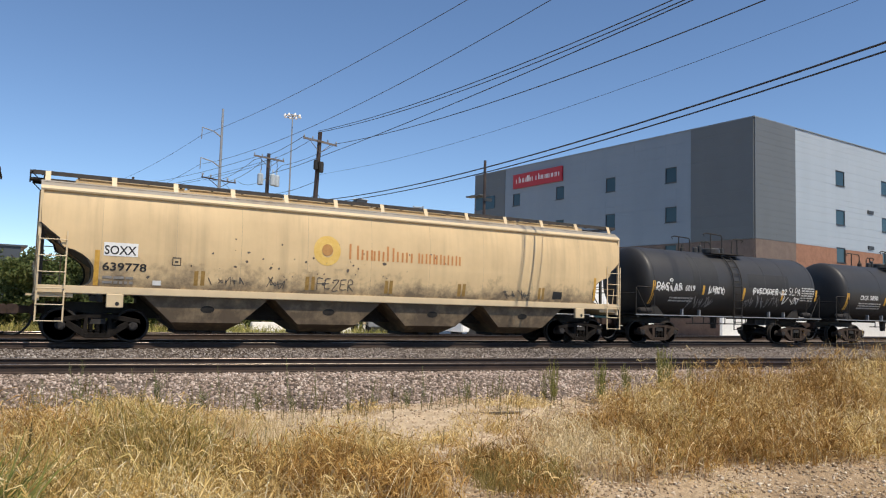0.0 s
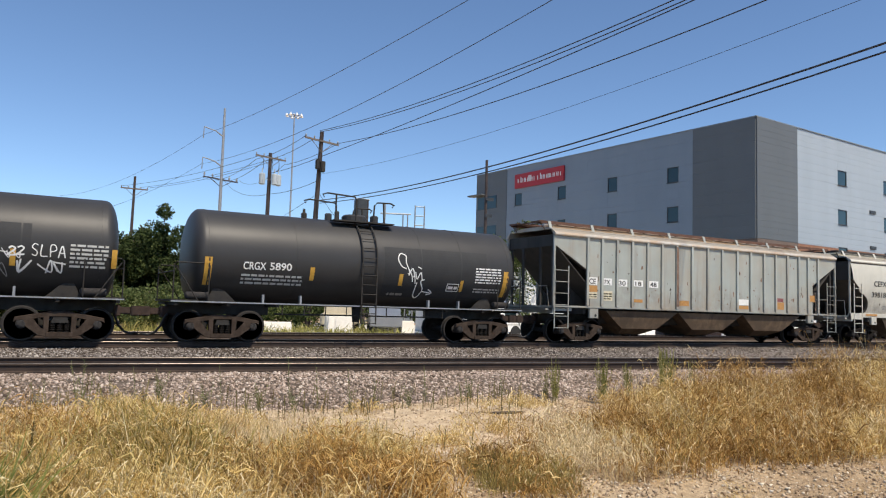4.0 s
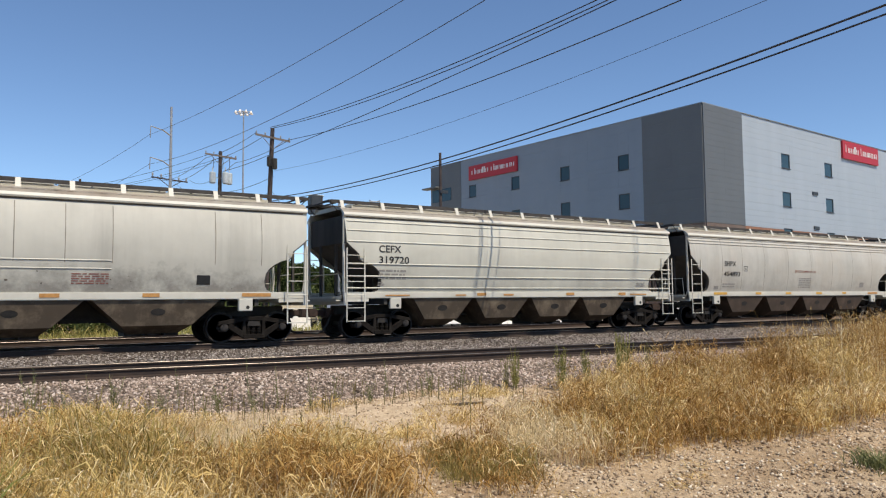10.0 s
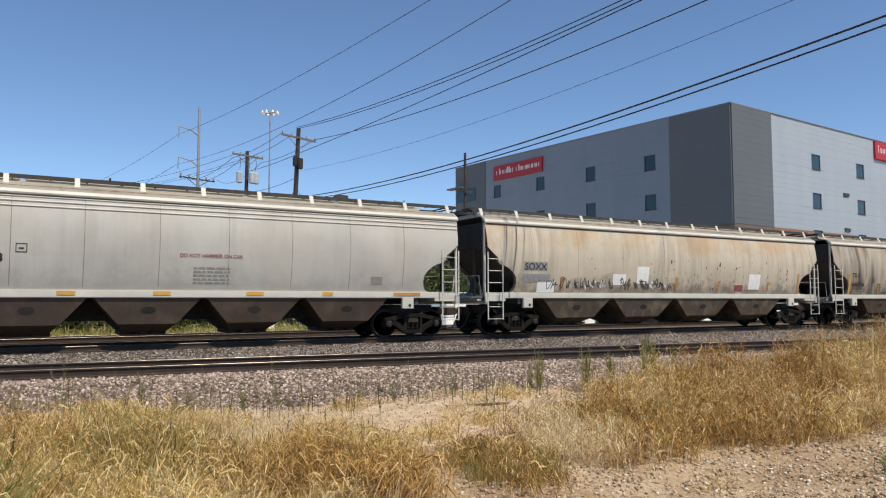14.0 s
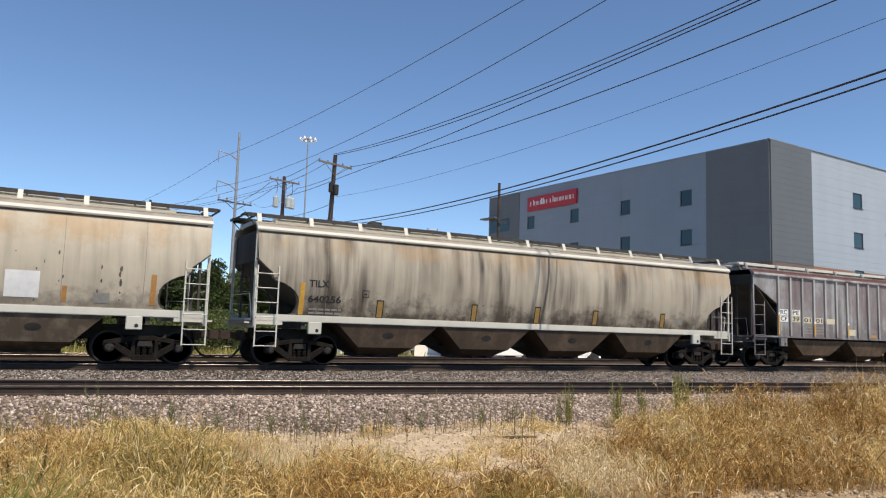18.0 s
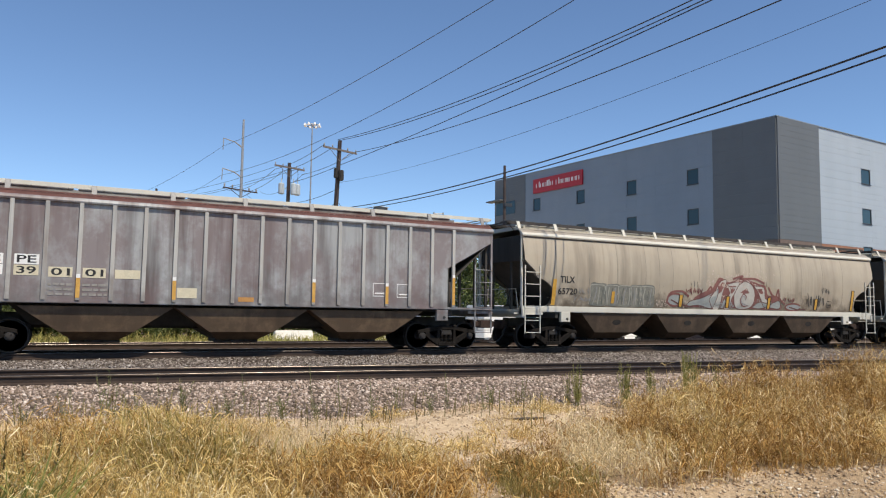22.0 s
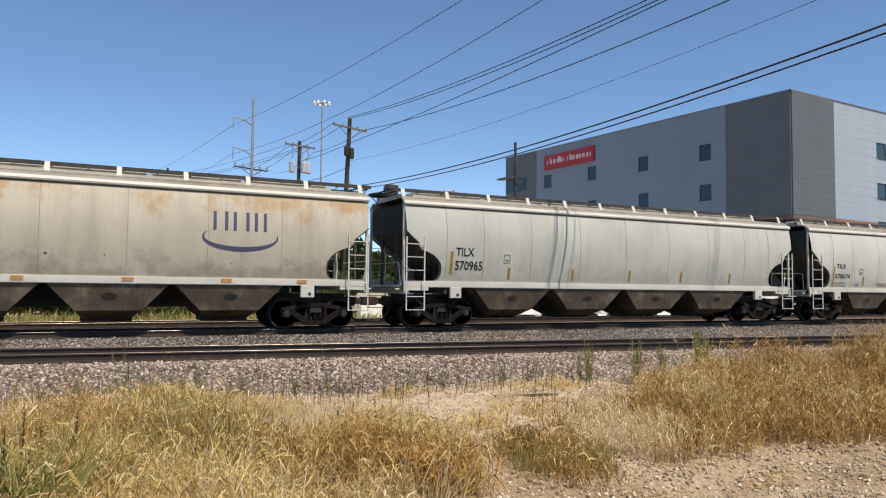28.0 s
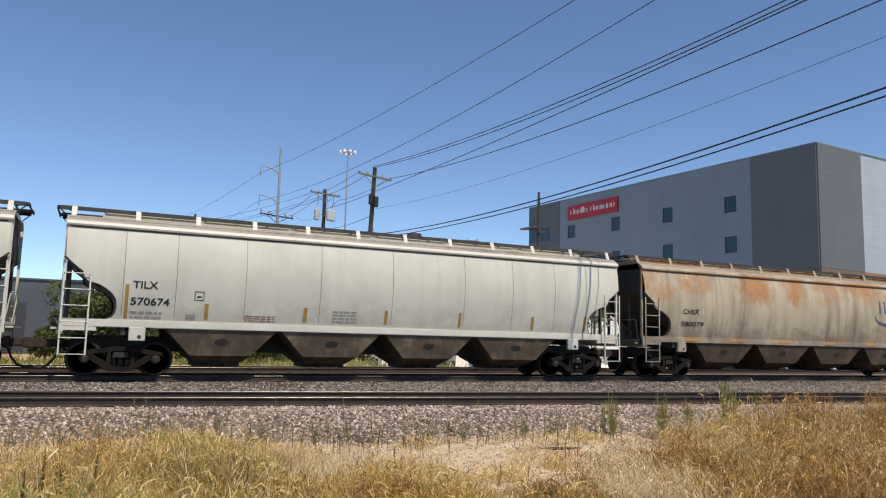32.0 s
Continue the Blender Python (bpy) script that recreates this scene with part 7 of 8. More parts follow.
seams(5, (4.42, 6.97, 8.1, 9.31, 10.45, 11.6, 12.77, 13.92, 16.67, 18.04), 2.3, 3.85, 0.022)
beads(5, (2.36, 2.14), 5.86, 13.9, P5, 0.02)
beads(6, (3.8, 3.5, 3.14, 2.42, 2.02, 1.64), 0.1, 15.2, P6)
beads(7, (3.9, 3.78, 3.65), 0.06, 16.87, P7, 0.03)
seams(7, (2.19, 3.62, 5.31, 7.2, 9.1, 11.0, 12.9, 14.8), w=0.02)
seams(8, (2.0, 4.2, 6.5, 8.8, 11.0, 13.2, 15.4, 17.4), 1.7, 3.9, 0.012)
seams(9, (2.2, 4.4, 6.6, 8.8, 11.0, 13.2, 15.4, 17.6), 1.7, 3.9, 0.012)
seams(11, (1.4, 2.9, 4.2, 5.6, 6.3, 7.0, 8.4, 9.8, 10.5, 11.3, 12.0, 13.2, 14.6, 16.0, 17.4), 1.6, 3.9, 0.024)
seams(12, (2.5, 4.6, 6.7, 8.8, 10.9, 13.0, 15.1), 1.6, 3.9, 0.012)
seams(13, (1.5, 2.9, 4.8, 6.9, 9.0, 11.1, 13.2, 15.2, 16.6), 1.6, 3.9, 0.021)
seams(14, (1.48, 2.82, 4.7, 6.9, 9.2, 11.7, 13.51, 15.18, 16.5), 1.6, 3.9, 0.021)
seams(15, (2.5, 4.6, 6.7, 8.8, 10.9, 13.0, 15.1), 1.6, 3.9, 0.012)
for x in (3.88, 6.56, 9.17, 11.75, 14.37):
    tape(13, "reflector_tape", x, x + 0.11, 1.6, 2.0, "ochre")
for x in (3.3, 5.6, 8.2, 10.8, 13.4, 15.6):
    tape(12, "reflector_tape", x, x + 0.3, 1.34, 1.48, "orange")
    tape(15, "reflector_tape", x - 1.2, x - 0.5, 1.34, 1.48, "orange")
for x in (2.2, 6.4, 9.2, 12.0, 14.2):
    tape(6, "reflector_tape", x + 3, x + 3.4, 1.34, 1.48, "orange") if x < 12 else None


# ---------------------------------------------------------------- trees and background
M["leaf"] = islands("tree leaves", [(0.0, (0.022, 0.036, 0.012)), (0.5, (0.048, 0.068, 0.022)), (1.0, (0.10, 0.12, 0.043))], 0.6, 0.3)
M["leaf_light"] = islands("mesquite leaves", [(0.0, (0.06, 0.085, 0.028)), (0.5, (0.11, 0.14, 0.048)), (1.0, (0.21, 0.235, 0.095))], 0.6, 0.35)
M["bark"] = plain("tree bark", (0.06, 0.045, 0.033), (0.12, 0.095, 0.07), 6, 0.9, 0, 0.6, 30)


def tree(x, y, h, w, leaf, label, seed, leaves=3200, size=0.17, name="tree"):
    """Tapered trunk with limbs and a crown of leaf clumps with gaps."""
    rg = np.random.default_rng(seed)
    ob = thing(name, label, name, at=pose(x, y, -0.5))
    bm = bmesh.new()
    fork = h * 0.3
    tube(bm, [(0, 0, 0), (0.05 * w, 0, fork * 0.6), (0.02 * w, 0.03 * w, fork)], 0.035 * h, 9, 0.024 * h)
    tips = []
    for k in range(7):
        q = 2 * math.pi * k / 7 + rg.uniform(-0.4, 0.4)
        r = w * rg.uniform(0.22, 0.42)
        tip = (r * math.cos(q), r * math.sin(q), h * rg.uniform(0.55, 0.9))
        mid = (tip[0] * 0.45, tip[1] * 0.45, fork + (tip[2] - fork) * 0.6)
        tube(bm, [(0.02 * w, 0.03 * w, fork * 0.95), mid, tip], 0.016 * h, 6, 0.005 * h)
        tips += [tip, mid]
    part("trunk", bm, M["bark"], ob)
    c = np.array(tips)
    k = 54
    extra = rg.normal(0, 1, (k, 3)) * np.array([w * 0.25, w * 0.25, h * 0.2]) + np.array([0, 0, h * 0.55])
    c = np.concatenate([c, extra])
    c[:, 2] = np.clip(c[:, 2] * 0.92 - 0.06 * h, h * 0.12, h * 0.9)
    i = rg.integers(0, len(c), leaves)
    rad = rg.uniform(0.12, 0.26, len(c))[i] * w * 0.55
    d = rg.normal(0, 1, (leaves, 3))
    d /= np.linalg.norm(d, axis=1, keepdims=True)
    P = c[i] + d * (rad * (0.25 + rg.random(leaves)) ** 0.6)[:, None]
    P[:, 2] = np.clip(P[:, 2], 0.1, h)
    u = rg.normal(0, 1, (leaves, 3))
    u /= np.linalg.norm(u, axis=1, keepdims=True)
    v_ = np.cross(u, rg.normal(0, 1, (leaves, 3)))
    v_ /= np.linalg.norm(v_, axis=1, keepdims=True)
    s_ = size * rg.uniform(0.6, 1.4, leaves)[:, None]
    V = np.stack([P - u * s_, P + v_ * s_ * 0.45, P + u * s_, P - v_ * s_ * 0.45], 1).reshape(-1, 3)
    F = np.arange(leaves * 4).reshape(-1, 4)
    cr_ = part("crown", joined("crown", V, F, leaf), None, ob)
    cr_["kind"] = "stuff"


def at_az(az, d):
    return d * math.sin(radians(az)), d * math.cos(radians(az))


for i, (az, d, h, w, dark, lab) in enumerate((
        (1.2, 47, 4.6, 5.5, 0, "light green bushy mesquite tree"), (3.9, 54, 5.6, 5.0, 0, "light green bushy tree behind the train"), (6.3, 57, 6.9, 5.0, 1, "dark green leafy tree behind the train"),
        (8.9, 56, 8.0, 6.4, 1, "dark green rounded tree behind the train"), (12.2, 60, 6.6, 5.5, 1, "dark green spreading tree behind the train"), (15.2, 60, 6.6, 5.5, 0, "green spreading tree behind the train"), (18.4, 62, 6.9, 6.2, 1, "dark green small tree behind the train"),
        (-2.6, 47, 1.7, 1.6, 0, "low green bush by the shed"), (21.4, 64, 6.6, 6.0, 1, "dark green tree near the gantry"), (24.4, 67, 5.2, 5.0, 1, "dark green bushy tree near the gantry"), (32.2, 47.5, 7.0, 8.0, 0, "bright green tree before the storage building"))):
    x, y = at_az(az, d)
    tree(x, y, h + 0.5, w, M["leaf"] if dark else M["leaf_light"], lab, 100 + i, 30000 if dark else 19000, 0.115)
for i, (az, d, h, w) in enumerate(((0.5, 49, 1.8, 5), (4, 49, 2.0, 5), (9, 50, 1.9, 5.5), (13.6, 51, 2.0, 5.5), (16.8, 52, 1.9, 5), (6.6, 46, 2.2, 5), (11.2, 47, 2.3, 5.5), (20.0, 50, 2.4, 5))):
    x, y = at_az(az, d)
    tree(x, y, h + 0.5, w, M["leaf_light"], "low green roadside shrub", 200 + i, 8000, 0.10, "shrub")

# far tree line
rg = np.random.default_rng(9)
k = 26000
az = rg.uniform(-24, 33, k)
dd = rg.uniform(190, 240, k)
top = 5.0 + 2.2 * np.sin(az * 0.9) + 1.5 * np.sin(az * 2.3 + 1) + 1.0 * np.sin(az * 5.1)
P = np.stack([dd * np.sin(np.radians(az)), dd * np.cos(np.radians(az)), -0.5 + top * rg.random(k) ** 0.7], -1)
u = rg.normal(0, 1, (k, 3))
u /= np.linalg.norm(u, axis=1, keepdims=True)
w = np.cross(u, rg.normal(0, 1, (k, 3)))
w /= np.linalg.norm(w, axis=1, keepdims=True)
V = np.stack([P - u * 0.9, P + w * 0.5, P + u * 0.9, P - w * 0.5], 1).reshape(-1, 3)
tagged(new("tree_line", joined("tree_line", V, np.arange(k * 4).reshape(-1, 4), M["leaf"])), "distant dark green line of trees", "trees", kind="stuff")

# dark shed
SHED = thing("shed", "dark grey metal shed with a low roof", "shed", at=pose(-7.2, 60, -0.55, 0, 0, 3))
bm = bmesh.new()
box(bm, -9, 7.0, 0, 10, 0, 5.2)
part("wall", bm, M["shed"], SHED)
bm = bmesh.new()
hexa(bm, [(-9.4, -0.1, 5.2), (7.4, -0.1, 5.2), (7.4, 10.4, 5.2), (-9.4, 10.4, 5.2), (-9.4, -0.1, 5.32), (7.4, -0.1, 5.32), (7.4, 10.4, 5.7), (-9.4, 10.4, 5.7)])
part("roof", bm, M["shed"], SHED)
for x in (-7.5, -3.5, 0.5):
    bm = bmesh.new()
    box(bm, x, x + 2.6, -0.06, -0.003, 0.1, 3.6)
    part("door", bm, M["frame"], SHED)

# white low warehouse
WH = thing("warehouse", "low white metal warehouse with a dark eave", "building", at=pose(24.6, 38.5, -0.55, 0, 0, 5))
bm = bmesh.new()
box(bm, 0, 15.5, 0.05, 8, 0, 4.75)
part("wall", bm, M["white"], WH)
for i in range(15):
    bm = bmesh.new()
    box(bm, 0.02 + i * 1.03, 1.0 + i * 1.03, 0, 0.05, 0, 4.75)
    part("panel", bm, M["white"], WH)
bm = bmesh.new()
box(bm, -0.15, 15.7, -0.2, 8.1, 4.75, 4.95)
part("eave", bm, M["frame"], WH)

# far low building
x, y = at_az(28.2, 78)
FB = thing("far_building", "low blue-grey building behind the train", "building", at=pose(x, y, -0.55, 0, 0, -20))
bm = bmesh.new()
box(bm, -4.2, 4.2, 0, 9, 0, 6.0)
part("wall", bm, M["clad_mid"], FB)
bm = bmesh.new()
box(bm, -4.4, 4.4, -0.2, 9.2, 6.0, 6.25)
part("roof", bm, M["roof"], FB)
for x in (-3.2, -0.7, 1.8):
    bm = bmesh.new()
    box(bm, x, x + 1.3, -0.05, -0.004, 1.4, 3.2)
    part("window", bm, M["frame"], FB, "dark window")

# pale lot
bm = bmesh.new()
box(bm, 9, 44, 33.5, 62, -0.56, -0.50)
box(bm, 44, 75, 33.5, 36.4, -0.56, -0.50)
whole("lot", bm, M["concrete"], "pale sun-bleached concrete lot beyond the tracks", "pavement", kind="structure")


bm = bmesh.new()
box(bm, 41, 78, 34.6, 34.85, -0.56, 1.45)
bmesh.ops.bevel(bm, geom=bm.edges[:], offset=0.03, segments=1, affect="EDGES")
whole("low_wall", bm, M["white"], "low sunlit white wall before the storage building", "wall", kind="structure")


def vehicle(x, y, rz, L_, H_, paint, label, box_body=False):
    """A parked road vehicle, its nose towards +x."""
    ob = thing("van" if box_body else "pickup_truck", label, "vehicle", at=pose(x, y, -0.5, 0, 0, rz))
    bm = bmesh.new()
    if box_body:
        prism(bm, [(0, 0.35), (L_ * 0.95, 0.35), (L_, 0.55), (L_, 0.95), (L_ * 0.86, 1.1), (L_ * 0.76, H_), (0, H_)], -0.95, 0.95)
    else:
        prism(bm, [(0, 0.45), (L_, 0.45), (L_, 1.0), (L_ * 0.72, 1.12), (L_ * 0.62, H_), (L_ * 0.38, H_), (L_ * 0.36, 1.12), (0, 1.12)], -0.95, 0.95)
    bmesh.ops.bevel(bm, geom=bm.edges[:], offset=0.05, segments=2, affect="EDGES")
    part("body", bm, paint, ob)
    for x_ in (L_ * 0.18, L_ * 0.8):
        for y_ in (-0.86, 0.86):
            bm = bmesh.new()
            lathe(bm, [(y_ - 0.12, 0.3), (y_ - 0.1, 0.37), (y_ + 0.1, 0.37), (y_ + 0.12, 0.3)], "y", 16, (x_, 0, 0.37))
            part("wheel", bm, M["black"], ob)
    for s_ in (-1, 1):
        bm = bmesh.new()
        if box_body:
            prism(bm, [(L_ * 0.62, 1.15), (L_ * 0.82, 1.15), (L_ * 0.75, H_ - 0.15), (L_ * 0.62, H_ - 0.15)], s_ * 0.955, s_ * 0.965)
        else:
            prism(bm, [(L_ * 0.40, 1.14), (L_ * 0.69, 1.14), (L_ * 0.61, H_ - 0.08), (L_ * 0.41, H_ - 0.08)], s_ * 0.955, s_ * 0.965)
        part("side_window", bm, M["glass"], ob)


CAR_WHITE = plain("white car paint", (0.74, 0.74, 0.73), (0.8, 0.8, 0.79), 1, 0.3, 0, 0)
CAR_GREY = plain("silver car paint", (0.28, 0.29, 0.31), (0.34, 0.35, 0.37), 1, 0.3, 0.4, 0)
CAR_TAN = plain("tan equipment paint", (0.46, 0.40, 0.28), (0.56, 0.49, 0.36), 2, 0.6, 0, 0.1)
for az, d, rz, L_, H_, pt, lab, bx_ in ((21.2, 45, 62, 5.2, 1.85, CAR_TAN, "tan parked utility truck beyond the tracks", False), (25.0, 44, 68, 5.3, 1.8, CAR_GREY, "silver parked pickup truck beyond the tracks", False),
                                       (30.2, 43, 3, 4.6, 2.2, CAR_WHITE, "white parked van beside the warehouse", True), (38.0, 45, 5, 5.3, 1.8, CAR_WHITE, "white parked pickup truck near the warehouse", False)):
    x, y = at_az(az, d)
    vehicle(x, y, rz, L_, H_, pt, lab, bx_)

# yard stacks and barrier boxes on the lot
for i, (az, d, w, h, mt) in enumerate(((16.5, 44, 2.2, 0.6, "concrete"), (21.4, 44.5, 1.6, 1.0, "concrete"), (25.6, 46, 2.6, 0.8, "concrete"))):
    x, y = at_az(az, d)
    bm = bmesh.new()
    hexa(bm, [(-w / 2, -0.35, 0), (w / 2, -0.35, 0), (w / 2, 0.35, 0), (-w / 2, 0.35, 0), (-w / 2, -0.15, h), (w / 2, -0.15, h), (w / 2, 0.15, h), (-w / 2, 0.15, h)])
    bmesh.ops.bevel(bm, geom=bm.edges[:], offset=0.04, segments=1, affect="EDGES")
    whole("concrete_barrier", bm, M[mt], "pale concrete barrier block beyond the tracks", "barrier", at=pose(x, y, -0.5))

# steel frame and a dark box on a post behind the train
x, y = at_az(22.9, 55)
SB = thing("equipment_post", "dark equipment box on a steel post", "equipment", at=pose(x, y, -0.5))
bm = bmesh.new()
tube(bm, [(0.35, 0, 0), (0.35, 0, 9.5)], 0.13, 10, 0.11)
part("post", bm, M["wood_pole"], SB)
bm = bmesh.new()
box(bm, -0.6, 0.2, -0.4, 0.3, 8.05, 9.42)
bmesh.ops.bevel(bm, geom=bm.edges[:], offset=0.06, segments=2, affect="EDGES")
part("box", bm, M["frame"], SB, "dark metal equipment box")
bm = bmesh.new()
tube(bm, [(-0.7, -0.1, 9.42), (-0.2, -0.1, 9.5), (0.5, -0.1, 9.44)], 0.04, 6)
part("bracket", bm, M["galv"], SB)
x, y = at_az(25.6, 56)
SF = thing("steel_gantry", "thin galvanised steel frame behind the train", "gantry", at=pose(x, y, -0.5, 0, 0, -24))
for dx, h in ((-1.0, 9.3), (0.4, 8.6), (0.75, 8.6), (1.3, 9.3), (2.0, 9.3)):
    bm = bmesh.new()
    tube(bm, [(dx, 0, 0), (dx, 0, h)], 0.09 if dx < 0 else 0.05, 8)
    part("post", bm, M["galv"], SF)
bm = bmesh.new()
for z in (8.6, 7.6):
    tube(bm, [(-1.3, 0, z), (1.0, 0, z)], 0.06, 6)
for z in (9.2, 8.5, 7.8):
    tube(bm, [(1.3, 0, z), (2.0, 0, z)], 0.04, 6)
part("crossbars", bm, M["galv"], SF)

# ---------------------------------------------------------------- weeds along the ballast
def weed_mesh(h, leaves, width, seed, bare, stems=9, thick=0.006, mat="weed"):
    rg = np.random.default_rng(seed)
    V, F = [], []

    def ribbon(a_, b_, w):
        k = len(V)
        d = np.array([b_[1] - a_[1], -(b_[0] - a_[0]), 0.0]) + np.array([0.5, 0.5, 0]) * 0.2
        d = d / (np.linalg.norm(d) + 1e-9) * w
        m_ = (np.array(a_) + np.array(b_)) / 2
        V.extend([tuple(a_), tuple(m_ + d), tuple(b_), tuple(m_ - d)])
        F.append((k, k + 1, k + 2, k + 3))
    stems = 1 if bare else stems
    for s_ in range(stems):
        q = rg.uniform(0, 6.28)
        lean = rg.uniform(0.02, 0.2) * h * (0.4 if bare else 1) * (2 if mat == "sage" else 1)
        base = np.array([0.03 * math.cos(q), 0.03 * math.sin(q), 0.0])
        top = np.array([lean * math.cos(q), lean * math.sin(q), h * rg.uniform(0.75, 1.0)])
        prev = base
        for t_ in np.linspace(0.25, 1, 4):
            cur = base + (top - base) * t_
            for o in ((thick, 0, 0), (0, thick, 0)):
                k = len(V)
                V.extend([tuple(prev - o), tuple(prev + o), tuple(cur + o), tuple(cur - o)])
                F.append((k, k + 1, k + 2, k + 3))
            prev = cur
        for i in range(leaves // stems):
            t_ = rg.uniform(0.1 if not bare else 0.35, 1.0)
            p = base + (top - base) * t_
            q2 = rg.uniform(0, 6.28)
            ln = width * rg.uniform(0.5, 1.2) * (1.1 - 0.6 * t_)
            e_ = p + np.array([ln * math.cos(q2), ln * math.sin(q2), ln * (rg.uniform(0.1, 0.9) if bare else rg.uniform(0.5, 1.6))])
            ribbon(p, e_, ln * 0.055)
    return joined("weed", np.array(V), np.array(F), M[mat] if not bare else M["stalk"])


M["stalk"] = islands("dry weed stalks", [(0.0, (0.09, 0.085, 0.035)), (0.6, (0.18, 0.16, 0.068)), (1.0, (0.29, 0.245, 0.115))], 0.8, 0.1)
rg = np.random.default_rng(77)
BIG = [weed_mesh(1.05, 460, 0.11, 1, False), weed_mesh(0.95, 420, 0.10, 2, False), weed_mesh(1.15, 500, 0.11, 3, False)]
SMALL = [weed_mesh(0.32, 26, 0.05, 4, True), weed_mesh(0.26, 22, 0.06, 5, True), weed_mesh(0.4, 34, 0.06, 6, True), weed_mesh(0.6, 110, 0.085, 7, False, 4, 0.0025, "sage"), weed_mesh(0.45, 120, 0.10, 8, False, 6, 0.0025, "sage"), weed_mesh(0.75, 80, 0.07, 9, False, 2, 0.003, "sage")]


def root_z(x, y):
    d = abs(y - near_y(x))
    zz = -0.19 if d < 1.75 else -0.19 - (d - 1.75) * 0.43 / 1.55
    return max(zz, float(ground_z(np.array(x), np.array(y)))) - 0.02


for i, (x, y, s_) in enumerate(((9.1, 11.7, 0.8), (9.25, 11.85, 0.7), (9.05, 11.9, 0.6), (9.95, 11.3, 0.85), (10.1, 11.4, 0.75), (10.7, 11.4, 0.72), (10.78, 11.5, 0.62), (11.6, 11.35, 0.85), (11.5, 11.25, 0.95), (11.72, 11.3, 1.0), (11.85, 11.42, 0.8), (12.5, 11.4, 0.7))):
    tagged(new("weed", BIG[i % 3]), "tall green feathery weed on the ballast edge", "weed", "weeds").matrix_basis = Matrix.LocRotScale((x, y, root_z(x, y)), Euler((0, 0, i * 1.7)), (s_,) * 3)
for i, (x, y, s_) in enumerate(((0.85, 12.9, 1.45), (2.0, 12.6, 1.5), (4.1, 12.5, 1.5), (0.9, 12.0, 1.1), (3.4, 11.9, 1.2), (5.0, 12.0, 1.2), (5.5, 12.1, 1.1), (2.6, 12.1, 1.1), (1.3, 12.4, 1.0), (1.15, 11.6, 0.9), (2.3, 11.5, 0.9), (3.0, 12.7, 1.2), (3.1, 11.4, 0.8), (3.9, 11.7, 1.0), (4.5, 12.2, 1.3), (4.8, 11.5, 0.9), (5.9, 11.6, 1.0), (6.4, 11.9, 1.2), (6.9, 11.5, 0.9), (7.3, 11.9, 1.1), (7.9, 11.7, 1.0), (0.3, 12.3, 1.0), (-0.2, 11.9, 0.9), (1.7, 12.9, 1.1))):
    tagged(new("weed", SMALL[3 + i % 3]), "spindly grey-green weed among the stones", "weed", "weeds").matrix_basis = Matrix.LocRotScale((x, y, root_z(x, y)), Euler((0, 0, i * 2.1)), (0.95, 0.95, s_ * 0.85))
for i in range(190):
    x = rg.uniform(-1.5, 8.5)
    y = near_y(x) - (rg.uniform(2.6, 5.0) if i < 140 else rg.uniform(4.5, 7.5))
    s_ = rg.uniform(0.6, 1.25)
    tagged(new("weed", SMALL[i % 3]), "thin dark dried weed stalk", "weed", "weeds").matrix_basis = Matrix.LocRotScale((x, y, root_z(x, y)), Euler((rg.uniform(-0.15, 0.15), rg.uniform(-0.15, 0.15), i)), (s_,) * 3)

def dock_mesh(h, seed):
    """An upright stalk whose upper half is thick with small dried seed leaves."""
    rg_ = np.random.default_rng(seed)
    k = 110
    t_ = rg_.uniform(0.3, 1.0, k)
    lean = np.array([rg_.uniform(-0.06, 0.06), rg_.uniform(-0.06, 0.06), 1.0]) * h
    P_ = t_[:, None] * lean
    q = rg_.uniform(0, 2 * math.pi, k)
    ln = (0.010 + 0.016 * np.sin(np.clip((t_ - 0.3) / 0.7, 0, 1) * math.pi) ** 0.6) * rg_.uniform(0.5, 1.2, k)
    tip = P_ + np.stack([np.cos(q) * ln, np.sin(q) * ln, ln * rg_.uniform(0.4, 1.4, k)], -1)
    sd = np.stack([-np.sin(q), np.cos(q), 0 * q], -1) * (ln * 0.3)[:, None]
    mid = (P_ + tip) / 2
    V = np.stack([P_, mid + sd, tip, mid - sd], 1).reshape(-1, 3)
    st = np.array([(-0.004, 0, 0), (0.004, 0, 0), lean + (0.002, 0, 0), lean - (0.002, 0, 0), (0, -0.004, 0), (0, 0.004, 0), lean + (0, 0.002, 0), lean - (0, 0.002, 0)])
    V = np.concatenate([V, st])
    F = np.concatenate([np.arange(4 * k).reshape(-1, 4), 4 * k + np.array([(0, 1, 2, 3), (4, 5, 6, 7)])])
    return joined("weed", V, F, M["dock"])


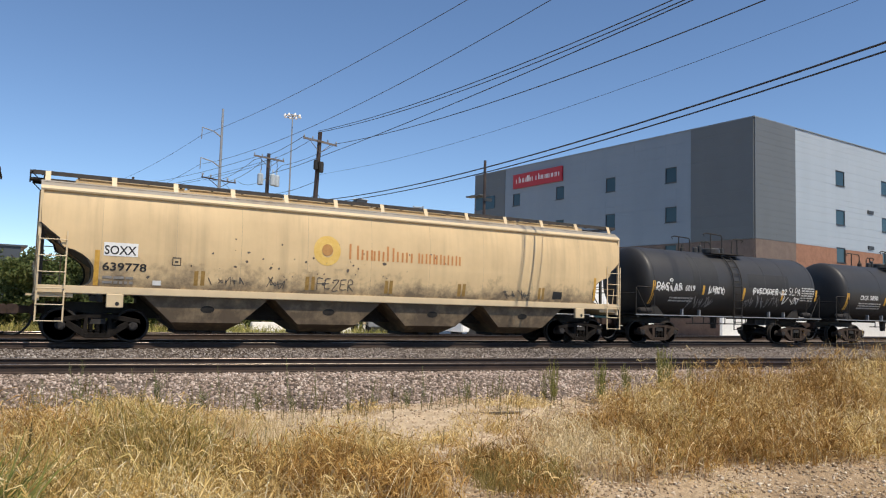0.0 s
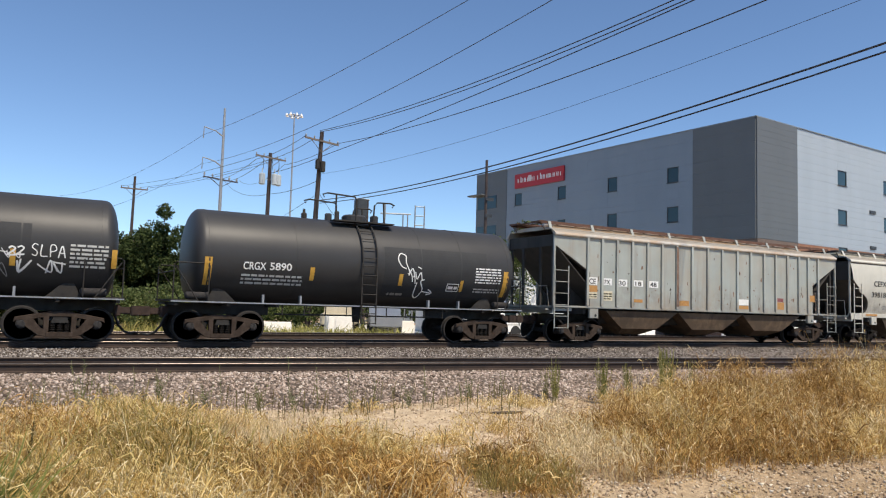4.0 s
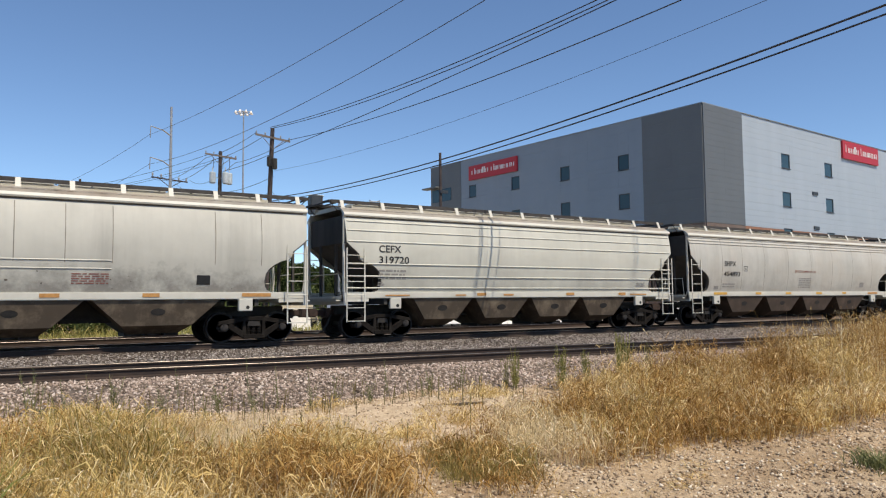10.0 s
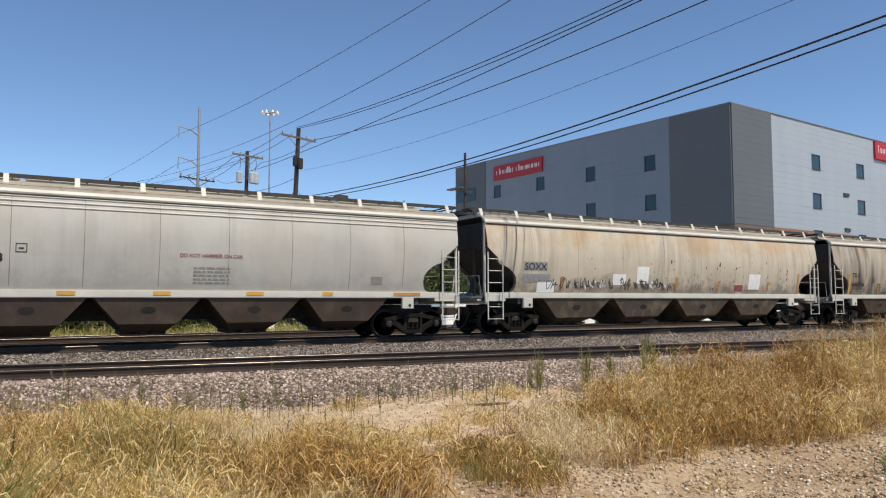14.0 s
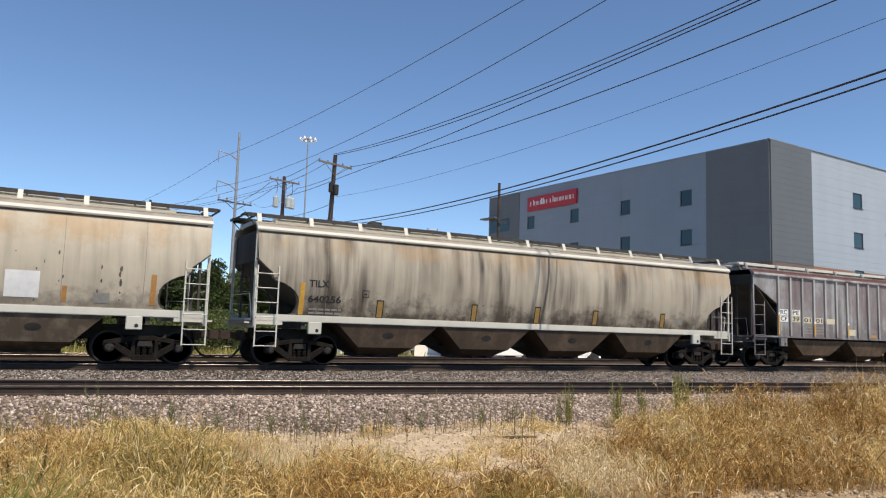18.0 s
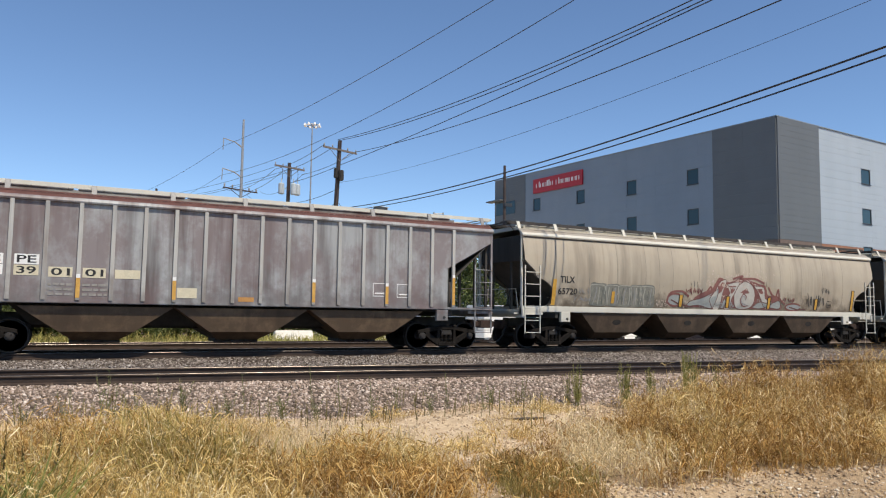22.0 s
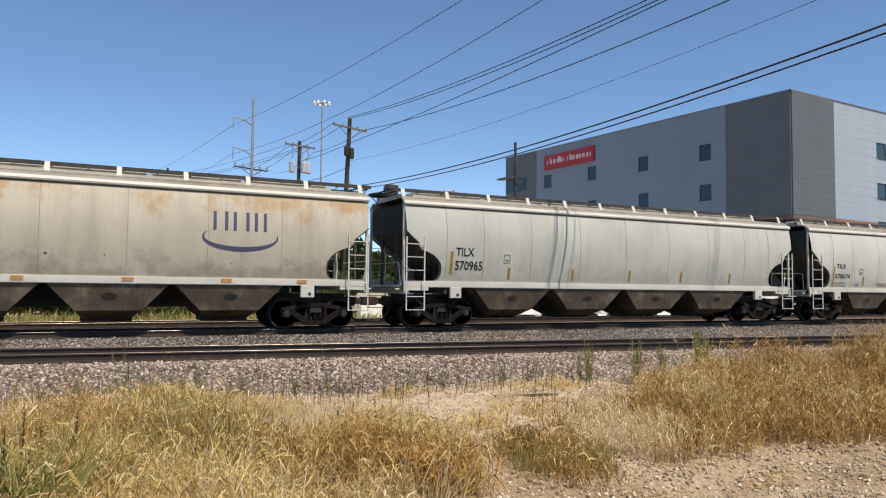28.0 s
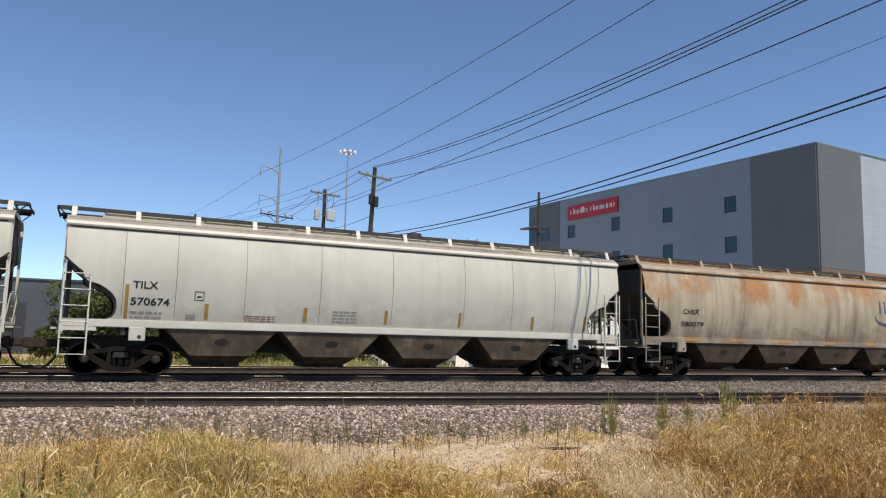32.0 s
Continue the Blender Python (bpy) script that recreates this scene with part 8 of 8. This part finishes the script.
M["dock"] = islands("dried seed spikes", [(0.0, (0.12, 0.095, 0.04)), (0.6, (0.24, 0.19, 0.085)), (1.0, (0.38, 0.31, 0.15))], 0.8, 0.3)
DOCKS = [dock_mesh(0.5, 91), dock_mesh(0.42, 92), dock_mesh(0.58, 93)]
for i, (x, y, s_) in enumerate(((-0.28, 7.3, 1.9), (-0.12, 7.6, 1.7), (0.12, 7.4, 1.6), (-0.36, 6.8, 1.8), (2.75, 7.1, 1.0), (2.95, 7.3, 1.15), (3.1, 7.0, 0.95), (3.25, 7.5, 1.05), (2.6, 7.6, 0.9), (0.9, 12.0, 1.3), (2.35, 11.8, 1.2), (2.75, 11.5, 1.0), (3.5, 11.6, 1.1), (4.3, 11.3, 1.0), (1.6, 11.5, 0.9), (3.3, 10.6, 0.9), (3.7, 10.4, 0.85), (4.0, 10.7, 0.9), (4.7, 10.9, 0.8), (2.2, 10.9, 0.9), (0.2, 10.9, 1.0), (5.4, 11.2, 0.9), (4.9, 10.1, 0.8))):
    tagged(new("weed", DOCKS[i % 3]), "brown dried seed-spike weed in sandy soil", "weed", "weeds").matrix_basis = Matrix.LocRotScale((x, y, root_z(x, y)), Euler((0.05 * math.sin(i * 3.0), 0.05 * math.cos(i * 2.0), i * 1.3)), (1.0, 1.0, s_ * 0.8))

# a fallen stick and sprays of cut straw on the gravel
bm = bmesh.new()
tube(bm, [(6.1, 10.2, -0.47), (6.9, 10.0, -0.44), (7.6, 9.9, -0.46)], 0.03, 6, 0.018)
whole("stick", bm, M["bark"], "weathered fallen stick on dry ground", "stick")


# ---------------------------------------------------------------- storage building
def wall_cells(u_cuts, z_cuts, holes):
    """Rectangles between the cuts that lie in none of the holes."""
    us, zs = sorted(set(u_cuts)), sorted(set(z_cuts))
    for u0, u1 in zip(us, us[1:]):
        for z0, z1 in zip(zs, zs[1:]):
            cu, cz = (u0 + u1) / 2, (z0 + z1) / 2
            if not any(h[0] < cu < h[1] and h[2] < cz < h[3] for h in holes):
                yield u0, u1, z0, z1


BLD = thing("storage_building", "large grey metal-clad storage building with brick base", "building", at=pose(47.26, 36.96, 0, 0, 0, 5))
ROWS = [(12.1, 13.4), (8.78, 10.08), (5.62, 6.92)]
L_WIN = [(u - 0.58, u + 0.58, z0, z1) for u in (7.62, 14.33, 20.95, 27.55) for z0, z1 in ROWS]
R_WIN = [(u - 0.72, u + 0.72, z0 + 0.25, z1 + 0.22) for u in (12.2, 19.9, 33.5, 41.2) for z0, z1 in ROWS]
H_LEFT, H_RIGHT = 34.9, 46.0


def wall_box(bm, face, u0, u1, z0, z1, d0, d1):
    """A slab on a face: d is the distance outwards from the face."""
    if face == "left":
        box(bm, -d1, -d0, u0, u1, z0, z1)
    else:
        box(bm, u0, u1, -d1, -d0, z0, z1)


def clad(face, span, wins, zones):
    bm = bmesh.new()
    uc = [0, span] + [x for h in wins for x in h[:2]]
    zc = [-0.6, 16.2] + [x for h in wins for x in h[2:]]
    for c in wall_cells(uc, zc, wins):
        wall_box(bm, face, *c, -0.3, 0)
    wall = part("wall", bm, M["clad_mid"], BLD)
    for u0, u1, z0, z1, mat, step_u, step_z, out in zones:
        hs = [h for h in wins if h[0] < u1 and h[1] > u0 and h[2] < z1 and h[3] > z0]
        us = list(np.linspace(u0, u1, max(2, round((u1 - u0) / step_u) + 1)))
        us = [x for x in us if not any(h[0] - 0.4 < x < h[1] + 0.4 for h in hs)] + [x for h in hs for x in h[:2]]
        us = [u0] + [x for x in us if u0 < x < u1] + [u1]
        zs = list(np.linspace(z0, z1, max(2, round((z1 - z0) / step_z) + 1)))
        zs = [x for x in zs if not any(abs(x - q) < 0.3 and x != q for h in hs for q in h[2:])]
        zs = [z0] + [x for x in zs if z0 < x < z1] + [x for h in hs for x in h[2:] if z0 < x < z1] + [z1]
        for c in wall_cells(us, zs, hs):
            bm = bmesh.new()
            wall_box(bm, face, c[0] + 0.002, c[1] - 0.002, c[2] + 0.003, c[3] - 0.003, 0.003, out)
            part("panel", bm, mat, wall)
    for u0, u1, z0, z1 in wins:
        bm = bmesh.new()
        for c in ((u0, u0 + 0.07, z0, z1), (u1 - 0.07, u1, z0, z1), (u0 + 0.07, u1 - 0.07, z0, z0 + 0.07), (u0 + 0.07, u1 - 0.07, z1 - 0.07, z1)):
            wall_box(bm, face, *c, -0.1, -0.004)
        w = part("window", bm, M["frame"], BLD, "dark-framed square window")
        bm = bmesh.new()
        wall_box(bm, face, u0 + 0.07, u1 - 0.07, z0 + 0.07, z1 - 0.07, -0.055, -0.035)
        part("pane", bm, M["glass"], w, "blue-green tinted glass")
        bm = bmesh.new()
        wall_box(bm, face, u0 - 0.03, u1 + 0.03, z0 - 0.05, z0, 0.05, 0.1)
        part("sill", bm, M["frame"], w)


# left face: darker cladding and brick, the face's shade put into their colour
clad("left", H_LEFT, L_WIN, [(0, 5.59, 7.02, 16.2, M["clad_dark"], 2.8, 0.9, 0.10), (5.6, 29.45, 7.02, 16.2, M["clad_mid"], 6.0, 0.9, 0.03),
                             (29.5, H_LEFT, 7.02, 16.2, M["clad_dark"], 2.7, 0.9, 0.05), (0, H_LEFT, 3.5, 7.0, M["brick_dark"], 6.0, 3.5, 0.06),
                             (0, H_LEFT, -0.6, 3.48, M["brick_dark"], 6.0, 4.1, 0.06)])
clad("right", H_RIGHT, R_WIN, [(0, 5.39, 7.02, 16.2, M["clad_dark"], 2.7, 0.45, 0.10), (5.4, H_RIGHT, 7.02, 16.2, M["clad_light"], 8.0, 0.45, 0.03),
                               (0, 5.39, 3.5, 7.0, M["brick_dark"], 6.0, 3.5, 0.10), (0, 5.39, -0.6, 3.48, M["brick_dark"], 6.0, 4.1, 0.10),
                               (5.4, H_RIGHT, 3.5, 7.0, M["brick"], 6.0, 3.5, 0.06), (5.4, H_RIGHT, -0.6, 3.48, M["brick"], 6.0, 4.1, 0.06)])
bm = bmesh.new()
box(bm, 0.3, H_RIGHT, 0.3, H_LEFT, 15.2, 15.5)
part("roof", bm, M["roof"], BLD)
bm = bmesh.new()
box(bm, H_RIGHT - 0.3, H_RIGHT, 0.3, H_LEFT, -0.6, 16.2)
box(bm, 0.3, H_RIGHT - 0.3, H_LEFT - 0.3, H_LEFT, -0.6, 16.2)
part("rear_wall", bm, M["clad_mid"], BLD)
bm = bmesh.new()
box(bm, -0.11, 0.35, -0.11, H_LEFT, 16.2, 16.27)
box(bm, 0.35, H_RIGHT, -0.11, 0.35, 16.2, 16.27)
part("coping", bm, M["clad_mid"], BLD)


def sign(face, u0, u1, z0, z1, flip):
    bm = bmesh.new()
    wall_box(bm, face, u0, u1, z0, z1, 0.04, 0.22)
    s_ = part("sign_board", bm, M["red"], BLD, "red sign board with a white lettering shape")
    W_, h = u1 - u0, z1 - z0
    zz = z0 + h * 0.36
    widths = [0.075, 0.06, 0.06, 0.022, 0.022, 0.055, -0.05, 0.07, 0.045, 0.06, 0.04, 0.06, 0.06, 0.06]
    x = 0.07
    for k in widths:
        if k < 0:
            x += -k
            continue
        tall = 0.42 if k in (0.075, 0.022, 0.07) else 0.28
        a0, a1 = u0 + W_ * x, u0 + W_ * (x + k)
        if flip:
            a0, a1 = u1 - (a1 - u0), u1 - (a0 - u0)
        zt, e_ = zz + h * tall, min(0.105, (a1 - a0) * 0.5)
        if a1 - a0 < 0.25:
            cells = ((a0, a1, zz, zt),)
        else:
            cells = ((a0, a0 + e_, zz, zt), (a1 - e_, a1, zz, zz + h * 0.28))
        for c in cells:
            bm = bmesh.new()
            wall_box(bm, face, *c, 0.225, 0.25)
            part("lettering_bar", bm, M["white"], s_)
        x += k + 0.012


sign("left", 20.55, 27.95, 13.9, 15.38, True)
sign("right", 22.6, 30.2, 14.4, 16.1, False)
# balcony roof and glazed end
bm = bmesh.new()
box(bm, -0.8, 0.0, 33.0, 35.6, 13.75, 13.9)
part("canopy", bm, M["clad_dark"], BLD, "thin projecting canopy")
for z in (8.9, 12.2):
    bm = bmesh.new()
    box(bm, -0.09, -0.055, 31.2, 34.6, z, z + 1.4)
    part("glazing_strip", bm, M["glass"], BLD)
for z in (10.42, 7.3):
    bm = bmesh.new()
    box(bm, 16.65, 17.6, -0.12, -0.035, z, z + 0.28)
    part("wall_vent", bm, M["frame"], BLD)


# ---------------------------------------------------------------- poles and wires
def wood_pole(x, y, z_top, lean, arms, label, rt=0.13, rb=0.19):
    """A wooden pole; lean: metres that its top stands off its foot in x."""
    ob = thing("utility_pole", label, "utility pole", at=pose(x - lean, y, 0))
    bm = bmesh.new()
    tube(bm, [(0, 0, -0.6), (lean * 0.5, 0, z_top / 2), (lean, 0, z_top)], rb, 12, rt)
    part("pole", bm, M["wood_pole"], ob, "", 40)
    for z, half, tilt in arms:
        c = lean * z / z_top
        bm = bmesh.new()
        hexa(bm, [(c - half, -0.2, z - 0.06 - tilt), (c + half, -0.2, z - 0.06 + tilt), (c + half, -0.1, z - 0.06 + tilt), (c - half, -0.1, z - 0.06 - tilt),
                  (c - half, -0.2, z + 0.06 - tilt), (c + half, -0.2, z + 0.06 + tilt), (c + half, -0.1, z + 0.06 + tilt), (c - half, -0.1, z + 0.06 - tilt)])
        for s_ in (-1, 1):
            tube(bm, [(c + s_ * half * 0.62, -0.16, z - 0.06 + s_ * tilt * 0.6), (c, -0.16, z - 0.75)], 0.022, 5)
        arm = part("crossarm", bm, M["crossarm"], ob)
        for u in (-0.95, -0.45, 0.45, 0.95):
            bm = bmesh.new()
            lathe(bm, [(0.05, 0.02), (0.12, 0.045), (0.2, 0.05), (0.24, 0.025)], "z", 8, (c + u * half, -0.15, z + u * tilt))
            part("insulator", bm, M["galv"], arm)
    return ob


P1X, P1Y = 16.36, 46.0
POLE_A = wood_pole(P1X, P1Y, 12.4, 0.45, [(11.75, 1.15, -0.12)], "leaning wooden utility pole with crossarm and transformer box")
bm = bmesh.new()
box(bm, 0.32, 0.64, -0.42, -0.12, 9.7, 10.4)
box(bm, 0.02, 0.28, -0.38, -0.14, 9.85, 10.5)
bmesh.ops.bevel(bm, geom=bm.edges[:], offset=0.04, segments=2, affect="EDGES")
part("switch_box", bm, M["steel_dark"], POLE_A, "dark equipment boxes")
P2X, P2Y = 16.15, 57.0
POLE_B = wood_pole(P2X, P2Y, 12.8, 0.1, [(12.4, 1.2, -0.1)], "dark wooden utility pole with pole-mounted transformers")
for dx, dy in ((-0.55, -0.25), (0.36, -0.45), (0.74, -0.2)):
    bm = bmesh.new()
    lathe(bm, [(10.25, 0.17), (10.3, 0.23), (11.05, 0.23), (11.12, 0.17)], "z", 16, (dx, dy, 0))
    lathe(bm, [(11.2, 0.05), (11.5, 0.04)], "z", 8, (dx, dy, 0))
    tube(bm, [(dx, dy, 10.7), (0.05, 0, 10.7)], 0.03, 5)
    part("transformer", bm, M["transformer"], POLE_B, "light grey cylindrical transformer", 40)
bm = bmesh.new()
for dx in (-0.52, 0.2, 0.7):
    bm = bmesh.new()
    tube(bm, [(dx, -0.2, 12.3), (dx + 0.05, -0.25, 11.9), (dx, -0.3, 11.4)], 0.02, 5)
    part("drop_lead", bm, M["wire"], POLE_B)

FX, FY = at_az(6.45, 76)
wood_pole(FX, FY, 12.7, 0.1, [(11.5, 1.2, 0.0)], "far wooden utility pole with a crossarm", 0.11, 0.17)

# steel transmission pole
TX, TY, TZ = 25.0, 114.2, 30.4
STEEL = thing("transmission_pole", "tall slender galvanised steel transmission pole", "utility pole", at=pose(TX, TY, 0))
bm = bmesh.new()
tube(bm, [(0, 0, -0.6), (0, 0, 15), (0, 0, TZ)], 0.34, 14, 0.16)
part("pole", bm, M["galv"], STEEL, "", 40)
for z in (26.6, 22.0):
    bm = bmesh.new()
    tube(bm, [(0, 0, z - 0.6), (-1.2, -0.3, z + 0.1), (-3.0, -0.6, z + 0.45)], 0.12, 8, 0.07)
    arm = part("bracket_arm", bm, M["galv"], STEEL, "", 40)
    bm = bmesh.new()
    tube(bm, [(-3.0, -0.6, z + 0.45), (-3.05, -0.6, z - 1.3)], 0.07, 8)
    part("insulator", bm, M["galv"], arm)
bm = bmesh.new()
tube(bm, [(-2.6, 0.4, 19.75), (0, 0, 19.45), (2.4, -0.4, 19.2)], 0.11, 6)
tube(bm, [(-1.6, 0.3, 19.6), (0, 0, 18.3), (1.5, -0.3, 19.25)], 0.06, 6)
arm = part("crossarm", bm, M["wood_pole"], STEEL)
for dx, z in ((-2.5, 19.8), (-1.3, 19.65), (1.2, 19.4), (2.3, 19.3)):
    bm = bmesh.new()
    lathe(bm, [(0.0, 0.05), (0.15, 0.14), (0.4, 0.15), (0.55, 0.06)], "z", 8, (dx, 0, z))
    part("insulator", bm, M["galv"], arm)

# high-mast light
MAST = thing("high_mast_light", "tall thin mast with a ring of floodlights", "street lamp", at=pose(140 * math.sin(radians(17.45)), 140 * math.cos(radians(17.45)), 0))
bm = bmesh.new()
tube(bm, [(0, 0, -0.6), (0, 0, 36.3)], 0.22, 12, 0.11)
part("mast", bm, M["galv"], MAST, "", 40)
bm = bmesh.new()
tube(bm, [(1.4 * math.cos(q), 1.4 * math.sin(q), 35.95) for q in np.linspace(0, 2 * math.pi, 13)], 0.06, 6)
for q in np.linspace(0, math.pi, 4)[:3]:
    tube(bm, [(1.4 * math.cos(q), 1.4 * math.sin(q), 35.95), (-1.4 * math.cos(q), -1.4 * math.sin(q), 35.95)], 0.06, 6)
part("lamp_ring", bm, M["galv"], MAST)
for k in range(8):
    q = 2 * math.pi * k / 8
    bm = bmesh.new()
    lathe(bm, [(-0.3, 0.26), (-0.15, 0.23), (0.08, 0.12), (0.17, 0.08)], "z", 12, (1.45 * math.cos(q), 1.45 * math.sin(q), 36.1))
    part("floodlight", bm, M["white"], MAST, "white floodlight bowl")

# slim dark pole with a lamp arm before the storage building
SP = thing("street_pole", "dark slim pole beside the storage building", "utility pole", at=pose(33.2, 52.4, 0))
bm = bmesh.new()
tube(bm, [(0, 0, -0.6), (0, 0, 13.6)], 0.15, 10, 0.11)
part("pole", bm, M["wood_pole"], SP)
for z, u in ((10.3, 0.6), (8.9, 0.5)):
    bm = bmesh.new()
    box(bm, -0.1, u, -0.25, -0.05, z - 0.12, z + 0.12)
    part("fixture", bm, M["frame"], SP)


def wire(name, pts, r, label):
    """A cable through points, with a light sag between them."""
    cu = bpy.data.curves.new(name, "CURVE")
    cu.dimensions, cu.bevel_depth, cu.bevel_resolution = "3D", r, 1
    sp = cu.splines.new("POLY")
    out = []
    for (p, sag), (q, _) in zip(pts, pts[1:]):
        p, q = Vector(p), Vector(q)
        for i in range(24):
            u = i / 24
            out.append(p.lerp(q, u) - Vector((0, 0, 4 * sag * u * (1 - u))))
    out.append(Vector(pts[-1][0]))
    sp.points.add(len(out) - 1)
    for s_, p in zip(sp.points, out):
        s_.co = (*p, 1)
    ob = new(name, cu)
    cu.materials.append(M["wire"])
    tagged(ob, label, "cable", "overhead wires")


W_ = "black overhead power wire between poles"
wire("power_line", [((16.2, P1Y, 12.45), 0.9), ((16.36, 2, 10.75), 0)], 0.018, W_)
wire("power_line", [((16.38, P1Y, 12.42), 0.96), ((16.36, 2, 10.65), 0)], 0.018, W_)
wire("power_line", [((17.4, P1Y, 11.75), 0.88), ((16.9, 2, 9.95), 0)], 0.018, W_)
wire("power_line", [((P2X, P2Y, 11.2), 0.1), ((16.4, P1Y, 10.78), 0.28), ((16.36, 2, 10.38), 0)], 0.018, W_)
wire("power_line", [((16.4, P1Y, 9.62), 0.85), ((16.36, 2, 8.9), 0)], 0.007, "thin black overhead service wire")
wire("power_line", [((16.4, P1Y, 7.9), 0.84), ((16.36, 2, 7.8), 0)], 0.026, "thick black overhead telephone cable")
wire("power_line", [((16.4, P1Y, 7.7), 0.84), ((16.36, 2, 7.6), 0)], 0.022, "thick black overhead telephone cable")
for dx, z1, z2 in ((-1.1, 12.0, 12.2), (-0.5, 11.9, 12.1), (1.1, 11.75, 12.0), (0.1, 9.3, 9.6)):
    wire("power_line", [((P2X + dx, P2Y, z2), 0.2), ((P1X + dx, P1Y, z1), 0)], 0.016, W_)
    wire("power_line", [((TX + dx * 2.5, TY, 19.6), 1.0), ((P2X + dx, P2Y, z2), 0)], 0.02, W_)
for dx in (-1.1, 0.5, 1.1):
    wire("power_line", [((FX + dx, FY, 11.7), 0.35), ((P2X + dx * 0.8, P2Y, 12.5), 0)], 0.014, W_)
HT = "high black transmission wire on steel poles"
wire("power_line", [((22.0, TY, 25.9), 1.47), ((25.5, 10, 21.4), 0)], 0.024, HT)
wire("power_line", [((22.0, TY, 21.5), 2.45), ((25.5, 10, 19.8), 0)], 0.024, HT)
wire("power_line", [((22.0, TY, 25.9), 2.0), ((6, 190, 24), 0)], 0.024, HT)
wire("power_line", [((22.0, TY, 21.5), 2.0), ((6, 190, 19.5), 0)], 0.024, HT)
wire("power_line", [((P1X, P1Y, 8.4), 0.3), ((P1X - 6.5, P1Y + 8, 3.5), 0)], 0.014, "slanting steel guy wire beside a pole")
wire("power_line", [((P1X, P1Y, 8.3), 0.2), ((P1X + 3.5, P1Y + 3, 6.2), 0)], 0.014, "slanting steel guy wire beside a pole")


# ---------------------------------------------------------------- movement
def motions():
    times = [i * 0.5 for i in range(65)]
    for car, a0 in MOVING:
        walk(car, [(t, pose(a0 - travelled(t), TRAIN_Y, 0)) for t in times])
    steps = [i / 15 for i in range(481)]
    turns = [(t, -math.degrees(travelled(t) / WHEEL_R)) for t in steps]
    for ob, dx, rz in WHEELS:
        walk(ob, [(t, pose(dx, 0, WHEEL_R, 0, q, 0) @ pose(0, 0, 0, 0, 0, rz)) for t, q in turns])


motions()
